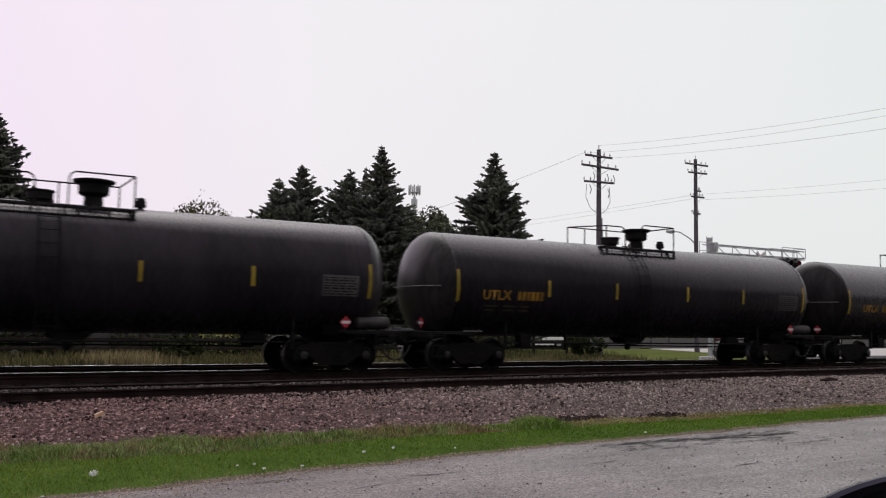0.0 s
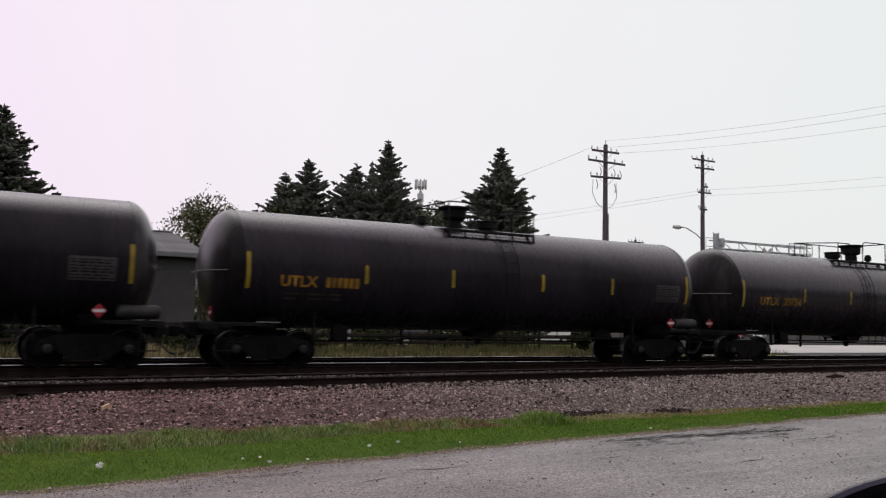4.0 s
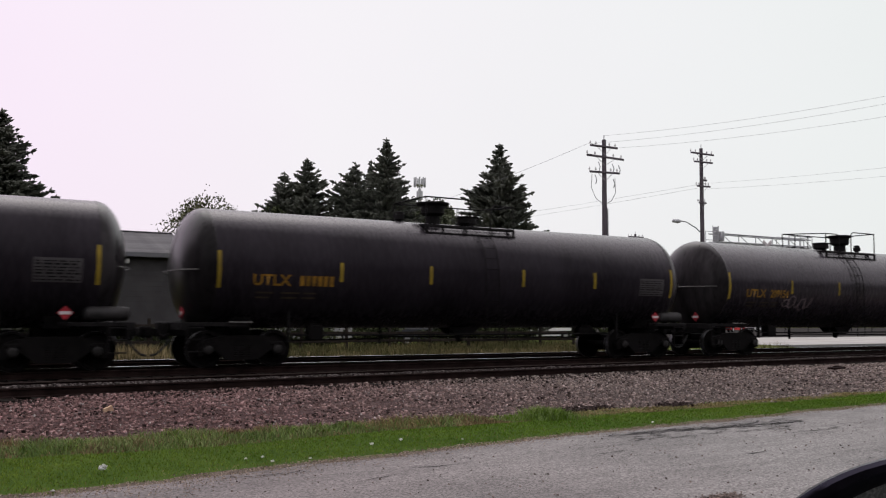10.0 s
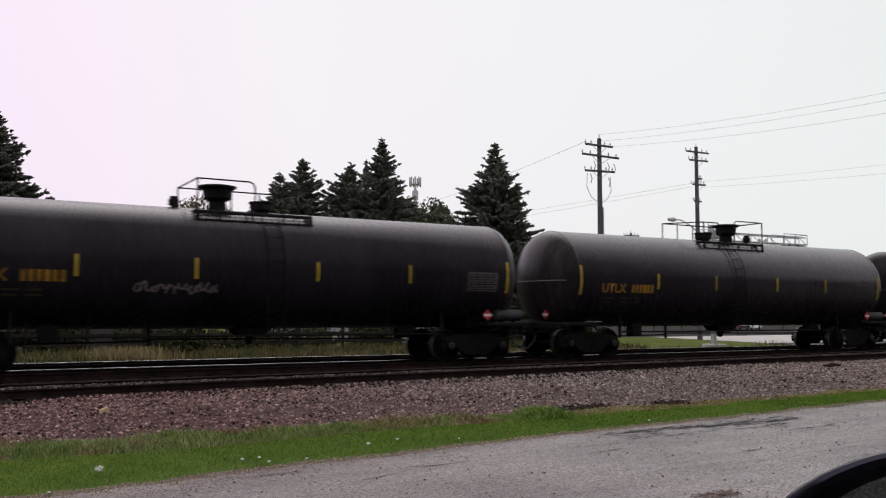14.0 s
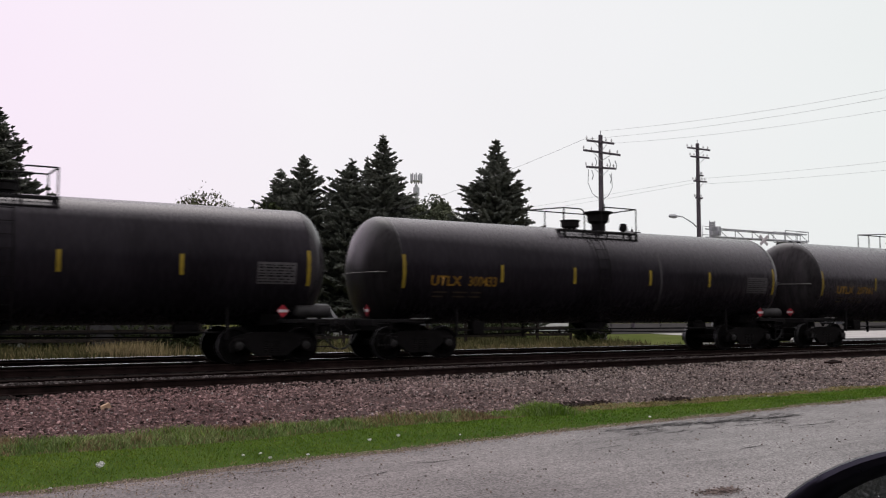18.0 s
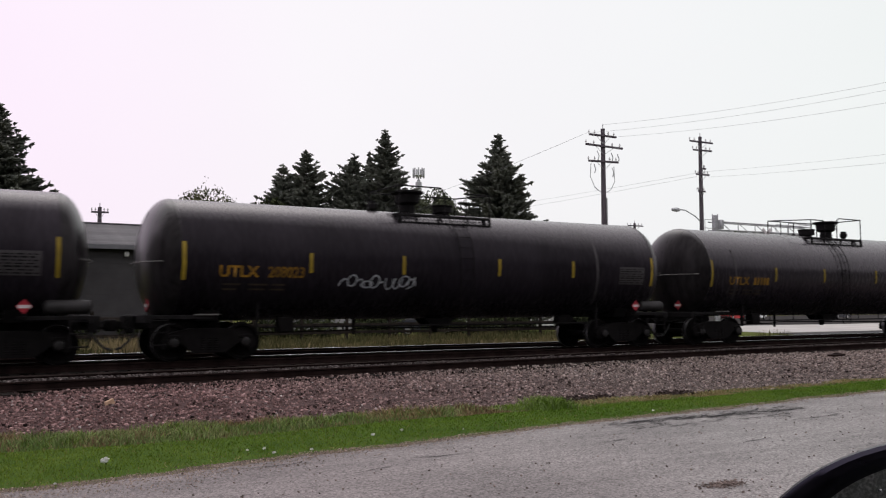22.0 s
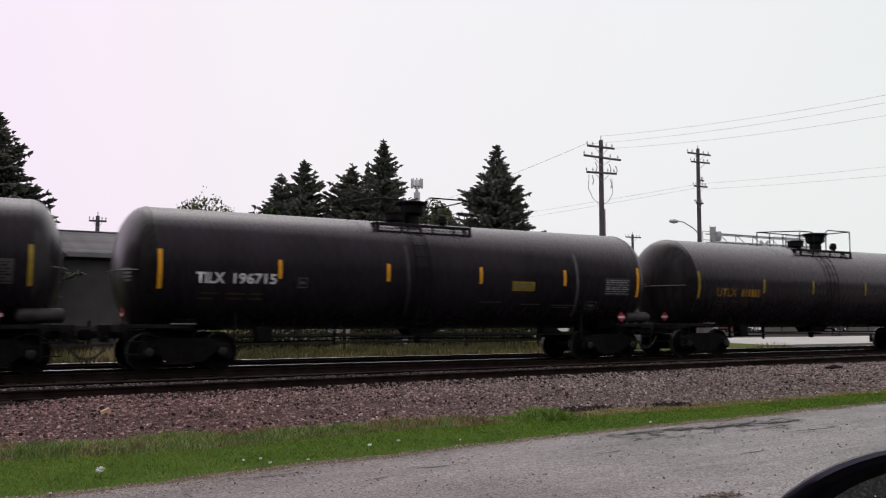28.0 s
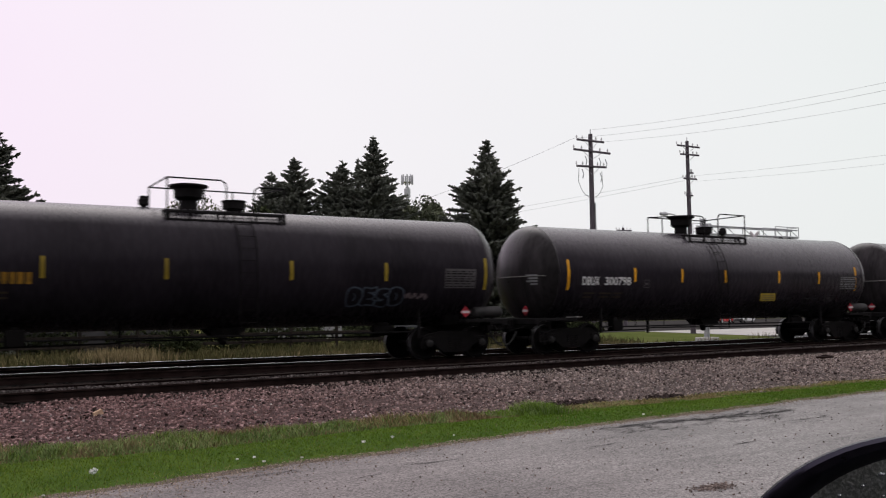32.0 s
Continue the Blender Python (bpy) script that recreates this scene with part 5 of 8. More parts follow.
def end_shape(s):
    """Stub sill, end beam and striker."""
    sh = Shape()
    sh.box(s * 7.45, 0, 0.95, 2.4, 0.36, 0.34, 0.02)
    sh.box(s * 8.30, 0, 1.03, 0.16, 2.7, 0.20, 0.02)
    sh.box(s * 8.48, 0, 0.90, 0.18, 0.5, 0.42, 0.03)
    sh.box(s * 7.55, -1.30, 1.08, 1.6, 0.09, 0.10, 0.012)
    sh.box(s * 7.55, 1.30, 1.08, 1.6, 0.09, 0.10, 0.012)
    # saddle under the tank
    sh.plate([(-0.8, 0.98), (0.8, 0.98), (0.95, 1.26), (0.6, 1.10), (0, 1.0), (-0.6, 1.10), (-0.95, 1.26)], s * 6.74 - 0.25, s * 6.74 + 0.25, "yz")
    return sh


def coupler_shape(s):
    sh = Shape().box(s * 8.68, 0, 0.88, 0.35, 0.16, 0.18, 0.02)
    sh.box(s * 8.86, 0.05, 0.88, 0.20, 0.30, 0.28, 0.04)
    sh.box(s * 8.93, -0.12, 0.88, 0.12, 0.12, 0.26, 0.03)
    sh.tube([(s * 8.55, -1.0, 0.85), (s * 8.62, -0.5, 0.78), (s * 8.7, -0.15, 0.98)], 0.018, 6)
    return sh


def hose_shape(s):
    return Shape().tube([(s * 8.40, -0.38, 0.72), (s * 8.55, -0.40, 0.50), (s * 8.72, -0.40, 0.34), (s * 8.87, -0.40, 0.30)], 0.030, 8)


def end_rail_shape(s):
    """The grab rail that bows round the head."""
    pts = []
    for i in range(15):
        a = radians(-66 + 132 * i / 14)
        pts.append((s * (7.72 + 0.70 * math.cos(a)), 1.52 * math.sin(a), 2.42))
    return Shape().tube(pts, 0.011, 6)


SH["shell"] = shell_shape(-SEAM, SEAM).mesh("tank_shell")
for s in (-1, 1):
    SH["head", s] = head_shape(s).mesh("tank_head")
    SH["end", s] = end_shape(s).mesh("stub_sill")
    SH["coupler", s] = coupler_shape(s).mesh("coupler")
    SH["hose", s] = hose_shape(s).mesh("air_hose")
    SH["endrail", s] = end_rail_shape(s).mesh("end_handrail")
    st = Shape()
    for z in (0.42, 0.72, 1.0):
        st.box(s * 8.02, -1.34, z, 0.42, 0.04, 0.03, 0.006)
    st.box(s * 7.82, -1.34, 0.75, 0.03, 0.04, 0.72, 0.006).box(s * 8.22, -1.34, 0.75, 0.03, 0.04, 0.72, 0.006)
    SH["step", s] = st.mesh("sill_step")

ANGLES = [(-7.52, 1.98, 2.90), (-4.28, 2.20, 2.70), (-1.58, 2.20, 2.70), (1.56, 2.20, 2.70), (4.28, 2.20, 2.70), (7.52, 1.98, 2.90)]
BRIGHT = [(-7.52, 1.98, 2.92), (-4.55, 2.28, 2.76), (-1.48, 2.28, 2.76), (1.5, 2.28, 2.76), (4.55, 2.28, 2.76), (7.52, 1.98, 2.92)]
BRIGHT_CLOSE = [(-7.27, 1.98, 2.92), (-4.1, 2.28, 2.76), (-1.5, 2.28, 2.76), (1.74, 2.28, 2.76), (4.1, 2.28, 2.76), (7.27, 1.98, 2.92)]
BRIGHT_SEVEN = [(-7.22, 1.98, 2.92), (-4.46, 2.25, 2.7), (-2.33, 2.25, 2.7), (-0.22, 2.25, 2.7), (2.61, 2.25, 2.7), (4.9, 2.25, 2.7), (7.15, 1.98, 2.92)]
SH["panel"] = patch_shape(6.15, 7.18, 2.02, 2.57).mesh("data_panel")
rg = random.Random(4)
rws = []
for i in range(7):
    z = 2.06 + i * 0.07
    x = 6.19
    while x < 7.05:
        w = rg.uniform(0.06, 0.2)
        rws.append((x, min(x + w, 7.14), z, z + 0.028 + 0.012 * (i in (2, 5))))
        x += w + rg.uniform(0.03, 0.07)
SH["panel_bars"] = bars_shape(rws, 0.014).mesh("panel_lettering")
rws = []
for z, runs in ((1.86, ((-6.55, -6.1), (-5.9, -5.4), (-5.3, -4.95))), (1.74, ((-6.55, -6.2), (-5.9, -5.45), (-5.35, -4.95)))):
    rws += [(a, b, z, z + 0.045) for a, b in runs]
SH["small_bars"] = bars_shape(rws).mesh("small_lettering")
rws = Shape()
for z, ya, yb in ((2.42, -1.12, -0.72), (2.33, -1.12, -0.80), (2.24, -1.12, -0.72), (2.15, -1.10, -0.86)):
    vs = []
    for y in (ya, (ya + yb) / 2, yb):
        for zz in (z, z + 0.055):
            q = max(0.0, 1 - (y * y + (zz - ZC) ** 2) / RT ** 2)
            vs.append((-(SEAM + HEAD * math.sqrt(q)) - 0.012, y, zz))
    rws.add(vs, [(0, 1, 3, 2), (2, 3, 5, 4)])
SH["end_bars"] = rws.mesh("end_lettering")
SH["warn"] = patch_shape(2.62, 3.42, 2.10, 2.38).mesh("warning_label")
SH["warn_bars"] = bars_shape([(2.68, 3.36, 2.15 + i * 0.065, 2.17 + i * 0.065) for i in range(3)], 0.014).mesh("warning_lettering")
SH["square"] = bars_shape([(-4.05, -3.80, 2.06, 2.08), (-4.05, -3.80, 2.30, 2.32), (-4.05, -4.03, 2.08, 2.30), (-3.82, -3.80, 2.08, 2.30), (-3.99, -3.87, 2.16, 2.22)]).mesh("inspection_mark")
SH["box_mark"] = bars_shape([(5.5, 5.95, 1.58, 1.60), (5.5, 5.95, 1.80, 1.82), (5.5, 5.52, 1.60, 1.80), (5.93, 5.95, 1.60, 1.80), (5.6, 5.85, 1.66, 1.73)]).mesh("boxed_mark")
SH["line_bars"] = bars_shape([(1.55, 2.35, 1.75, 1.775), (3.05, 3.75, 1.70, 1.725), (4.2, 5.1, 1.68, 1.71), (4.3, 4.9, 1.62, 1.645)]).mesh("stencil_lines")


def diamond(c, s, d, y_axis=True):
    """Outline of a placard standing on its point, with its white band as a second plate."""
    if y_axis:
        sh = Shape().plate([(c[0] - s, c[2]), (c[0], c[2] - s), (c[0] + s, c[2]), (c[0], c[2] + s)], c[1], c[1] + 0.02)
        bd = Shape().plate([(c[0] - s * 0.78, c[2] - s * 0.22), (c[0] + s * 0.78, c[2] - s * 0.22), (c[0] + s * 0.78, c[2] + s * 0.22), (c[0] - s * 0.78, c[2] + s * 0.22)], c[1] - 0.004, c[1])
    else:
        sh = Shape().plate([(c[1] - s, c[2]), (c[1], c[2] - s), (c[1] + s, c[2]), (c[1], c[2] + s)], c[0], c[0] + 0.02 * d, "yz")
        bd = Shape().plate([(c[1] - s * 0.78, c[2] - s * 0.22), (c[1] + s * 0.78, c[2] - s * 0.22), (c[1] + s * 0.78, c[2] + s * 0.22), (c[1] - s * 0.78, c[2] + s * 0.22)], c[0] - 0.004 * d, c[0], "yz")
    return sh, bd


a, b = diamond((6.86, -1.48, 1.34), 0.165, 1)
SH["plac"], SH["plac_b"] = a.mesh("placard"), b.mesh("placard_band")
a, b = diamond((-8.18, -0.55, 1.36), 0.165, 1, False)
SH["plac_e"], SH["plac_eb"] = a.mesh("placard"), b.mesh("placard_band")
SH["plac_post"] = Shape().box(6.86, -1.44, 1.2, 0.04, 0.04, 0.3, 0.008).box(6.86, -1.38, 1.10, 0.10, 0.12, 0.04, 0.008).mesh("placard_bracket")
SH["plac_epost"] = Shape().box(-8.14, -0.55, 1.18, 0.04, 0.04, 0.32, 0.008).mesh("placard_bracket")
SH["reservoir"] = Shape().turn([(7.28, 0.05), (7.33, 0.15), (7.40, 0.17), (8.2, 0.17), (8.27, 0.15), (8.32, 0.05)], (0, -1.12, 1.33), "x", 18).mesh("air_reservoir")
SH["res_strap"] = Shape().box(0, -1.12, 1.16, 0.05, 0.2, 0.1, 0.008).mesh("reservoir_bracket")
SH["bar"] = Shape().box(-6.9, -1.36, 1.14, 0.62, 0.05, 0.03, 0.006).mesh("grab_bar")
pipe = Shape().tube([(-5.4, -0.9, 0.80), (5.4, -0.9, 0.80)], 0.024, 6)
for i in range(9):
    x = -5.2 + 1.3 * i
    z = ZC - math.sqrt(RT * RT - 0.81)
    pipe.tube([(x, -0.9, 0.80), (x, -0.9, z + 0.05)], 0.016, 6)
SH["pipe"] = pipe.mesh("train_line_pipe")
SH["outlet"] = Shape().turn([(0.56, 0.05), (0.60, 0.10), (0.76, 0.12), (0.82, 0.26), (1.04, 0.30)], (0.25, 0, 0), "z", 18).box(0.25, -0.3, 0.72, 0.10, 0.4, 0.06, 0.01).mesh("bottom_outlet")
for k_, y_ in (("skid_n", -0.35), ("skid_f", 0.31)):
    SH[k_] = Shape().plate([(-0.30, 1.0), (-0.02, 0.76), (0.52, 0.76), (0.80, 1.0)], y_, y_ + 0.04).mesh("outlet_skid")
SH["brake_rod"] = Shape().tube([(-5.6, 0.25, 0.62), (-2.4, 0.25, 0.66), (-2.2, 0.1, 0.72), (4.9, 0.1, 0.66)], 0.022, 6).box(-2.3, 0.2, 0.78, 0.08, 0.08, 0.5, 0.012).mesh("brake_rod")
SH["brake_cyl"] = Shape().turn([(4.3, 0.06), (4.35, 0.16), (4.95, 0.16), (5.0, 0.06)], (0, -0.55, 0.86), "x", 16).box(4.65, -0.55, 1.02, 0.4, 0.2, 0.12, 0.02).mesh("brake_cylinder")
SH["valve_box"] = Shape().box(-4.75, -0.85, 0.86, 0.42, 0.34, 0.40, 0.03).box(-4.75, -0.80, 1.06, 0.2, 0.16, 0.12, 0.02).mesh("control_valve")
SH["jack_n"] = Shape().box(0, -1.05, 1.02, 0.06, 0.12, 0.8, 0.012).mesh("jacking_post")


# -- top fittings --
def platform_shape():
    sh = Shape()
    for sy in (-1, 1):
        sh.box(-0.05, sy * 0.98, 3.90, 3.12, 0.06, 0.06, 0.01)
        sh.box(-0.05, sy * 1.02, 3.70, 3.12, 0.05, 0.05, 0.01)
        for x in (-1.55, -0.8, 0.2, 0.9, 1.45):
            sh.box(x, sy * 1.0, 3.80, 0.05, 0.05, 0.22, 0.008)
        # grating slats beside the fittings
        for x in (-1.5, -0.05, 1.4):
            sh.box(x, sy * 0.75, 3.92, 0.06, 0.55, 0.04, 0.008)
    for x in (-1.58, 1.48):
        sh.box(x, 0, 3.93, 0.05, 2.0, 0.06, 0.01)
    # a corner foot and step at the outer end
    sh.box(1.44, -1.02, 3.74, 0.10, 0.06, 0.34, 0.012).box(-1.55, -1.02, 3.76, 0.08, 0.06, 0.30, 0.012)
    return sh


def arc(p, q, r_pts):
    return [tuple(Vector(p).lerp(Vector(q), t)) for t in r_pts]


def railing_shape(top=4.74):
    sh = Shape()
    y = 1.0

    def bow(x0, x1, yy, round0=False, round1=False, zt=top):
        pts = []
        if round0:
            pts += [(x0, yy, 3.92), (x0, yy, zt - 0.16), (x0 + 0.04, yy, zt - 0.06), (x0 + 0.14, yy, zt)]
        else:
            pts += [(x0, yy, zt)]
        if round1:
            pts += [(x1 - 0.14, yy, zt), (x1 - 0.04, yy, zt - 0.06), (x1, yy, zt - 0.16), (x1, yy, 3.92)]
        else:
            pts += [(x1, yy, zt)]
        sh.tube(pts, 0.021, 7)

    bow(-0.02, 1.46, -y, round0=True)
    bow(-1.56, -0.74, -y, round1=True, zt=top - 0.12)
    bow(-1.56, 1.46, y)
    sh.tube([(1.46, -y, top), (1.46, y, top)], 0.021, 7)
    sh.tube([(-1.56, -y, top - 0.12), (-1.56, y, top)], 0.021, 7)
    return sh


RAIL_POSTS = ((1.46, -1.0, 4.74), (1.46, 1.0, 4.74), (-1.56, -1.0, 4.62), (-1.56, 1.0, 4.74), (0.0, 1.0, 4.74), (-0.8, 1.0, 4.74))


def rail_posts(rl, material, key):
    for i, (x, y, zt) in enumerate(RAIL_POSTS):
        if (key, i) not in SH:
            SH[key, i] = Shape().tube([(x, y, 3.72), (x, y, zt)], 0.021, 7).mesh("railing_post")
        part("railing_post", SH[key, i], material, rl)


def manway_shape():
    return Shape().turn([(3.98, 0.24), (4.30, 0.22), (4.33, 0.30), (4.38, 0.36), (4.60, 0.37), (4.62, 0.42), (4.66, 0.50), (4.70, 0.50), (4.72, 0.40), (4.725, 0.05)], (0, 0, 0), "z", 20)


def ladder_shape(zlow=1.0, w=0.22):
    sh = Shape()
    path = [(-1.02, 3.86)]
    for i in range(13):
        a = radians(47 - 47 * i / 12)
        path.append((-(RT + 0.07) * math.cos(a), ZC + (RT + 0.07) * math.sin(a)))
    path.append((-(RT + 0.07), zlow))
    for s in (-1, 1):
        sh.tube([(s * w, y, z) for y, z in path], 0.015, 6)
    return sh


def rung_places(zlow=1.0):
    z = 3.62
    while z > zlow:
        yield -math.sqrt(max(0.2, (RT + 0.07) ** 2 - max(0, z - ZC) ** 2)), z
        z -= 0.31


SH["platform"] = platform_shape().mesh("platform")
SH["railing"] = railing_shape().mesh("railing")
SH["manway"] = manway_shape().mesh("manway_housing")
SH["slat"] = Shape().box(-0.05, 0, 3.945, 3.08, 0.035, 0.03, 0.005).mesh("deck_slat")
SH["rung"] = Shape().tube([(-0.22, 0, 0), (0.22, 0, 0)], 0.010, 6).mesh("rung")
SH["valve"] = Shape().turn([(4.0, 0.22), (4.12, 0.22), (4.14, 0.30), (4.30, 0.30), (4.33, 0.33), (4.36, 0.33), (4.38, 0.1)], (0, 0, 0), "z", 18).mesh("valve_housing")
SH["relief"] = Shape().turn([(3.98, 0.08), (4.12, 0.08), (4.14, 0.14), (4.28, 0.14), (4.30, 0.11), (4.36, 0.11), (4.38, 0.03)], (0, 0, 0), "z", 14).mesh("relief_valve")
SH["ladder"] = ladder_shape().mesh("side_ladder")
SH["stirrup"] = Shape().tube([(-0.22, -(RT + 0.07), 1.02), (-0.22, -(RT + 0.05), 0.66), (0.22, -(RT + 0.05), 0.66), (0.22, -(RT + 0.07), 1.02)], 0.016, 6).mesh("ladder_stirrup")


def put(car, name, key, material, x=0.0, turn=0, label=""):
    ob = part(name, SH[key], material, car, label)
    if x or turn:
        ob.matrix_basis = pose(x, 0, 0, 0, 0, turn)
    return ob


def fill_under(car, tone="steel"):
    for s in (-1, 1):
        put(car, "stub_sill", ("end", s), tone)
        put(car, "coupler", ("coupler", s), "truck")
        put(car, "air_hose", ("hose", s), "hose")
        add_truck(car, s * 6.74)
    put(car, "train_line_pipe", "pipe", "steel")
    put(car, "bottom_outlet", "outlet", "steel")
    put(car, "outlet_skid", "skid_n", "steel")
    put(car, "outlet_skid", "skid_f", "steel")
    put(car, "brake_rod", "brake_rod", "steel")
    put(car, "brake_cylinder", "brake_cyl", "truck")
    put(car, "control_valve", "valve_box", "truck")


def top_fittings(car, flip, centred, tone, fit=None):
    f = -1 if flip else 1
    # fittings sit in one order or the other along the roof
    pl = put(car, "platform", "platform", tone)
    rl = put(car, "railing", "railing", tone)
    rail_posts(rl, tone, "rpost")
    for k in range(4):
        for sy in (-1, 1):
            part("deck_slat", SH["slat"], tone, pl).matrix_basis = pose(0, sy * (0.55 + k * 0.12), 0)
    if flip:
        pl.matrix_basis = Matrix.Diagonal((-1, 1, 1, 1))
        rl.matrix_basis = Matrix.Diagonal((-1, 1, 1, 1))
    if fit:
        # a shorter platform with its own order of fittings
        mx, vx, px, k, off = fit
        for ob in (pl, rl):
            ob.matrix_basis = Matrix.Translation((off, 0, 0)) @ Matrix.Diagonal((k, 1, 1, 1))
    else:
        mx, vx, px = 0.05 if centred else 0.68 * f, -0.52 * f, 1.80 * f if not centred else 1.1 * f
    put(car, "manway_housing", "manway", tone, mx)
    put(car, "valve_housing", "valve", tone, vx)
    put(car, "relief_valve", "relief", tone, px)
    ld = put(car, "side_ladder", "ladder", "truck", -0.42 * f)
    part("ladder_stirrup", SH["stirrup"], "truck", ld)
    for y, z in rung_places():
        part("rung", SH["rung"], "truck", ld).matrix_basis = pose(0, y, z)


# places along the roof of manway, valves and relief valve, then length and middle of the platform
FIT = {7: (0.22, -0.40, 0.62, 0.73, -0.26), 30: (-0.22, 0.55, -0.85, -0.62, 0.42), 37: (-0.72, 0.47, 1.46, 0.95, 0.12)}


def black_car(n, text, tone, flip, style):
    """A black tank car. style: 'plain', or 'panel' with amber stripes and labels."""
    amber = style == "panel"
    lab = "black tank car with %s lettering and %s reflectors on rails" % ("white" if tone == "letw" else "yellow", "amber" if amber else "yellow")
    car = empty("tank_car", lab, "tank car", "tank cars of the train", at=pose(0, TRACK_Y, 0))
    weld_beads(put(car, "tank_shell", "shell", "tank"), "bead", "tank")
    for s in (-1, 1):
        put(car, "tank_head", ("head", s), "head", label="dusty domed tank head")
        put(car, "end_handrail", ("endrail", s), "silver")
        put(car, "sill_step", ("step", s), "steel")
    spots = ANGLES if not amber else {37: BRIGHT_SEVEN, 30: BRIGHT_CLOSE}.get(n, BRIGHT)
    for x, za, zb in spots:
        key = ("stripe", amber, x)
        if key not in SH:
            SH[key] = patch_shape(x - 0.045, x + 0.045, za, zb).mesh("reflector_stripe")
        put(car, "reflector_stripe", key, "orange" if amber else "yellow")
    if amber and "bpanel" not in SH:
        for a_, b_ in (("bpanel", "panel"), ("bpanel_bars", "panel_bars")):
            SH[a_] = SH[b_].copy()
            SH[a_].materials.clear()
    pn = put(car, "data_panel", "bpanel" if amber else "panel", "blackpanel" if amber else "panel", label="black data panel with white rows" if amber else "grey stencilled data panel")
    put(pn, "panel_lettering", "bpanel_bars" if amber else "panel_bars", "letg" if amber else "steel")
    if amber:
        put(car, "end_lettering", "end_bars", "letg", label="small white lettering on the tank head")
    if text:
        head, _, number = text.partition(" ")
        z0, tall = (2.13, 0.27) if tone == "letw" else (2.06, 0.285)
        cut = (-5.96, -5.74, -4.64) if tone == "letw" else (-5.66, -5.42, -4.46)
        part("car_lettering", fitted(head, -6.66, cut[0], z0, tall), tone, car, "large car lettering")
        if number:
            part("car_lettering", fitted(number, cut[1], cut[2], z0, tall), tone, car, "large car lettering")
    else:
        k = bars_shape([(-6.6 + 0.23 * i, -6.43 + 0.23 * i, 2.06, 2.34) for i in range(4)] + [(-5.5 + 0.2 * i, -5.36 + 0.2 * i, 2.06, 2.34) for i in range(6)])
        part("car_lettering", k, tone, car, "blurred car lettering")
    put(car, "small_lettering", "small_bars", "letg" if tone == "letw" else "lettan")
    for key, nm, mt in (("plac", "placard", "red"), ("plac_e", "placard", "red")):
        pc = put(car, nm, key, mt, label="red and white diamond hazard placard")
        put(pc, "placard_band", "plac_b" if key == "plac" else "plac_eb", "redw")
    put(car, "placard_bracket", "plac_post", "steel")
    put(car, "placard_bracket", "plac_epost", "steel")
    put(car, "air_reservoir", "reservoir", "reservoir")
    put(car, "reservoir_bracket", "res_strap", "steel", 7.6)
    put(car, "reservoir_bracket", "res_strap", "steel", 8.0)
    put(car, "grab_bar", "bar", "silver")
    put(car, "jacking_post", "jack_n", "steel", -5.55)
    put(car, "jacking_post", "jack_n", "steel", 5.55)
    if amber:
        wl = put(car, "warning_label", "warn", "yellow", label="yellow warning label")
        put(wl, "warning_lettering", "warn_bars", "letb")
        if n == 37:
            wl.matrix_basis = pose(-1.25, -0.16, -0.5)
        if n == 7:
            part("yellow_square", patch_shape(-0.22, 0.42, 1.42, 1.86), "yellow", car, "faded yellow square sticker")
        put(car, "inspection_mark", "square", "letd")
        put(car, "boxed_mark", "box_mark", "letd")
        put(car, "stencil_lines", "line_bars", "panel")
    top_fittings(car, flip, amber, "steel", FIT.get(n))
    fill_under(car)
    return car


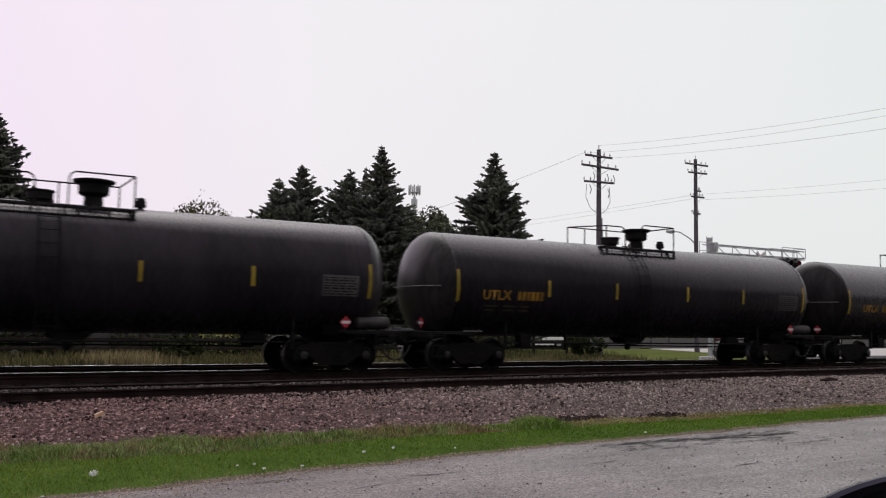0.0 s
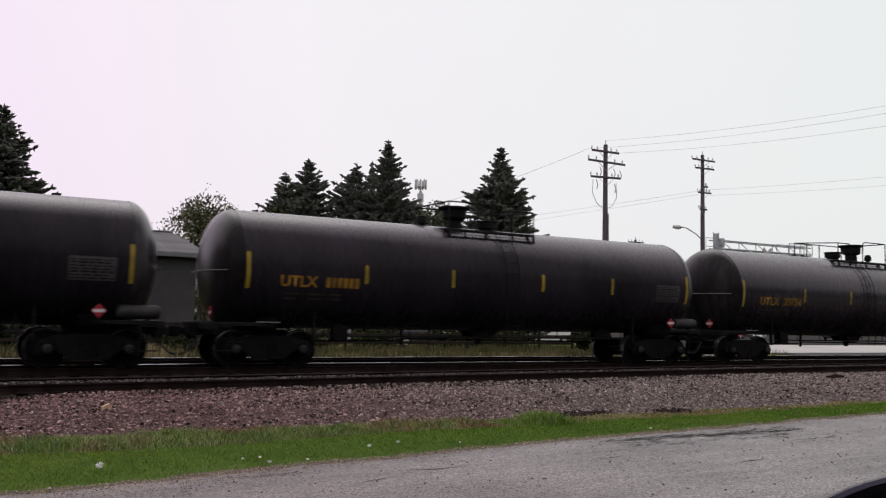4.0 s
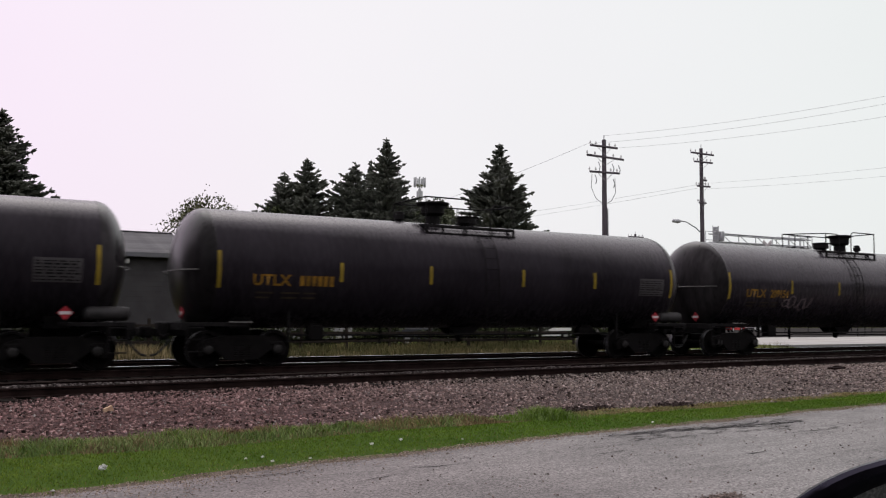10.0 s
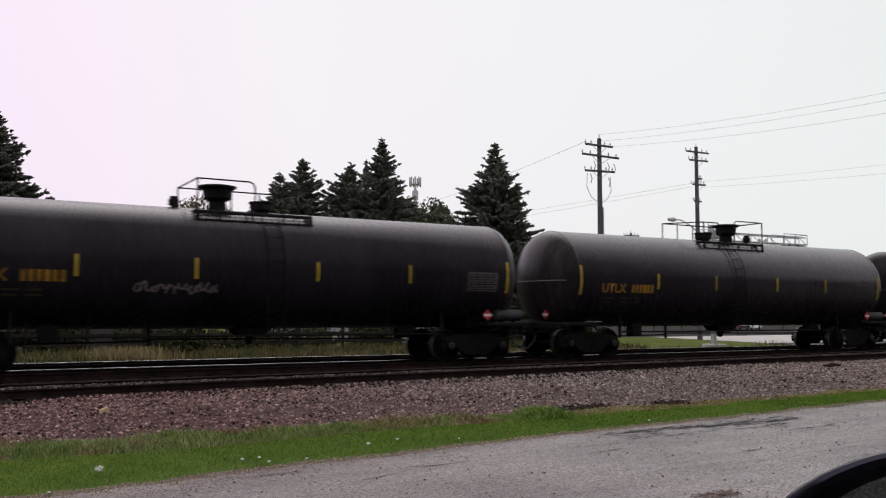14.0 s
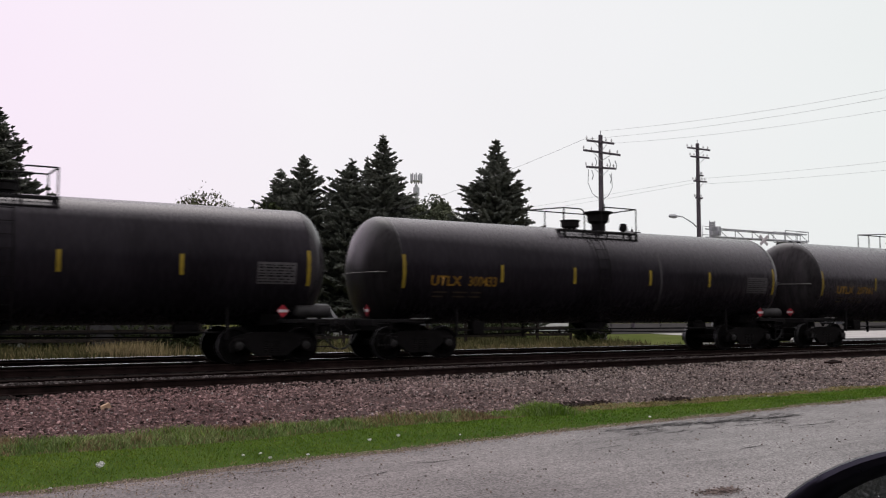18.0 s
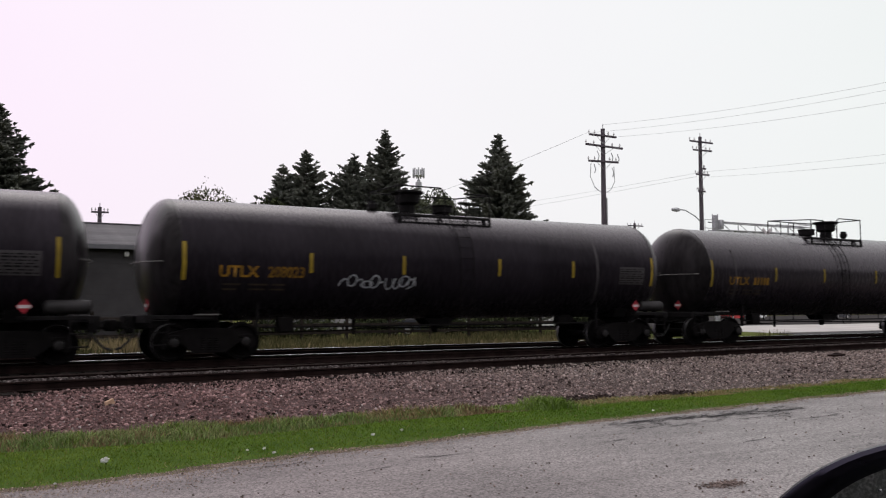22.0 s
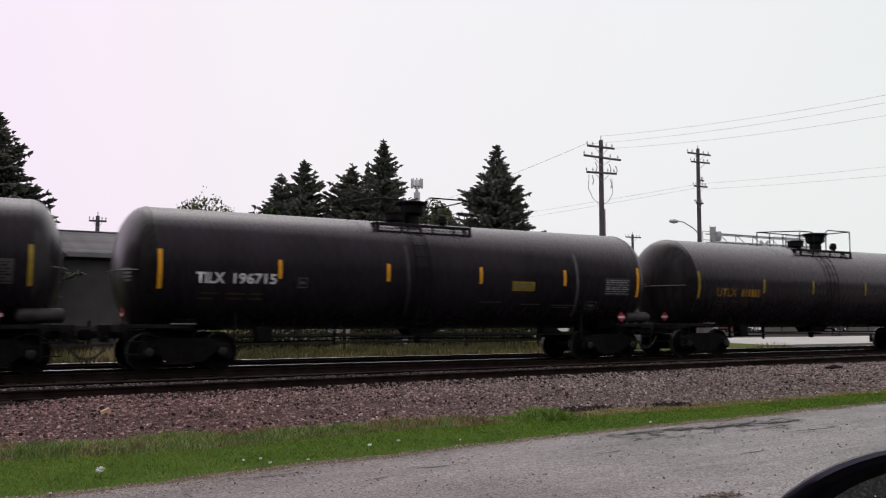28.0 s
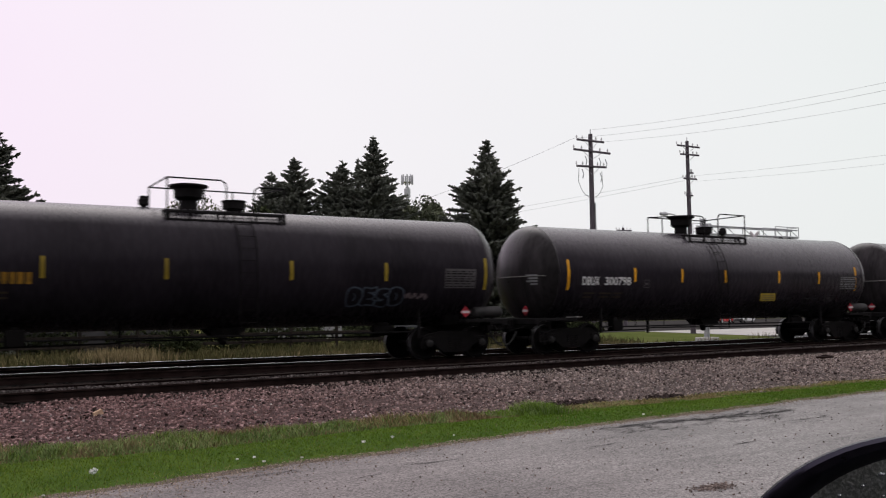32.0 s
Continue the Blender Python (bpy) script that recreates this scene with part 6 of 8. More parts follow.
def white_car(n, text):
    car = empty("tank_car", "grimy cream-white tank car with side ladder and running rail", "tank car", "tank cars of the train", at=pose(0, TRACK_Y, 0))
    if "wshell" not in SH:
        SH["wshell"] = SH["shell"].copy()
        SH["wshell"].materials.clear()
        for s in (-1, 1):
            SH["whead", s] = SH["head", s].copy()
            SH["whead", s].materials.clear()
            e = SH["end", s].copy()
            e.materials.clear()
            SH["wend", s] = e
            rl = Shape()
            rl.tube([(s * 8.70, -1.36, 1.08), (s * 8.70, -1.36, 2.22), (s * 8.62, -1.36, 2.33), (s * 7.80, -1.36, 2.30), (s * 7.62, -1.33, 2.28)], 0.030, 7)
            rl.tube([(s * 8.70, -1.36, 2.26), (s * 8.74, 0, 2.3), (s * 8.70, 1.36, 2.26)], 0.022, 7)
            SH["wendrail", s] = rl.mesh("end_railing")
            dk = Shape().box(s * 8.1, -1.0, 1.06, 1.35, 0.75, 0.06, 0.012).box(s * 8.1, 1.0, 1.06, 1.35, 0.75, 0.06, 0.012).box(s * 8.5, 0, 1.06, 0.5, 1.3, 0.05, 0.012)
            SH["wdeck", s] = dk.mesh("end_platform")
        # brake gear standing on the end platform
        SH["wbrake"] = Shape().box(7.92, -1.12, 1.92, 0.26, 0.2, 0.28, 0.03).box(7.95, -1.12, 1.72, 0.2, 0.18, 0.12, 0.02).tube([(8.0, -1.14, 1.85), (8.2, -1.16, 1.45), (8.32, -1.18, 1.1)], 0.026, 6).mesh("brake_stand")
        SH["wwheel"] = Shape().turn([(-1.34, 0.21), (-1.32, 0.235), (-1.30, 0.21)], (8.12, 0, 2.02), "y", 20, False).tube([(7.92, -1.31, 2.02), (8.32, -1.31, 2.02)], 0.014, 6).tube([(8.12, -1.31, 1.82), (8.12, -1.31, 2.22)], 0.014, 6).mesh("brake_wheel")
        run = Shape().tube([(-7.4, -1.58, 1.10), (7.6, -1.58, 1.10)], 0.024, 7)
        for x in (-5.4, 3.6, 6.4):
            run.tube([(x, -1.58, 1.10), (x + 0.04, -1.18, ZC - math.sqrt(RT ** 2 - 1.18 ** 2) - 0.02)], 0.016, 6)
        SH["wrun"] = run.mesh("running_rail")
        SH["wpipe"] = Shape().tube([(-5.6, -1.2, 0.86), (5.6, -1.2, 0.86)], 0.022, 6).mesh("train_line_pipe")
        lower = Shape()
        for s in (-1, 1):
            lower.tube([(s * 0.27, -1.66, 1.4), (s * 0.29, -1.68, 1.0), (s * 0.36, -1.72, 0.60)], 0.032, 6)
        for z in (0.66, 0.98):
            lower.tube([(-0.3, -1.70, z), (0.3, -1.70, z)], 0.016, 6)
        SH["wlow"] = lower.mesh("ladder_foot")
        for me_key in ("platform", "railing", "manway", "rung", "valve", "relief", "ladder", "reservoir"):
            c = SH[me_key].copy()
            c.materials.clear()
            SH["w" + me_key] = c
        SH["wmanway"] = Shape().turn([(3.95, 0.42), (4.12, 0.42), (4.14, 0.37), (4.50, 0.37), (4.53, 0.40), (4.58, 0.40), (4.61, 0.32), (4.62, 0.05)], (0, 0, 0), "z", 24).mesh("manway_housing")
        SH["wred"] = bars_shape([(-6.1 + i * 0.5, -5.72 + i * 0.5, 1.80, 1.845) for i in range(5)] + [(-5.9 + i * 0.45, -5.55 + i * 0.45, 1.68, 1.72) for i in range(5)]).mesh("red_lettering")
        SH["wpanel"] = patch_shape(6.13, 7.2, 2.04, 2.66, 0.006).mesh("data_panel")
        SH["wpost"] = Shape().box(-6.6, -1.50, 1.35, 0.07, 0.05, 0.55, 0.01).box(-6.6, -1.50, 1.62, 0.16, 0.06, 0.22, 0.012).mesh("marker_post")
        SH["wsq"] = patch_shape(6.77, 6.94, 2.05, 2.20).mesh("black_square")
        SH["wsq2"] = patch_shape(-6.68, -6.5, 2.02, 2.18).mesh("black_square")
        SH["wwarn"] = patch_shape(2.1, 2.9, 1.68, 1.95).mesh("warning_label")
        SH["wpanel_bars"] = SH["panel_bars"].copy()
        SH["wpanel_bars"].materials.clear()
        SH["wsmall"] = bars_shape([(-6.0 + i * 0.35, -5.75 + i * 0.35, 1.80, 1.835) for i in range(6)] + [(-6.0 + i * 0.4, -5.7 + i * 0.4, 1.70, 1.73) for i in range(5)]).mesh("small_lettering")
        SH["wcircle"] = bars_shape([(-2.75, -2.45, 1.95, 1.96), (-2.75, -2.45, 2.24, 2.25), (-2.7, -2.5, 2.08, 2.1)]).mesh("inspection_mark")
    weld_beads(put(car, "tank_shell", "wshell", "white"), "wbead", "white")
    for s in (-1, 1):
        put(car, "tank_head", ("whead", s), "white")
        put(car, "end_railing", ("wendrail", s), "whitepart")
        put(car, "end_platform", ("wdeck", s), "whitepart")
        put(car, "stub_sill", ("wend", s), "belly")
        put(car, "coupler", ("coupler", s), "truck")
        put(car, "air_hose", ("hose", s), "hose")
        add_truck(car, s * 6.74)
    put(put(car, "brake_stand", "wbrake", "whitepart"), "brake_wheel", "wwheel", "whitepart")
    put(car, "running_rail", "wrun", "whitepart")
    put(car, "train_line_pipe", "wpipe", "belly")
    for i, (x, a, b) in enumerate(((-7.12, 1.95, 2.85), (-5.36 if n == 23 else -4.7, 2.25, 2.75), (-1.75, 2.2, 2.75), (1.4, 2.2, 2.7), (4.37, 2.2, 2.7), (7.13, 1.75, 2.75))):
        key = ("wst", i, n)
        if key not in SH:
            SH[key] = patch_shape(x - 0.055, x + 0.055, a, b).mesh("reflector_stripe")
        put(car, "reflector_stripe", key, "rust")
    dx = 0.0 if n == 23 else 0.70
    part("car_lettering", letters("ACFX", -6.46 + dx, 2.13, 0.36), "letb", car, "black car lettering")
    part("car_lettering", letters(text, -5.17 + dx, 2.13, 0.36), "letb", car, "black car lettering")
    put(car, "small_lettering", "wred" if n == 24 else "wsmall", "redlet" if n == 24 else "letg", 0.6 if n == 24 else 0.0)
    put(car, "inspection_mark", "wcircle", "letg")
    put(car, "data_panel", "wpanel", "whitepart", -0.54 if n == 23 else -0.99, label="pale grey stencilled data panel")
    put(car, "data_lettering", "wpanel_bars", "letg", -0.54 if n == 23 else -0.99)
    put(car, "warning_label", "wwarn", "rust", label="rusty brown warning label")
    put(car, "black_square", "wsq", "letb")
    put(car, "black_square", "wsq2", "letb")
    put(car, "marker_post", "wpost", "whitepart")
    if "wplac" not in SH:
        a, b = diamond((6.86, -1.56, 1.56), 0.25, 1)
        SH["wplac"], SH["wplac_b"] = a.mesh("placard"), b.mesh("placard_band")
        SH["wplac_post"] = Shape().box(6.86, -1.50, 1.30, 0.10, 0.06, 0.42, 0.012).mesh("placard_bracket")
    pc = put(car, "placard", "wplac", "pinkp", label="faded red and white diamond placard")
    put(pc, "placard_band", "wplac_b", "redw")
    put(car, "placard_bracket", "wplac_post", "whitepart")
    put(car, "air_reservoir", "wreservoir", "whitepart")
    put(car, "platform", "wplatform", "whitepart").matrix_basis = Matrix.Translation((0.08, 0, 0)) @ Matrix.Diagonal((-0.75, 1, 1, 1))
    rl = put(car, "railing", "wrailing", "whitepart")
    rail_posts(rl, "whitepart", "wrpost")
    rl.matrix_basis = Matrix.Translation((0.08, 0, 0)) @ Matrix.Diagonal((-0.75, 1, 1, 1))
    put(car, "manway_housing", "wmanway", "whitepart", -0.52)
    put(car, "valve_housing", "wvalve", "whitepart", 0.53)
    put(car, "relief_valve", "wrelief", "whitepart", -1.67)
    put(car, "relief_valve", "wrelief", "whitepart", 1.62)
    ld = put(car, "side_ladder", "wladder", "whitepart")
    ld.matrix_basis = Matrix.Translation((0.66, 0, 0)) @ Matrix.Diagonal((1.3, 1, 1, 1))
    for y, z in rung_places():
        part("rung", SH["wrung"], "belly", ld).matrix_basis = pose(0, y, z)
    put(car, "ladder_foot", "wlow", "whitepart", 0.66)
    put(car, "bottom_outlet", "outlet", "belly")
    put(car, "brake_rod", "brake_rod", "steel")
    put(car, "brake_cylinder", "brake_cyl", "truck")
    return car


# cars of the train in order of passing: lettering, colour, fittings turned round, style
FLIP = {2, 3, 5, 6, 10, 12, 13, 17, 19, 22, 26, 28, 29, 31, 34, 35, 36, 38}
MARKS = {3: "UTLX 207475", 4: "UTLX 20754", 11: "UTLX 209154", 15: "UTLX 310122", 20: "UTLX 207161", 21: "UTLX 300433", 22: "UTLX 202977", 28: "UTLX 207325", 35: "UTLX 207461", 26: "UTLX 208023", 27: "UTLX 207151"}
WHITE_MARKS = {7: "TILX 315598", 18: "", 30: "TCBX 193366", 33: "TILX 196715", 37: "DBUX 300798"}
CARS = {}
for n in range(-3, 40):
    if n in (23, 24):
        CARS[n] = white_car(n, "200381" if n == 23 else "200396")
    elif n in WHITE_MARKS:
        CARS[n] = black_car(n, WHITE_MARKS[n], "letw", n in FLIP, "panel")
    else:
        CARS[n] = black_car(n, MARKS.get(n, "UTLX"), "lety", n in FLIP, "plain")
        if n not in MARKS:
            rg = random.Random(900 + n)
            for i in range(rg.choice((5, 6, 6))):
                if ("dig", i) not in SH:
                    SH["dig", i] = bars_shape([(-5.42 + 0.163 * i, -5.42 + 0.163 * i + 0.11, 2.07, 2.33)], 0.012).mesh("digit_bar")
                put(CARS[n], "digit_bar", ("dig", i), "lety")

GRAFFITI = {
    2: [("scribble", 1.85, 3.06, 2.1, 0.16, 0.12, "sprayb"), ("scribble", -3.25, -2.07, 2.05, 0.15, 0.12, "sprayb")],
    9: [("scribble", -3.36, -1.43, 1.9, 0.16, 0.045, "spray")],
    11: [("scribble", -4.65, -3.16, 1.88, 0.22, 0.06, "sprayp"), ("scribble", 2.85, 4.65, 2.05, 0.14, 0.14, "sprayb")],
    17: [("scribble", -2.98, -1.07, 1.97, 0.11, 0.05, "sprayp")],
    25: [("scribble", 4.0, 5.0, 1.7, 0.1, 0.03, "sprayb")],
    26: [("scribble", -3.43, -1.21, 1.97, 0.18, 0.045, "spray")],
    27: [("bubbles", ("k", "e", "s", "t", "o"), -3.72, 0.64, 2.17, 0.88, 0.036, "spray"), ("bubbles", ("k", "face"), 0.22, 0.66, 2.14, 0.86, 0.034, "spray"), ("bubbles", ("k", "face"), 1.84, 0.66, 2.1, 0.84, 0.034, "spray"),
         ("bubbles", ("k", "face"), 3.38, 0.66, 2.08, 0.84, 0.034, "spray"), ("bubbles", ("k", "face"), 5.02, 0.56, 2.08, 0.78, 0.034, "spray")],
    35: [("scribble", 1.43, 5.01, 1.9, 0.22, 0.045, "sprayp")],
    38: [("bubbles", ("o", "e", "s", "o"), 3.19, 0.42, 1.78, 0.5, 0.045, "sprayb"), ("scribble", 4.95, 5.62, 1.8, 0.05, 0.05, "sprayp")],
}
for n, items in GRAFFITI.items():
    for i, g in enumerate(items):
        for sh in scribble(*g[1:6], seed=n * 7 + i) if g[0] == "scribble" else bubbles(*g[1:-1]):
            part("graffiti_letter", sh, g[-1], CARS[n], "sprayed graffiti outline")
for pts in ([(1.9, 2.18), (2.6, 2.12)], [(2.25, 2.16), (2.38, 1.62)], [(2.62, 2.0), (2.72, 1.55)], [(3.05, 2.02), (2.68, 1.78), (3.1, 1.55)], [(3.35 + 0.17 * math.cos(a / 8 * math.pi), 1.80 + 0.22 * math.sin(a / 8 * math.pi)) for a in range(17)]):
    part("graffiti_letter", stroke(Shape(), pts, 0.05), "spray", CARS[13], "sprayed white letter")
# pale run-down streaks on a few tanks
for n, xs in ((2, (-3.6,)), (3, ()), (10, (2.9,)), (21, (2.0,)), (29, (2.2,)), (26, (5.2,)), (33, (-0.9, 5.0)), (25, (-6.4,))):
    for x in xs:
        sh = Shape()
        stroke(sh, [(x, 3.3), (x + 0.03, 2.6), (x + 0.08, 1.9), (x + 0.16, 1.35)], 0.09)
        part("run_streak", sh, "panel", CARS[n], "pale run-down streak")


# ---- trees ----
def spruce(x, y, height, width, seed, label, lean=0.0, gap=0.0, slope=0.58):
    """Tapered trunk, whorls of drooping boughs, each bough a spray of needle tufts."""
    rg = random.Random(seed)
    tr = empty("spruce_tree", label, "tree", "spruces behind the tracks", at=pose(x, y, LOT - 0.06))
    limbs = Shape().tube([(0, 0, -0.1), (0.02, 0, height * 0.5), (lean, 0, height * 0.98)], 0.018 * height + 0.03, 9, True, 0.015)
    V = []
    z = 0.9
    tri = []

    def tuft(p, d, ln, w):
        side = d.cross(Vector((0, 0, 1)))
        if side.length < 0.01:
            side = Vector((1, 0, 0))
        side.normalize()
        up = side.cross(d).normalized()
        b = len(V)
        V.extend([p - d * ln * 0.25, p + side * w + d * ln * 0.25, p - side * w + d * ln * 0.25, p + up * w + d * ln * 0.2, p + d * ln, p - up * w + d * ln * 0.3])
        tri.extend([(b, b + 1, b + 4), (b, b + 4, b + 2), (b, b + 3, b + 4), (b, b + 4, b + 5)])

    while z < height * 0.985:
        t = z / height
        R = min(width / 2, slope * (height - z) + 0.25 * (slope - 0.58)) * (0.94 + 0.10 * math.sin(z * 2.1 + seed)) + 0.06
        if t < 0.15:
            R *= 0.75 + 1.6 * t
        n = max(6, int(8 + 15 * (1 - t)))
        a0 = rg.uniform(0, 6.28)
        for i in range(n):
            if rg.random() < gap:
                continue
            a = a0 + 2 * math.pi * i / n + rg.uniform(-0.25, 0.25)
            sector = 1 + 0.30 * wob(math.cos(a) * 1.3 + seed * 3, math.sin(a) * 1.3 + z * 0.55, 1.0, seed)
            ln = R * rg.uniform(0.50, 1.12) * sector
            zz = z + rg.uniform(-0.30, 0.30)
            cx = lean * t
            base = Vector((cx, 0, zz))
            out = Vector((math.cos(a), math.sin(a), 0))
            droop = -0.26 * (1 - t) - 0.02 + 1.0 * max(0, t - 0.72) + rg.uniform(-0.16, 0.22)
            pts = []
            for k in range(6):
                f = k / 5
                pts.append(base + out * ln * f + Vector((0, 0, ln * (droop * f + 0.20 * f * f))))
            if ln > 0.5:
                limbs.tube(pts, 0.022 * ln ** 0.5, 4, False, 0.006)
            m = max(3, int(ln * 5.4))
            for k in range(m):
                f = (k + 0.6) / m
                q = f * 5
                i0 = min(4, int(q))
                p = pts[i0].lerp(pts[i0 + 1], q - i0)
                fw = (pts[i0 + 1] - pts[i0]).normalized()
                side = Vector((-math.sin(a), math.cos(a), 0))
                s = 0.34 * (1.25 - 0.5 * f) * min(1.0, 0.42 + ln * 0.35) * rg.uniform(0.7, 1.2)
                tuft(p, (fw + Vector((0, 0, -0.15))).normalized(), s * 1.2, s * 0.38)
                for sg in (-1, 1):
                    d = (fw * 0.75 + side * sg * rg.uniform(0.6, 1.0) + Vector((0, 0, rg.uniform(-0.35, 0.1)))).normalized()
                    tuft(p + side * sg * s * 0.3, d, s * rg.uniform(0.9, 1.5), s * 0.34)
                if rg.random() < 0.75:
                    d = (fw * 0.3 + side * rg.uniform(-0.5, 0.5) + Vector((0, 0, rg.choice((-0.9, 0.7))))).normalized()
                    tuft(p, d, s * rg.uniform(0.7, 1.2), s * 0.30)
        z += 0.25 + 0.13 * (1 - t)
    for k in range(5):
        tuft(Vector((lean, 0, height * (0.95 + 0.011 * k))), Vector((0.1 * math.cos(k * 2), 0.1 * math.sin(k * 2), 1)).normalized(), 0.28, 0.07)
    part("trunk", limbs, "bark", tr)
    part("crown", array_mesh("crown", np.array([tuple(p) for p in V]), np.array(tri)), "needle", tr)
    return tr


def broadleaf(x, y, height, width, seed, label, leaves=9000, mt="leaf", name="broadleaf_tree", low=0.25, lsize=0.16, group="broadleaf trees behind the tracks"):
    rg = random.Random(seed)
    tr = empty(name, label, "tree" if "tree" in name else "bush", group, at=pose(x, y, LOT - 0.06))
    tips = []
    limbs = Shape()

    def grow(p, d, ln, r, lvl):
        pts = [p]
        q, dd = p.copy(), d.copy()
        for _ in range(3):
            dd = (dd + Vector((rg.uniform(-0.22, 0.22), rg.uniform(-0.22, 0.22), rg.uniform(-0.05, 0.18)))).normalized()
            q = q + dd * ln / 3
            pts.append(q.copy())
        limbs.tube(pts, r, 6 if lvl < 2 else 4, lvl == 0, r * 0.6)
        if lvl >= 2:
            tips.append((pts[-1], ln))
            tips.append((pts[-2], ln))
        if lvl < 4:
            for k in range(rg.choice((3, 3, 4)) if lvl else 6):
                a = rg.uniform(0, 6.28)
                sp = 0.75 if lvl else 0.55
                nd = (dd + Vector((math.cos(a) * sp, math.sin(a) * sp, rg.uniform(-0.1, 0.35)))).normalized()
                grow(pts[rg.choice((2, 3, 3))], nd, ln * rg.uniform(0.55, 0.75), r * 0.55, lvl + 1)

    grow(Vector((0, 0, -0.05)), Vector((0, 0, 1)), height * 0.42, height * 0.022, 0)
    mxr = max(math.hypot(p.x, p.y) for p, _ in tips)
    mz = max(p.z for p, _ in tips)
    wood = part("trunk", limbs, "bark", tr)
    rr = np.random.default_rng(seed)
    c = np.array([(p.x, p.y, p.z) for p, _ in tips])
    pick = rr.integers(0, len(c), leaves)
    pos = c[pick] + rr.normal(0, 0.32 * height / 9, (leaves, 3))
    pos[:, :2] *= (width / 2) / (mxr + 0.2)
    pos[:, 2] *= height / (mz + 0.3)
    # half of the leaves in clumps near a rounded outline
    half = leaves // 2
    d = rr.normal(0, 1, (90, 3))
    d /= np.linalg.norm(d, axis=1)[:, None]
    hub = np.array((0, 0, height * 0.60)) + d * np.array((width / 2, width / 2, height * 0.38)) * rr.uniform(0.72, 0.98, 90)[:, None]
    pos[:half] = hub[rr.integers(0, 90, half)] + rr.normal(0, 0.045 * height, (half, 3))
    env = np.sqrt(np.clip(1 - ((pos[:, 2] - height * 0.58) / (height * 0.45)) ** 2, 0.02, 1))
    pos[:, :2] *= (0.25 + 0.75 * env)[:, None]
    pos = pos[pos[:, 2] > height * low * 0.8]
    k = len(pos)
    u = rr.normal(0, 1, (k, 3))
    u /= np.linalg.norm(u, axis=1)[:, None]
    w = np.cross(u, rr.normal(0, 1, (k, 3)))
    w /= np.linalg.norm(w, axis=1)[:, None]
    s = (lsize * rr.uniform(0.6, 1.3, k))[:, None]
    P = np.stack([pos - u * s, pos + w * s * 0.55, pos + u * s, pos - w * s * 0.55], 1)
    F = np.arange(k * 4).reshape(k, 4)
    part("crown", array_mesh("crown", P.reshape(-1, 3), F), mt, tr)
    # limbs follow the crown's proportions
    wood.matrix_basis = Matrix.Diagonal(((width / 2) / (mxr + 0.2), (width / 2) / (mxr + 0.2), height / (mz + 0.3), 1))
    return tr


G = -LOT + 0.06
spruce(2.4, 45, 10.7 + G, 7.6, 1, "tall dark green spruce beside the grey house")
spruce(24.05, 62, 13.1 + G, 8.4, 2, "dark spruce with a ragged double top", 0.1, 0.05, 0.66)
spruce(22.7, 62.5, 12.0 + G, 8.0, 3, "dark spruce leaning close to its neighbour", -0.2, 0.08, 0.66)
spruce(27.2, 60, 12.8 + G, 8.5, 4, "thin-crowned spruce beside a taller one", 0.0, 0.12, 0.66)
spruce(28.8, 58, 14.5 + G, 9.4, 5, "tallest spruce with a dense dark crown", slope=0.50)
spruce(28.75, 60.5, 13.2 + G, 4.4, 8, "half-bare thin spruce with dead twigs at its top", 0.0, 0.55, 0.30)
spruce(33.56, 50, 13.2 + G, 9.0, 6, "broad dark spruce standing alone by the lawn")
broadleaf(14.0, 52, 8.5 + G, 6.2, 21, "thin-leaved broadleaf tree behind the grey house", 15000, lsize=0.10)
broadleaf(35.6, 62.5, 10.7 + G, 6.2, 22, "round dark broadleaf tree behind the spruces", 24000, "leafb", lsize=0.15)
broadleaf(33.0, 62, 10.4 + G, 6.0, 23, "round dark broadleaf tree behind the spruces", 20000, "leafb", lsize=0.15)
broadleaf(17.0, 57, 8.2 + G, 5.0, 24, "small thin broadleaf tree", 8000, lsize=0.10)
broadleaf(20.0, 58, 9.0, 5.0, 27, "leafy dark tree under the spruces", 7000, "scrub", lsize=0.2)
broadleaf(30.4, 36.5, 1.35, 2.6, 25, "low rounded dark green bush in the weeds", 7000, "scrub", "bush", 0.02, 0.07, "bushes in the weeds")
broadleaf(9.0, 36.0, 1.1, 2.4, 26, "low scrubby bush in the weeds", 2200, "scrub", "bush", 0.02, 0.07, "bushes in the weeds")


def far_woods():
    rr = np.random.default_rng(44)
    k = 26000
    x = rr.uniform(-60, 260, k)
    base = np.array([4.2 + 1.6 * wob(v, 0, 0.05, 61) + 0.9 * wob(v, 0, 0.3, 62) for v in x])
    y = 118 + rr.uniform(-5, 5, k)
    z = LOT + base * rr.random(k) ** 0.8
    s = rr.uniform(0.35, 0.8, k)[:, None]
    pos = np.stack([x, y, z], 1)
    u = rr.normal(0, 1, (k, 3))
    u /= np.linalg.norm(u, axis=1)[:, None]
    w = np.cross(u, rr.normal(0, 1, (k, 3)))
    w /= np.linalg.norm(w, axis=1)[:, None]
    P = np.stack([pos - u * s, pos + w * s * 0.6, pos + u * s, pos - w * s * 0.6], 1)
    tagged(part("far_woods", array_mesh("far_woods", P.reshape(-1, 3), np.arange(k * 4).reshape(k, 4)), "leafb"), "low far belt of dark green trees", "woods", kind="stuff")


far_woods()


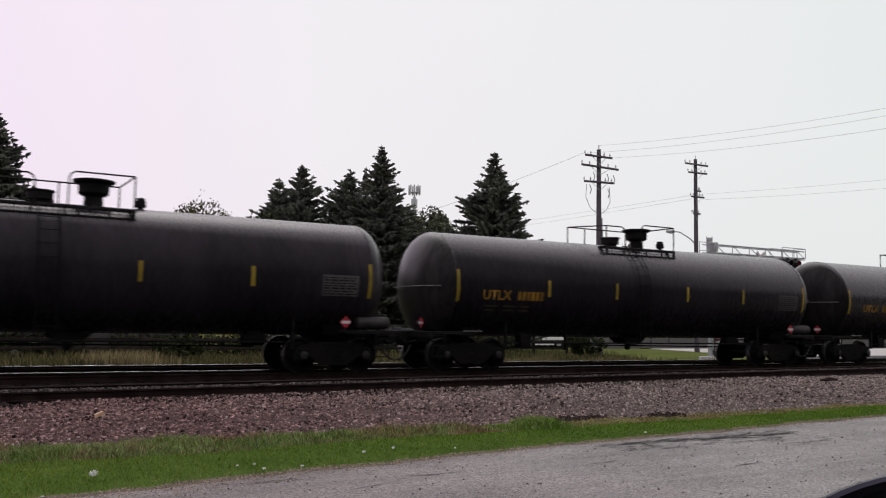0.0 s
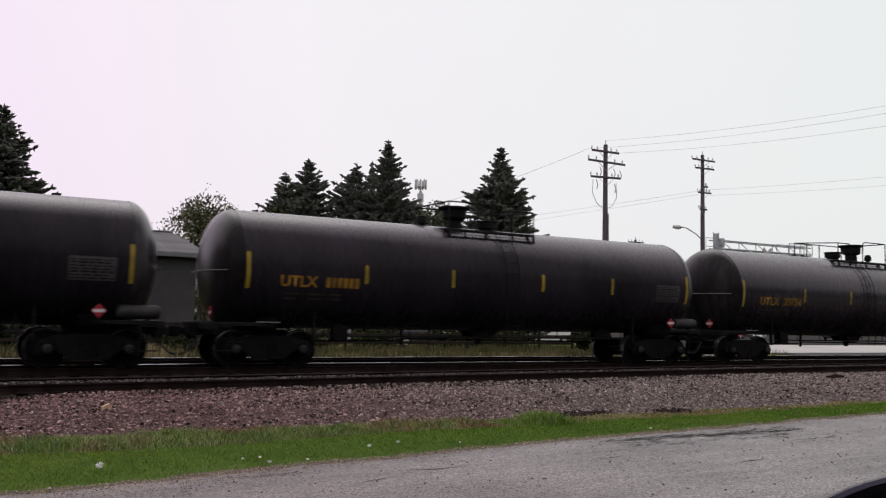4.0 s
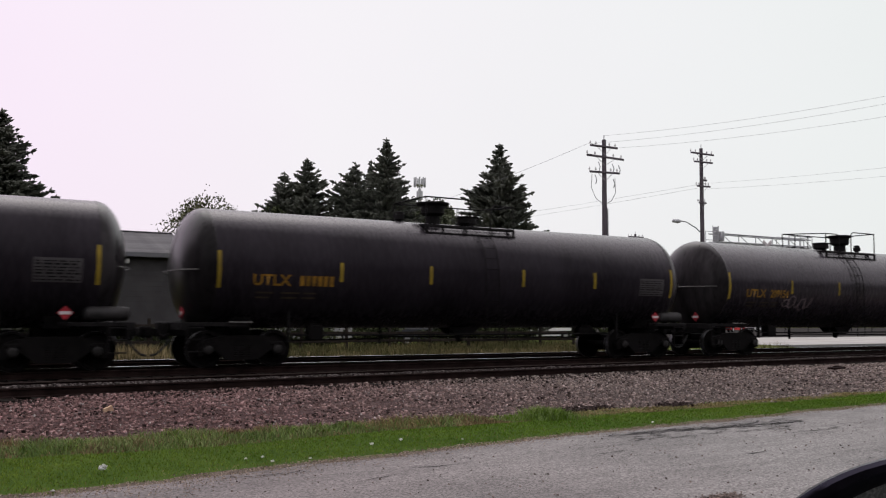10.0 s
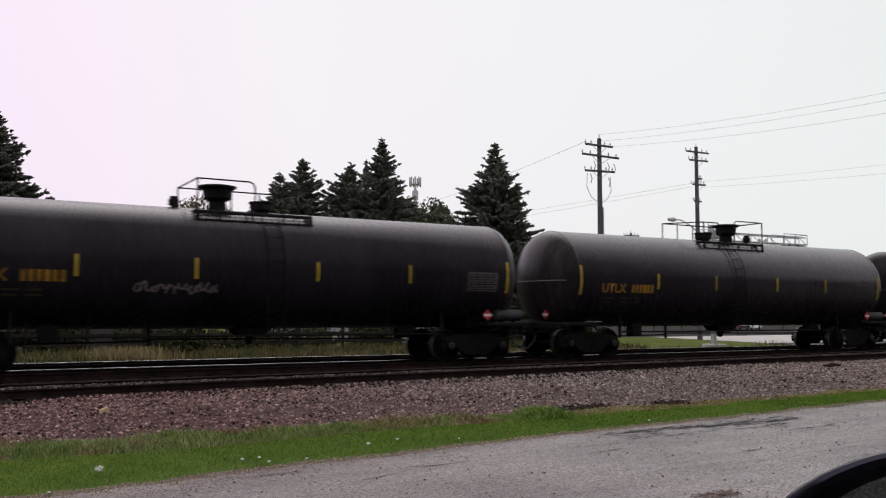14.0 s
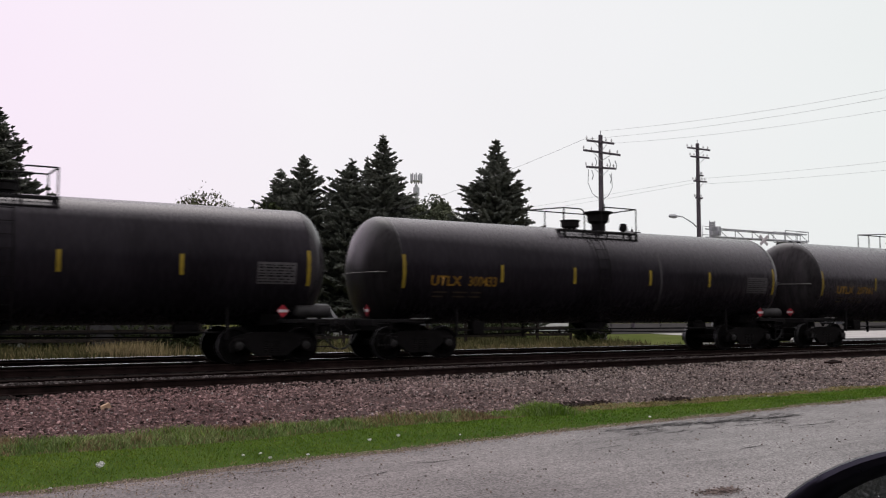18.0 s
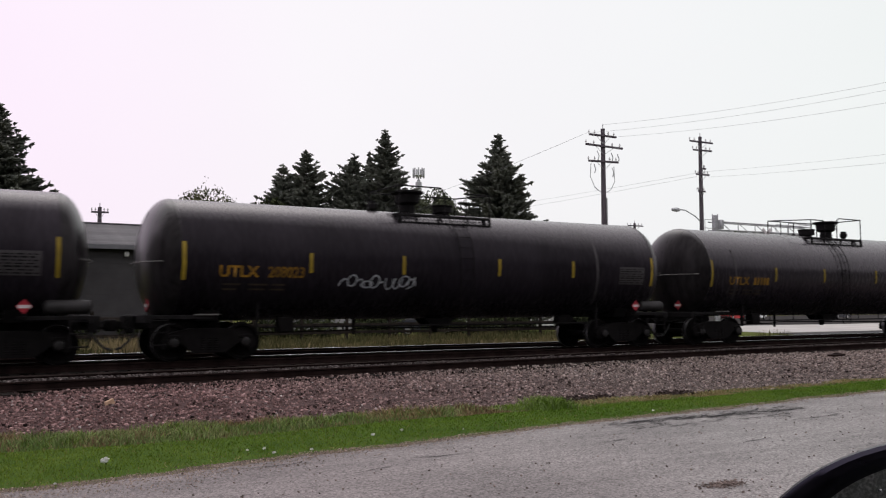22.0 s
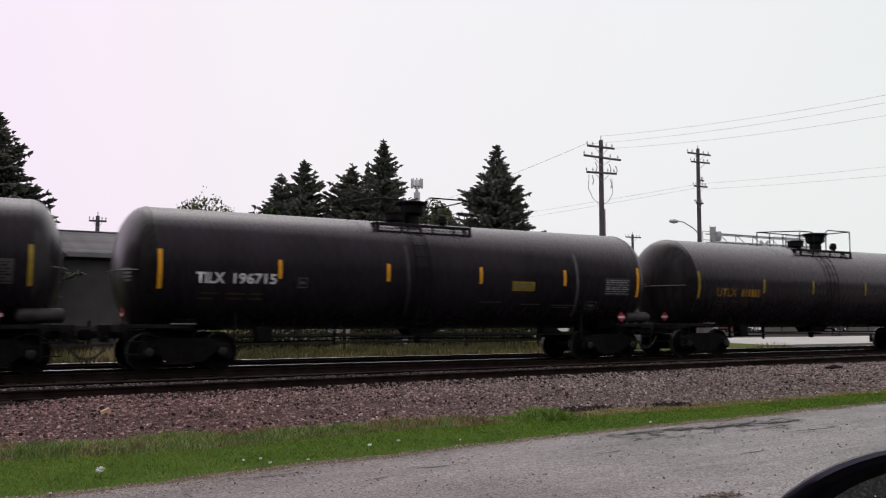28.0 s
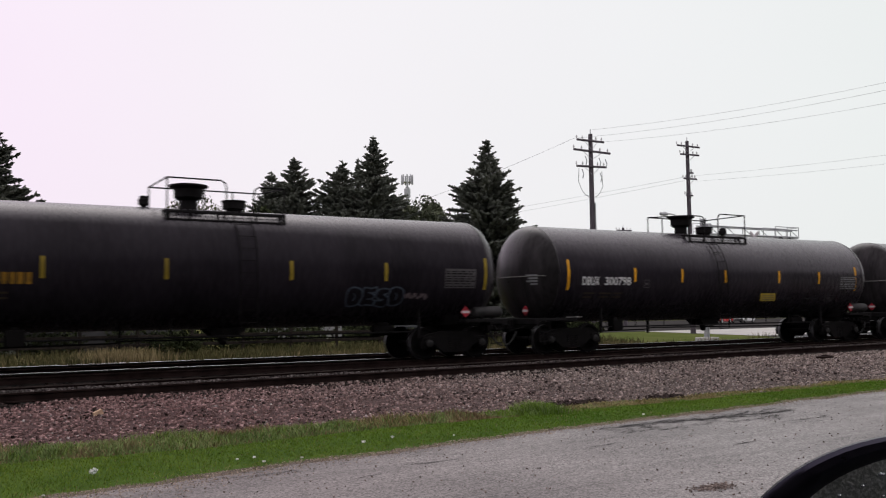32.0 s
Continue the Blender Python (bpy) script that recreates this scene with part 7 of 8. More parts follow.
def back_woods():
    """Unseen trees added behind the lot: they close it and darken the tanks' reflections."""
    rr = np.random.default_rng(47)
    k = 52000
    x = rr.uniform(-110, 200, k)
    top = np.array([17 + 3 * wob(v, 0, 0.06, 66) + 2 * wob(v, 0, 0.25, 67) for v in x])
    y = -36 + rr.uniform(-4, 4, k)
    pos = np.stack([x, y, LOT + top * rr.random(k)], 1)
    s = rr.uniform(0.4, 0.95, k)[:, None]
    u = rr.normal(0, 1, (k, 3))
    u /= np.linalg.norm(u, axis=1)[:, None]
    w = np.cross(u, rr.normal(0, 1, (k, 3)))
    w /= np.linalg.norm(w, axis=1)[:, None]
    P = np.stack([pos - u * s, pos + w * s * 0.6, pos + u * s, pos - w * s * 0.6], 1)
    tagged(part("back_woods", array_mesh("back_woods", P.reshape(-1, 3), np.arange(k * 4).reshape(k, 4)), "leafb"), "unseen belt of dark green trees added behind the lot to darken reflections", "woods", kind="stuff")


back_woods()


def hedge():
    rr = np.random.default_rng(46)
    k = 16000
    x = rr.uniform(-5, 31, k)
    top = np.array([0.75 + 0.55 * wob(v, 0, 0.35, 63) + 0.3 * wob(v, 0, 1.3, 64) for v in x])
    y = 43.2 + rr.normal(0, 0.5, k)
    z = LOT - 0.05 + (top + 0.35) * rr.random(k)
    keep = np.array([wob(v, 0, 0.5, 65) > -0.28 for v in x])
    pos = np.stack([x, y, z], 1)[keep]
    k = len(pos)
    s = rr.uniform(0.05, 0.13, k)[:, None]
    u = rr.normal(0, 1, (k, 3))
    u /= np.linalg.norm(u, axis=1)[:, None]
    w = np.cross(u, rr.normal(0, 1, (k, 3)))
    w /= np.linalg.norm(w, axis=1)[:, None]
    P = np.stack([pos - u * s, pos + w * s * 0.6, pos + u * s, pos - w * s * 0.6], 1)
    tagged(part("scrub_hedge", array_mesh("scrub_hedge", P.reshape(-1, 3), np.arange(k * 4).reshape(k, 4)), "scrub"), "dark scrubby growth along the fence", "scrub", kind="stuff")


hedge()


# ---- grey house ----
def house():
    hs = empty("house", "low grey-sided house with a grey shingled hip-ended roof", "house", at=pose(0, 0, 0))
    x0, x1, y0, y1, e, r = -7.0, 11.15, 43.3, 49.3, 4.34, 5.5
    yr = (y0 + y1) / 2
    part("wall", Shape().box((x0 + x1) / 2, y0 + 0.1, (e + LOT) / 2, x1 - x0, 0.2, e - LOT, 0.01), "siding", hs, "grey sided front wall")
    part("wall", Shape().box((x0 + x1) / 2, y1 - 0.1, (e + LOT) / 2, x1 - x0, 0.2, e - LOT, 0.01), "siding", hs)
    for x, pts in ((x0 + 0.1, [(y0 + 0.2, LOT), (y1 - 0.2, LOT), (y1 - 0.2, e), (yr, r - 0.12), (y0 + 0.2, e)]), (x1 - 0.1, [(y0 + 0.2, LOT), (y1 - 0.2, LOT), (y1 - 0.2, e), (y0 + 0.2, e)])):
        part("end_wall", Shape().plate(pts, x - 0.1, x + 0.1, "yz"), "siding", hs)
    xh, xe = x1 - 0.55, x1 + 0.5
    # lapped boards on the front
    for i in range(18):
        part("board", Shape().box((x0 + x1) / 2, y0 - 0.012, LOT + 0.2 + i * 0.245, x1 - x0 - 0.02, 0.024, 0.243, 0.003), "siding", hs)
    # roof: decks and courses of shingles
    for s, ya in ((-1, y0 - 0.45), (1, y1 + 0.45)):
        zl = e - 0.10
        deck = Shape().add([(x0 - 0.3, ya, zl), (xe, ya, zl), (xh, yr, r), (x0 - 0.3, yr, r), (x0 - 0.3, ya, zl - 0.14), (xe, ya, zl - 0.14), (xh, yr, r - 0.14), (x0 - 0.3, yr, r - 0.14)],
                           [(0, 1, 2, 3), (7, 6, 5, 4), (0, 4, 5, 1), (1, 5, 6, 2), (2, 6, 7, 3), (3, 7, 4, 0)])
        part("roof", deck, "shingle", hs, "grey shingled roof slope", False)
        if s < 0:
            L = math.hypot(yr - ya, r - zl)
            ang = math.degrees(math.atan2(r - zl, yr - ya))
            for i in range(14):
                t = (i + 0.5) / 14
                part("shingle_course", Shape().box(0, 0, 0, xe + (xh - xe) * t - x0 + 0.3, L / 14 + 0.03, 0.025, 0.006), "shingle", hs).matrix_basis = pose((x0 - 0.3 + xe + (xh - xe) * t) / 2, ya + (yr - ya) * t, zl + (r - zl) * t + 0.012, ang - 0.7)
        part("fascia", Shape().box((x0 - 0.3 + xe) / 2, ya + s * 0.02, zl - 0.10, xe - x0 + 0.3, 0.04, 0.20, 0.008), "fascia", hs)
    zl = e - 0.10
    part("hip", Shape().add([(xe + 0.004, y0 - 0.45, zl), (xe + 0.004, y1 + 0.45, zl), (xh + 0.004, yr, r), (xe + 0.004, y0 - 0.45, zl - 0.14), (xe + 0.004, y1 + 0.45, zl - 0.14), (xh + 0.004, yr, r - 0.14)], [(0, 1, 2), (5, 4, 3), (0, 3, 4, 1), (1, 4, 5, 2), (2, 5, 3, 0)]), "shingle", hs, "grey shingled hip end", False)
    part("fascia", Shape().box(xe + 0.02, yr, zl - 0.10, 0.04, y1 - y0 + 0.9, 0.20, 0.008), "fascia", hs)
    part("ridge_cap", Shape().box((x0 - 0.3 + xh) / 2, yr, r + 0.03, xh - x0 + 0.3, 0.3, 0.06, 0.02), "shingle", hs)
    part("wall_lamp", Shape().box(7.86, y0 - 0.12, 3.84, 0.22, 0.2, 0.24, 0.03), "lampglass", hs, "white wall lamp")


house()


# ---- fence ----
def fence():
    fc = empty("fence", "dark weathered post and rail fence along the weeds", "fence")
    pm = Shape().box(0, 0, 0.42, 0.13, 0.13, 1.55, 0.015).mesh("post")
    rm = Shape().box(1.2, -0.085, 0, 2.42, 0.045, 0.14, 0.01).mesh("fence_rail")
    for i in range(17):
        x = -6 + 2.4 * i
        y = 40.5
        part("post", pm, "fence", fc).matrix_basis = pose(x, y, -0.05, 0.6 * math.sin(i), 0, 0)
        if i < 16:
            for z in (0.12, 0.5, 0.88):
                part("fence_rail", rm, "fence", fc).matrix_basis = pose(x, y, z - 0.05, 0, 0.5 * math.sin(i * 3 + z * 7), 0)


fence()


# ---- parked cars ----
def parked_car(x, y, turn, paint, label):
    c = empty("parked_car", label, "car", "parked cars beyond the fence", at=pose(x, y, LOT - 0.03, 0, 0, turn))
    low = [(-2.15, 0.38), (-2.2, 0.62), (-2.05, 0.86), (-1.3, 0.93), (1.0, 0.92), (2.0, 0.80), (2.2, 0.60), (2.15, 0.34), (1.75, 0.28), (1.7, 0.5), (1.45, 0.66), (1.15, 0.66), (0.9, 0.5), (0.85, 0.26), (-0.95, 0.26), (-1.0, 0.5), (-1.25, 0.66), (-1.55, 0.66), (-1.8, 0.5), (-1.85, 0.30)]
    body = part("body", Shape().plate(low, -0.86, 0.86), paint, c, "", False)
    cab = Shape()
    lo, hi = [(-1.75, 0.9), (1.05, 0.9)], [(-1.2, 1.42), (0.35, 1.42)]
    vs = []
    for (a, z), w in ((lo[0], 0.80), (lo[1], 0.80), (hi[1], 0.62), (hi[0], 0.62)):
        vs += [(a, -w, z), (a, w, z)]
    cab.add(vs, [(0, 2, 4, 6), (1, 7, 5, 3), (0, 1, 3, 2), (2, 3, 5, 4), (4, 5, 7, 6), (6, 7, 1, 0)])
    part("cabin_glass", cab, "glassd", c, "", False)
    part("roof", Shape().box(-0.42, 0, 1.43, 1.5, 1.2, 0.06, 0.025), paint, c)
    for px in (-1.4, 1.3):
        for sy in (-1, 1):
            w = part("wheel", Shape().turn([(-0.1, 0.2), (-0.1, 0.30), (-0.07, 0.325), (0.07, 0.325), (0.1, 0.30), (0.1, 0.2)], (px, sy * 0.78, 0.325), "y", 18), "tyre", c)
            part("rim", Shape().turn([(-0.102, 0.03), (-0.104, 0.2), (0.104, 0.2), (0.102, 0.03)], (px, sy * 0.78, 0.325), "y", 14), "rim", w)
    for sy in (-1, 1):
        part("headlight", Shape().box(2.12, sy * 0.62, 0.66, 0.16, 0.36, 0.13, 0.03), "lampglass", c)
        part("tail_light", Shape().box(-2.12, sy * 0.64, 0.70, 0.14, 0.34, 0.14, 0.03), "lensred", c)
    part("bumper", Shape().box(2.16, 0, 0.44, 0.14, 1.66, 0.16, 0.04), "blackpaint", c)
    part("bumper", Shape().box(-2.16, 0, 0.46, 0.14, 1.66, 0.16, 0.04), "blackpaint", c)


for x, y, t, p, lab in ((25.5, 46.5, 2, "card", "dark parked car behind the fence"),
                        (31.5, 50.5, 178, "carw", "white parked car behind the fence"), (38.0, 56.5, 183, "cars", "silver parked car behind the fence"), (41.5, 55.5, 176, "carw", "white parked car behind the fence"), (44.8, 58.5, 4, "cars", "silver parked car behind the fence"), (48.6, 62.5, 20, "carr", "red parked car beyond the lawn"), (86.0, 76.5, 20, "carr", "red parked car on the concrete apron"),
                        (92, 78.0, 200, "carw", "white parked car on the concrete apron"), (106, 76, 10, "card", "dark parked car on the concrete apron")):
    parked_car(x, y, t, p, lab)


def parked_van(x, y, turn):
    v = empty("parked_van", "tall white parked van behind the hedge", "van", "", at=pose(x, y, LOT - 0.03, 0, 0, turn))
    side = [(-2.5, 0.35), (-2.52, 2.0), (-2.40, 2.16), (-2.2, 2.22), (0.9, 2.22), (1.15, 2.15), (1.75, 1.35), (2.45, 1.15), (2.55, 0.95), (2.55, 0.35), (2.05, 0.32), (1.95, 0.6), (1.65, 0.72), (1.35, 0.6), (1.25, 0.32), (-1.25, 0.32), (-1.35, 0.6), (-1.65, 0.72), (-1.95, 0.6), (-2.05, 0.32)]
    part("body", Shape().plate(side, -0.95, 0.95), "vanw", v, "", False)
    for sy in (-1, 1):
        part("side_window", Shape().plate([(0.35, 1.35), (1.5, 1.35), (1.05, 2.0), (0.35, 2.0)], sy * 0.953 - 0.006, sy * 0.953 + 0.006), "glassd", v, "", False)
        part("door_seam", Shape().box(-0.2, sy * 0.952, 1.25, 0.02, 0.012, 1.6, 0.003), "blackpaint", v)
        part("headlight", Shape().box(2.5, sy * 0.7, 0.9, 0.12, 0.3, 0.2, 0.03), "lampglass", v)
        part("tail_light", Shape().box(-2.52, sy * 0.82, 1.1, 0.06, 0.14, 0.5, 0.02), "lensred", v)
        for px in (-1.65, 1.65):
            w = part("wheel", Shape().turn([(-0.1, 0.2), (-0.1, 0.32), (-0.07, 0.345), (0.07, 0.345), (0.1, 0.32), (0.1, 0.2)], (px, sy * 0.84, 0.345), "y", 18), "tyre", v)
            part("rim", Shape().turn([(-0.102, 0.03), (-0.104, 0.2), (0.104, 0.2), (0.102, 0.03)], (px, sy * 0.84, 0.345), "y", 14), "rim", w)
    part("windscreen", Shape().add([(1.17, -0.85, 2.10), (1.17, 0.85, 2.10), (1.74, 0.88, 1.39), (1.74, -0.88, 1.39), (1.14, -0.85, 2.08), (1.14, 0.85, 2.08), (1.71, 0.88, 1.37), (1.71, -0.88, 1.37)], [(0, 3, 2, 1), (4, 5, 6, 7), (0, 1, 5, 4), (1, 2, 6, 5), (2, 3, 7, 6), (3, 0, 4, 7)]), "glassd", v, "", False).matrix_basis = pose(0.012, 0, 0.012)
    part("bumper", Shape().box(2.55, 0, 0.5, 0.14, 1.8, 0.2, 0.04), "blackpaint", v)


parked_van(19.8, 50.4, 2)


# ---- poles and wires ----
LINE = Vector((7.6, -25.0, 0)).normalized()
ACROSS = Vector((math.cos(radians(-5.0)), math.sin(radians(-5.0)), 0))
ARM = -5.0


def insulator(sh, x, z, hang=False):
    s = -1 if hang else 1
    sh.turn([(0, 0.02), (s * 0.08, 0.02), (s * 0.10, 0.055), (s * 0.16, 0.055), (s * 0.18, 0.03), (s * 0.24, 0.03), (s * 0.25, 0.01)][::s], (x, 0, z), "z", 8)


def utility_pole(x, y, top, arms, label):
    """arms: rows of height, half length, offset."""
    up = empty("utility_pole", label, "utility pole", "poles along the road", at=pose(x, y, LOT - 0.06, 0, 0, ARM))
    h = top - LOT + 0.06
    part("post", Shape().tube([(0, 0, -0.2), (0, 0, h * 0.5), (0, 0, h)], 0.20, 12, True, 0.125), "pole", up)
    part("top_pin", Shape().tube([(0, 0, h - 0.2), (0, 0, h + 0.28)], 0.03, 6), "galv", up)
    for z, half, off, tilt in arms:
        zz = h - z
        arm = part("crossarm", Shape().box(off, -0.14, 0, half * 2, 0.10, 0.12, 0.012), "pole", up)
        arm.matrix_basis = pose(0, 0, zz, 0, tilt, 0)
        br = Shape().tube([(off + half * 0.5, -0.17, -0.05), (0.0, -0.12, -0.5)], 0.015, 5).tube([(off - half * 0.5, -0.17, -0.05), (0.0, -0.12, -0.5)], 0.015, 5)
        part("brace", br, "galv", arm)
        for k in (-0.92, -0.5, 0.5, 0.92):
            sh = Shape()
            insulator(sh, off + k * half, 0.06)
            part("insulator", sh, "lampglass", arm)
    return up


p1 = utility_pole(34.39, 40, 11.95, [(0.45, 0.98, -0.10, 1), (1.08, 1.33, 0.0, 2), (2.0, 1.08, -0.06, -1)], "tall dark utility pole with three crossarms")
sh = Shape().tube([(-0.95, -0.1, 10.2), (-1.0, -0.1, 9.4), (-0.7, -0.1, 8.8), (-0.1, -0.1, 8.4)], 0.018, 5).tube([(0.7, -0.1, 10.1), (0.75, -0.1, 9.2), (0.45, -0.1, 8.7), (0.1, -0.1, 8.5)], 0.018, 5)
part("drop_cable", sh, "wire", p1)
for k, (a, b) in enumerate(((-0.55, 10.95), (0.45, 10.9), (0.9, 10.85), (0.5, 10.0), (-0.8, 10.15))):
    part("cutout_switch", Shape().tube([(a, -0.2, b), (a + 0.05, -0.3, b - 0.3), (a + 0.02, -0.22, b - 0.55)], 0.03, 6), "galv", p1)
part("riser_pipe", Shape().tube([(0.17, -0.12, 0), (0.15, -0.1, 8.2)], 0.045, 8), "galv", p1)
p2 = utility_pole(48.9, 46, 13.9, [(0.42, 1.08, 0.0, 1), (1.04, 0.88, 0.1, 0), (2.4, 0.2, 0.18, 0), (2.85, 0.62, 0.08, 0), (4.1, 0.34, -0.05, 0)], "tall dark utility pole with a street lamp arm")
lamp = Shape().tube([(0, 0, 7.9), (-0.6, 0, 8.35), (-1.5, 0, 8.75), (-2.1, 0, 8.8)], 0.045, 8)
la = part("lamp_arm", lamp, "galv", p2, "curved street lamp arm")
part("lamp_head", Shape().turn([(-0.42, 0.03), (-0.36, 0.12), (0.05, 0.17), (0.3, 0.10), (0.36, 0.03)], (-2.35, 0, 8.76), "x", 14), "galv", la, "grey cobra street lamp head")
utility_pole(42.0, 15.0 - 12, 13.0, [(0.62, 0.92, 0.02, 0), (1.2, 1.15, 0.05, 0)], "tall dark utility pole beside the road")
utility_pole(26.8, 65, 8.2, [(0.62, 0.92, 0.02, 0), (1.2, 1.15, 0.05, 0)], "tall dark utility pole behind the spruces")
utility_pole(9.5, 62, 8.05, [(0.35, 0.55, 0.0, 0)], "short utility pole behind the house")
utility_pole(64.4, 70, 10.2, [(0.3, 1.0, 0.0, 0)], "far utility pole with one crossarm")
utility_pole(58.0, 8.0, 14.5, [(0.55, 1.15, 0.0, 0), (1.5, 0.95, 0.05, 0)], "tall dark utility pole beside the road")


def wire(a, b, sag, r=0.012):
    a, b = Vector(a), Vector(b)
    pts = [a.lerp(b, i / 24) - Vector((0, 0, 4 * sag * (i / 24) * (1 - i / 24))) for i in range(25)]
    tagged(part("wire", Shape().tube(pts, r, 5), "wire"), "thin sagging overhead wire strung between poles", "wire", "overhead wires")


for off, za, zb in ((-1.2, 11.6, 12.5), (0.0, 12.2, 13.2), (1.0, 11.55, 12.35)):
    a = Vector((34.39, 40, za)) + ACROSS * off
    wire(a, Vector((42.0, 3.0, zb)) + ACROSS * off, 1.05, 0.006)
    if off < 0:
        wire(a, Vector((26.8, 65, za - 4.2)) + ACROSS * off, 0.5, 0.009)
for off, za, zb in ((0.3, 11.3, 11.9), (0.5, 10.9, 11.1)):
    wire(Vector((48.9, 46, za)) + ACROSS * off, Vector((58.0, 8.0, zb)) + ACROSS * off, 0.6, 0.006)
# faint spans that run on behind the spruces
for za, zb, off in ((11.3, 13.2, 0.3), (10.9, 12.2, -0.4)):
    wire(Vector((48.9, 46, za)) + ACROSS * off, (48.0, 135.0, zb), 0.6, 0.008)


# ---- crossing signal on its cantilever ----
def cantilever():
    c = empty("crossing_signal", "galvanised cantilever crossing signal with red flashers and crossbuck", "crossing signal", at=pose(36.1, 33.0, LOT - 0.06))
    part("mast", Shape().tube([(0, 0, 0), (0, 0, 6.6)], 0.15, 14), "galv", c)
    part("foundation", Shape().box(0, 0, 0.12, 0.9, 0.9, 0.3, 0.03), "concrete", c)
    part("junction_box", Shape().box(0.16, -0.22, 6.1, 0.24, 0.26, 0.5, 0.03), "galv", c)
    zt, zb, end = 6.27, 5.82, 7.75
    tr = Shape()
    for y in (0, 0.5):
        tr.tube([(0, y, zt), (end, y, zt)], 0.036, 8).tube([(0, y, zb), (end, y, zb + 0.06)], 0.036, 8)
    for i in range(6):
        x = 0.4 + i * 1.35
        tr.tube([(x, 0, zt), (x, 0, zb)], 0.024, 6)
        tr.tube([(x, 0, zt), (x + 0.7, 0, zb + 0.03)], 0.02, 6)
        tr.tube([(x, 0, zb), (x, 0.5, zb)], 0.02, 6)
    part("truss", tr, "galv", c)
    rl = Shape()
    for y in (-0.1, 0.75):
        rl.tube([(5.75, y, 6.42), (end, y, 6.42)], 0.022, 6)
        for x in (5.75, 6.75, end):
            rl.tube([(x, y, 5.84), (x, y, 6.42)], 0.022, 6)
    rl.tube([(end, -0.1, 6.42), (end, 0.75, 6.42)], 0.022, 6)
    part("service_railing", rl, "galv", c)
    lrl = Shape().tube([(-1.1, -0.3, 5.4), (-1.1, -0.3, 6.3), (-0.15, -0.3, 6.3)], 0.02, 6).tube([(-1.1, -0.3, 5.85), (-0.15, -0.3, 5.85)], 0.018, 6)
    part("ladder_rail", lrl, "galv", c)
    part("walkway", Shape().box(6.75, 0.32, 5.80, 2.0, 0.8, 0.05, 0.01), "galv", c)
    lr = Shape()
    for x in (-0.55, -0.15):
        lr.tube([(x, -0.3, 4.3), (x, -0.3, 6.62)], 0.025, 6)
    for i in range(7):
        lr.tube([(-0.55, -0.3, 4.5 + i * 0.32), (-0.15, -0.3, 4.5 + i * 0.32)], 0.016, 6)
    part("ladder", lr, "galv", c)
    xb = part("crossbuck", Shape().box(0, 0, 0, 1.0, 0.03, 0.19, 0.006, Matrix.Rotation(radians(38), 3, "Y")).box(0, -0.035, 0, 1.0, 0.03, 0.22, 0.006, Matrix.Rotation(radians(-38), 3, "Y")), "redw", c, "white crossbuck boards")
    xb.matrix_basis = pose(3.72, -0.25, 5.76) @ Matrix.Diagonal((0.8, 1, 0.8, 1))
    for i, (x, y, lit) in enumerate(((6.05, -0.2, False), (6.75, -0.2, True), (6.2, 0.7, False), (6.9, 0.7, False))):
        fl = Shape().turn([(0.03, 0.30), (0.0, 0.30)], (x, y, 5.52), "y", 22)
        fl.turn([(0.22, 0.05), (0.20, 0.14), (0.04, 0.17)], (x, y, 5.52), "y", 16)
        f = part("flasher", fl, "blackpaint", c, "round black flasher background")
        part("visor", Shape().turn([(-0.26, 0.165), (0.0, 0.165)], (x, y - 0.005, 5.52), "y", 16, False), "blackpaint", f)
        part("lens", Shape().turn([(-0.03, 0.02), (-0.025, 0.13), (-0.004, 0.155)], (x, y, 5.52), "y", 16), "lampred" if lit else "lensred", f, "glowing red lens" if lit else "")
    part("hanger", Shape().tube([(6.4, -0.05, 5.85), (6.4, -0.05, 5.4)], 0.04, 6).tube([(5.95, -0.05, 5.52), (6.95, -0.05, 5.52)], 0.035, 6), "galv", c)


cantilever()


# ---- letter-board sign ----
def sign_board():
    s = empty("sign_board", "cream letter-board sign with a black header on two posts", "sign", at=pose(50.1, 60, LOT - 0.06, 0, 0, -35))
    for x in (-1.2, 1.2):
        part("post", Shape().tube([(x, 0, 0), (x, 0, 7.6)], 0.10, 10), "blackpaint", s)
    part("board", Shape().box(0, 0, 6.75, 3.3, 0.28, 2.5, 0.03), "signyel", s)
    hd = part("header", Shape().box(0, 0, 8.4, 3.5, 0.34, 0.72, 0.04), "blackpaint", s)
    for k, (a, b) in enumerate(((-0.9, 0.7), (0.2, 1.3))):
        part("header_bar", Shape().box(a + b / 2, -0.18, 8.4, b, 0.02, 0.22, 0.004), "redw", hd)
    rg = random.Random(9)
    for i in range(5):
        z = 7.65 - i * 0.42
        part("row_line", Shape().box(0, -0.147, z - 0.16, 3.2, 0.014, 0.02, 0.004), "blackpaint", s)
        x = -1.45
        while x < 1.2:
            w = rg.uniform(0.25, 0.7)
            part("letter_bar", Shape().box(x + w / 2, -0.15, z, w, 0.02, 0.16, 0.004), "blackpaint", s)
            x += w + 0.16


sign_board()


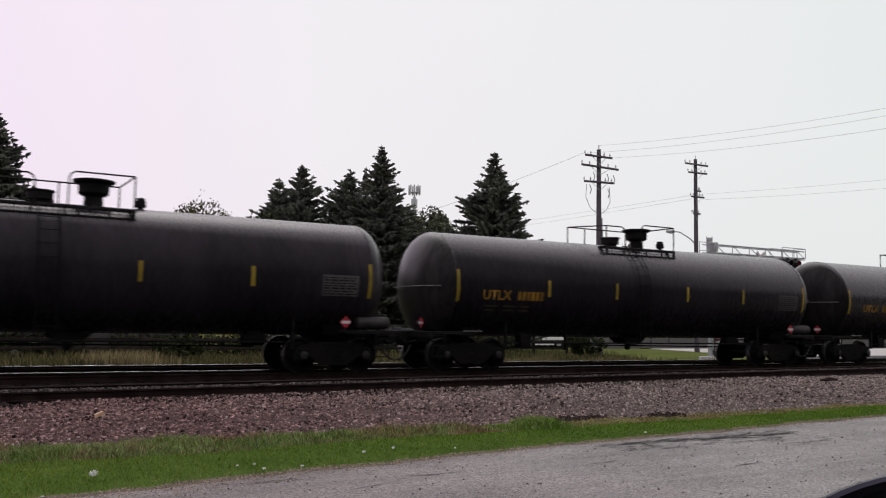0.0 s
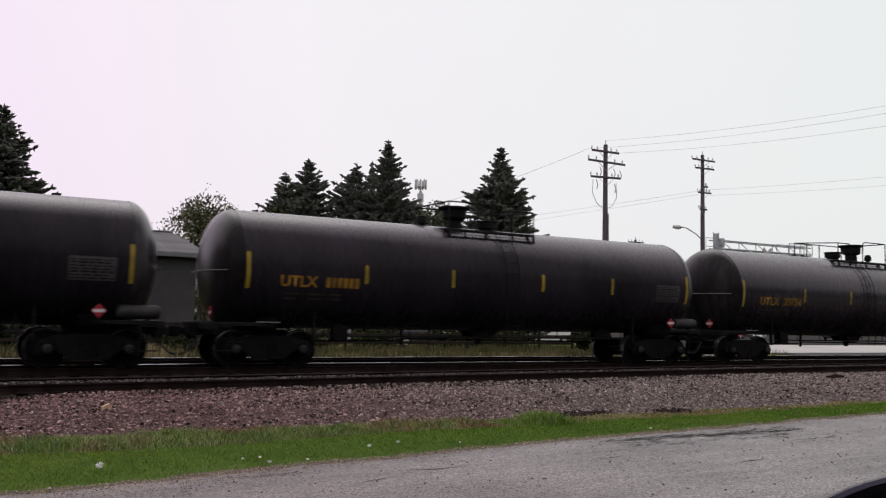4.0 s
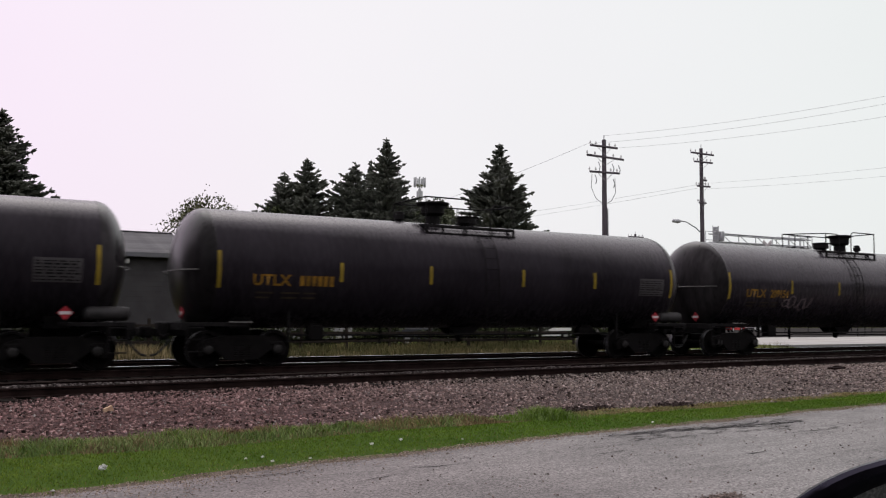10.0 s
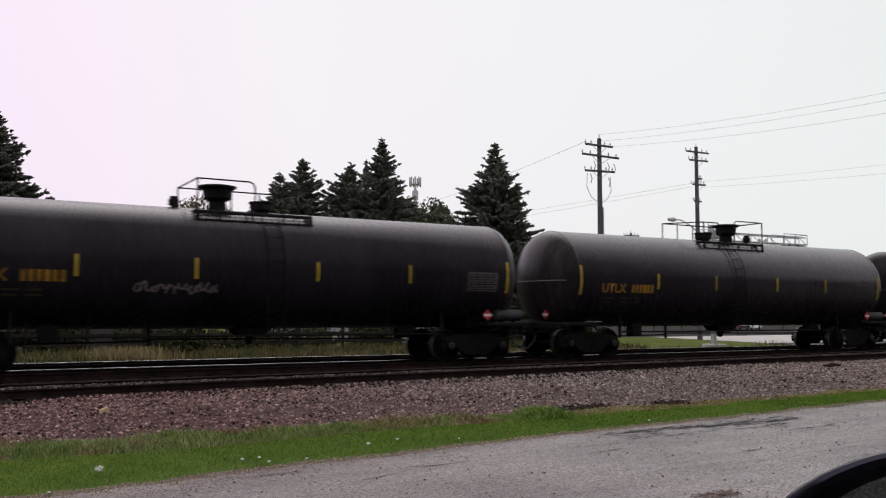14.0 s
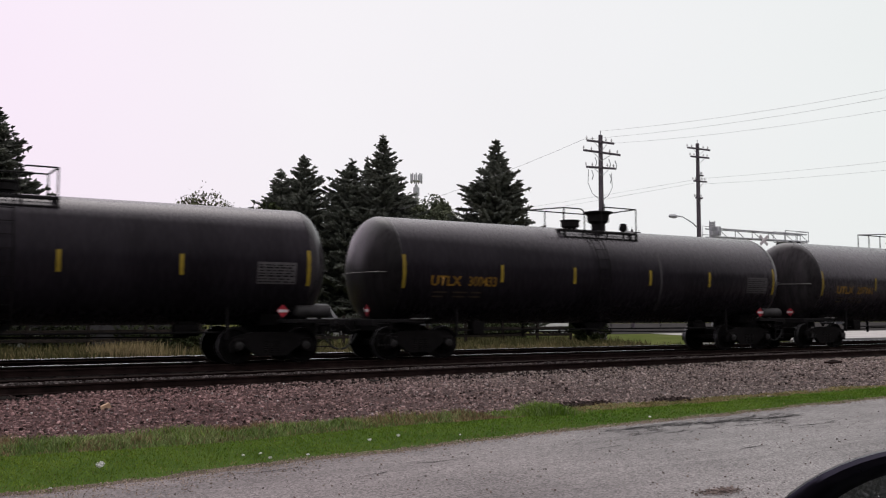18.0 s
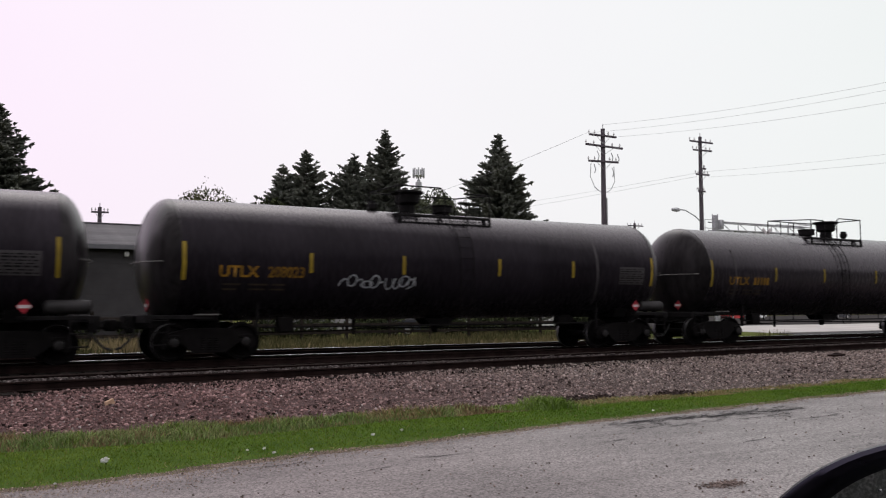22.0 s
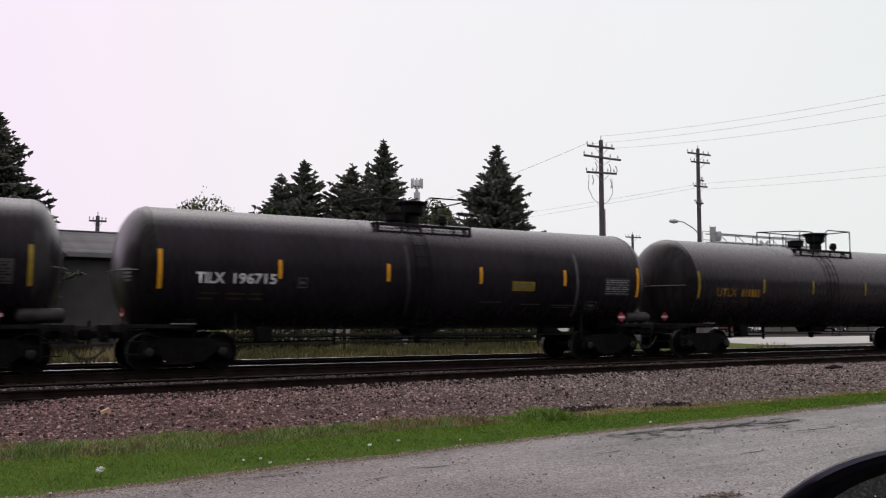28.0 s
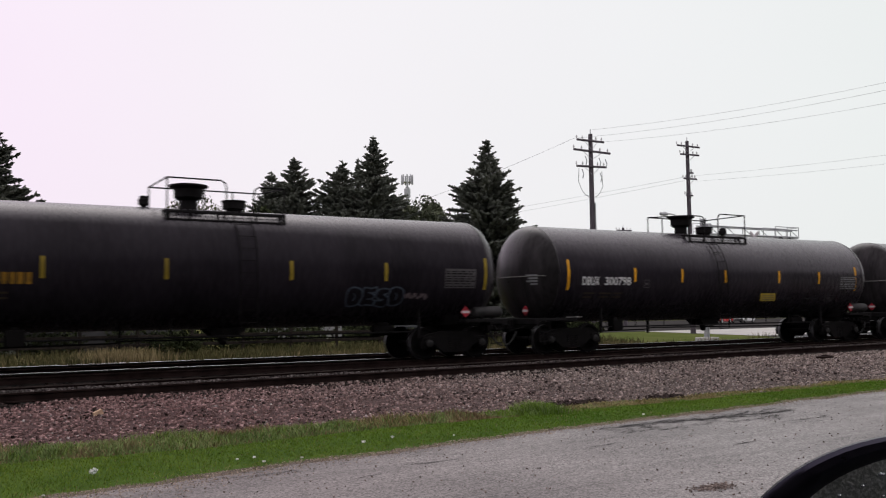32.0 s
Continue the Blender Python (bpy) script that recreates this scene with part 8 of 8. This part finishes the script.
# ---- mobile-phone mast far off ----
def phone_mast():
    m = empty("phone_mast", "far pale monopole mast with a ring of antenna panels", "mast", at=pose(125.5, 230, LOT - 0.06))
    part("pole", Shape().tube([(0, 0, 0), (0, 0, 40.0)], 0.9, 14, True, 0.5), "galv", m)
    part("shroud", Shape().turn([(36.6, 0.55), (36.8, 0.95), (39.3, 0.95), (39.5, 0.5)], (0, 0, 0), "z", 16), "galv", m)
    part("ring", Shape().turn([(41.2, 1.3), (41.25, 1.5), (41.4, 1.5), (41.45, 1.3)], (0, 0, 0), "z", 20).tube([(0, 0, 39.5), (0, 0, 43.2)], 0.25, 10), "galv", m)
    pm = Shape().box(1.7, 0, 42.1, 0.28, 0.42, 2.9, 0.05).tube([(1.4, 0, 41.3), (1.7, 0, 41.3)], 0.06, 6).mesh("antenna_panel")
    for i in range(9):
        part("antenna_panel", pm, "galv", m).matrix_basis = pose(0, 0, 0, 0, 0, 40 * i)


phone_mast()


# ---- own vehicle: door edge and side mirror ----
def own_vehicle():
    v = empty("parked_vehicle", "dark parked vehicle side with a rain-specked black door mirror", "car", at=pose(0, 0, 0))
    part("door", Shape().plate([(-1.0, -0.02), (0.72, -0.02), (0.86, 0.5), (0.86, 0.90), (-1.0, 0.92)], 0.20, 0.30), "card", v, "", False)
    part("rocker", Shape().box(0.1, 0.24, -0.08, 3.2, 0.14, 0.14, 0.03), "card", v)
    for x in (-1.75, 1.7):
        w = part("wheel", Shape().turn([(-0.11, 0.2), (-0.11, 0.34), (-0.07, 0.365), (0.07, 0.365), (0.11, 0.34), (0.11, 0.2)], (x, 0.14, LOT + 0.37), "y", 22), "tyre", v)
        part("rim", Shape().turn([(-0.112, 0.03), (-0.114, 0.2), (0.114, 0.2), (0.112, 0.03)], (x, 0.14, LOT + 0.37), "y", 16), "rim", w)
        part("fender", Shape().plate([(x - 0.75, 0.1), (x - 0.5, 0.5), (x, 0.62), (x + 0.5, 0.5), (x + 0.7, 0.1), (x + 0.7, 0.80), (x - 0.75, 0.88)], 0.14, 0.24), "card", v, "", False)
    # cab round the eye, out of the window's view, added to darken the housing
    part("roof", Shape().box(-0.45, -0.68, 1.78, 2.2, 1.5, 0.08, 0.035), "card", v)
    # far side, bonnet, tail and pillars
    part("door", Shape().plate([(-1.0, -0.02), (0.72, -0.02), (0.86, 0.5), (0.86, 0.90), (-1.0, 0.92)], -1.66, -1.56), "card", v, "", False)
    part("rocker", Shape().box(0.1, -1.60, -0.08, 3.2, 0.14, 0.14, 0.03), "card", v)
    for x in (-1.75, 1.7):
        w = part("wheel", Shape().turn([(-0.11, 0.2), (-0.11, 0.34), (-0.07, 0.365), (0.07, 0.365), (0.11, 0.34), (0.11, 0.2)], (x, -1.5, LOT + 0.37), "y", 22), "tyre", v)
        part("rim", Shape().turn([(-0.112, 0.03), (-0.114, 0.2), (0.114, 0.2), (0.112, 0.03)], (x, -1.5, LOT + 0.37), "y", 16), "rim", w)
        part("fender", Shape().plate([(x - 0.75, 0.1), (x - 0.5, 0.5), (x, 0.62), (x + 0.5, 0.5), (x + 0.7, 0.1), (x + 0.7, 0.80), (x - 0.75, 0.88)], -1.60, -1.50), "card", v, "", False)
    part("bonnet", Shape().add([(0.88, 0.16, 0.90), (0.88, -1.52, 0.90), (2.45, -1.42, 0.74), (2.45, 0.06, 0.74), (0.88, 0.16, 0.80), (0.88, -1.52, 0.80), (2.45, -1.42, 0.40), (2.45, 0.06, 0.40)], [(0, 3, 2, 1), (4, 5, 6, 7), (0, 1, 5, 4), (1, 2, 6, 5), (2, 3, 7, 6), (3, 0, 4, 7)]), "card", v, "", False)
    part("bumper", Shape().box(2.48, -0.68, 0.12, 0.18, 1.8, 0.24, 0.05), "blackpaint", v)
    part("bumper", Shape().box(-2.5, -0.68, 0.16, 0.18, 1.8, 0.24, 0.05), "blackpaint", v)
    for y in (-0.05, -1.32):
        part("headlight", Shape().box(2.44, y, 0.58, 0.1, 0.32, 0.16, 0.04), "lampglass", v)
        part("tail_light", Shape().box(-2.46, y, 0.66, 0.08, 0.2, 0.3, 0.03), "lensred", v)
    part("tailgate", Shape().box(-2.38, -0.68, 0.50, 0.12, 1.62, 0.78, 0.03), "card", v)
    part("rear_deck", Shape().box(-1.75, -0.68, 0.86, 1.3, 1.6, 0.06, 0.02), "card", v)
    for y in (0.11, -1.47):
        part("windscreen_pillar", Shape().tube([(1.15, y, 0.90), (0.85, y - 0.01, 1.30), (0.55, y - 0.02, 1.76)], 0.04, 8), "card", v)
        part("rear_pillar", Shape().tube([(-1.75, y, 0.88), (-1.5, y - 0.01, 1.76)], 0.06, 8), "card", v)
    part("door_pillar", Shape().box(-1.05, -1.48, 1.3, 0.16, 0.10, 0.95, 0.03), "card", v)
    part("dashboard", Shape().box(0.95, -0.68, 0.78, 0.5, 1.5, 0.2, 0.06), "trimdark", v)
    part("steering_wheel", Shape().turn([(0.0, 0.175), (0.018, 0.19), (0.0, 0.205), (-0.018, 0.19), (0.0, 0.175)], (0.62, -0.32, 0.90), "x", 24, False), "trimdark", v)
    for y in (-0.30, -1.05):
        sb = part("seat", Shape().box(-0.25, y, 0.34, 0.52, 0.5, 0.16, 0.06), "trimdark", v)
        part("backrest", Shape().box(-0.62, y, 0.72, 0.16, 0.48, 0.70, 0.06), "trimdark", sb)
    part("headliner", Shape().box(-0.45, -0.68, 1.72, 2.1, 1.4, 0.03, 0.01), "trimdark", v)
    part("door_pillar", Shape().box(-1.05, 0.12, 1.3, 0.16, 0.10, 0.95, 0.03), "card", v)
    part("cabin_floor", Shape().box(0.0, -0.6, 0.05, 3.0, 1.6, 0.08, 0.02), "trimdark", v)
    # mirror: axes of its face
    R = Vector((0.8583, -0.513, -0.0129))
    U = Vector((-0.0267, -0.0697, 0.9972))
    F = Vector((0.5125, 0.8555, 0.0735))
    eye = Vector((0.0056, -0.0031, 1.302))
    D = 0.6
    f = 1549.27

    def at(px, py, d=D):
        return eye + (R * ((px - 784) / f) - U * ((py - 441) / f) + F) * d

    cx, cy, a, b = 1663.3, 1011.7, 373.9, 249.3
    sh = Shape()
    seg = 64
    rings = [(0.81, 0.004, 15, -10), (0.84, -0.004, 12, -8), (0.90, -0.009, 7, -5), (0.955, -0.008, 3, -2), (0.990, -0.005, 0, 0), (1.0, 0.003, 0, 0), (0.990, 0.03, 0, 0), (0.90, 0.065, 0, 0), (0.72, 0.10, 0, 0), (0.4, 0.125, 0, 0), (0.05, 0.13, 0, 0)]
    vs = []
    for s, dd, ox, oy in rings:
        for k in range(seg):
            t = 2 * math.pi * k / seg
            vs.append(at(cx + ox + a * s * math.cos(t), cy + oy + b * s * math.sin(t), D + dd))
    fs = [(i * seg + k, i * seg + (k + 1) % seg, (i + 1) * seg + (k + 1) % seg, (i + 1) * seg + k) for i in range(len(rings) - 1) for k in range(seg)]
    fs.append(tuple((len(rings) - 1) * seg + k for k in range(seg)))
    sh.add(vs, fs)
    mh = part("door_mirror", sh, "housing", v, "black rounded door mirror housing")
    gl = Shape().add([at(cx + 15 + a * 0.82 * math.cos(2 * math.pi * k / seg), cy - 10 + b * 0.82 * math.sin(2 * math.pi * k / seg), D + 0.003) for k in range(seg)], [tuple(range(seg))])
    part("mirror_glass", gl, "mirror", mh, "rain-specked mirror glass with reflected gravel in its colour")
    rg = random.Random(12)
    drops = Shape()
    for _ in range(420):
        t, rr = rg.uniform(0, 6.28), 0.78 * math.sqrt(rg.random())
        c = at(cx + 15 + a * rr * math.cos(t), cy - 10 + b * rr * math.sin(t), D + 0.002)
        q = rg.uniform(0.0006, 0.0017)
        ring = [c + (R * math.cos(k * math.pi / 3) * q * 1.4 + U * math.sin(k * math.pi / 3) * q) for k in range(6)]
        drops.add(ring + [c - F * q * 0.7], [(k, (k + 1) % 6, 6) for k in range(6)])
    part("raindrops", drops, "puffdrop", mh, "pale raindrops on the glass")
    part("mirror_arm", Shape().tube([at(1700, 1230, 0.62) + F * 0.05, at(1700, 1300, 0.6) + F * 0.02, Vector((0.72, 0.27, 0.86))], 0.03, 8), "housing", mh)


M["trimdark"] = mat("dark_cabin_trim", (0.012, 0.012, 0.013), (0.022, 0.022, 0.023), 0.85, 9, 60, 0.2)
M["puffdrop"] = mat("raindrop_gloss", (0.55, 0.57, 0.58), (0.4, 0.42, 0.42), 0.08, 30, 90, 0.0, metal=0.6)
own_vehicle()


# ---- what moves ----
def travelled(t):
    """Metres that the train has rolled east since the start."""
    return 0.0469 + t * (20.725301 + t * (-0.0071618081 + t * (0.0002413288 + t * (4.8663532e-06 - t * 1.4526354e-07))))


def car_x(n, t):
    slack = 0.0 if n < 31 else (-0.4 if n == 31 else -0.8)
    return 20.525 + travelled(t) - PITCH * n + slack


def motions():
    for n, car in CARS.items():
        walk(car, [(float(t), pose(car_x(n, t), TRACK_Y, 0)) for t in range(33)])
    # all axles turn alike: one record of the turn, shared
    first = WHEELSETS[0]
    walk(first, [(k / FPS, pose(0, 0, 0, 0, math.degrees(travelled(k / FPS) / 0.4575) % 360.0, 0)) for k in range(int(32 * FPS) + 1)])
    keys = first.animation_data
    for w in WHEELSETS[1:]:
        w.rotation_mode = "QUATERNION"
        d = w.animation_data_create()
        d.action = keys.action
        d.action_slot = keys.action_slot


motions()
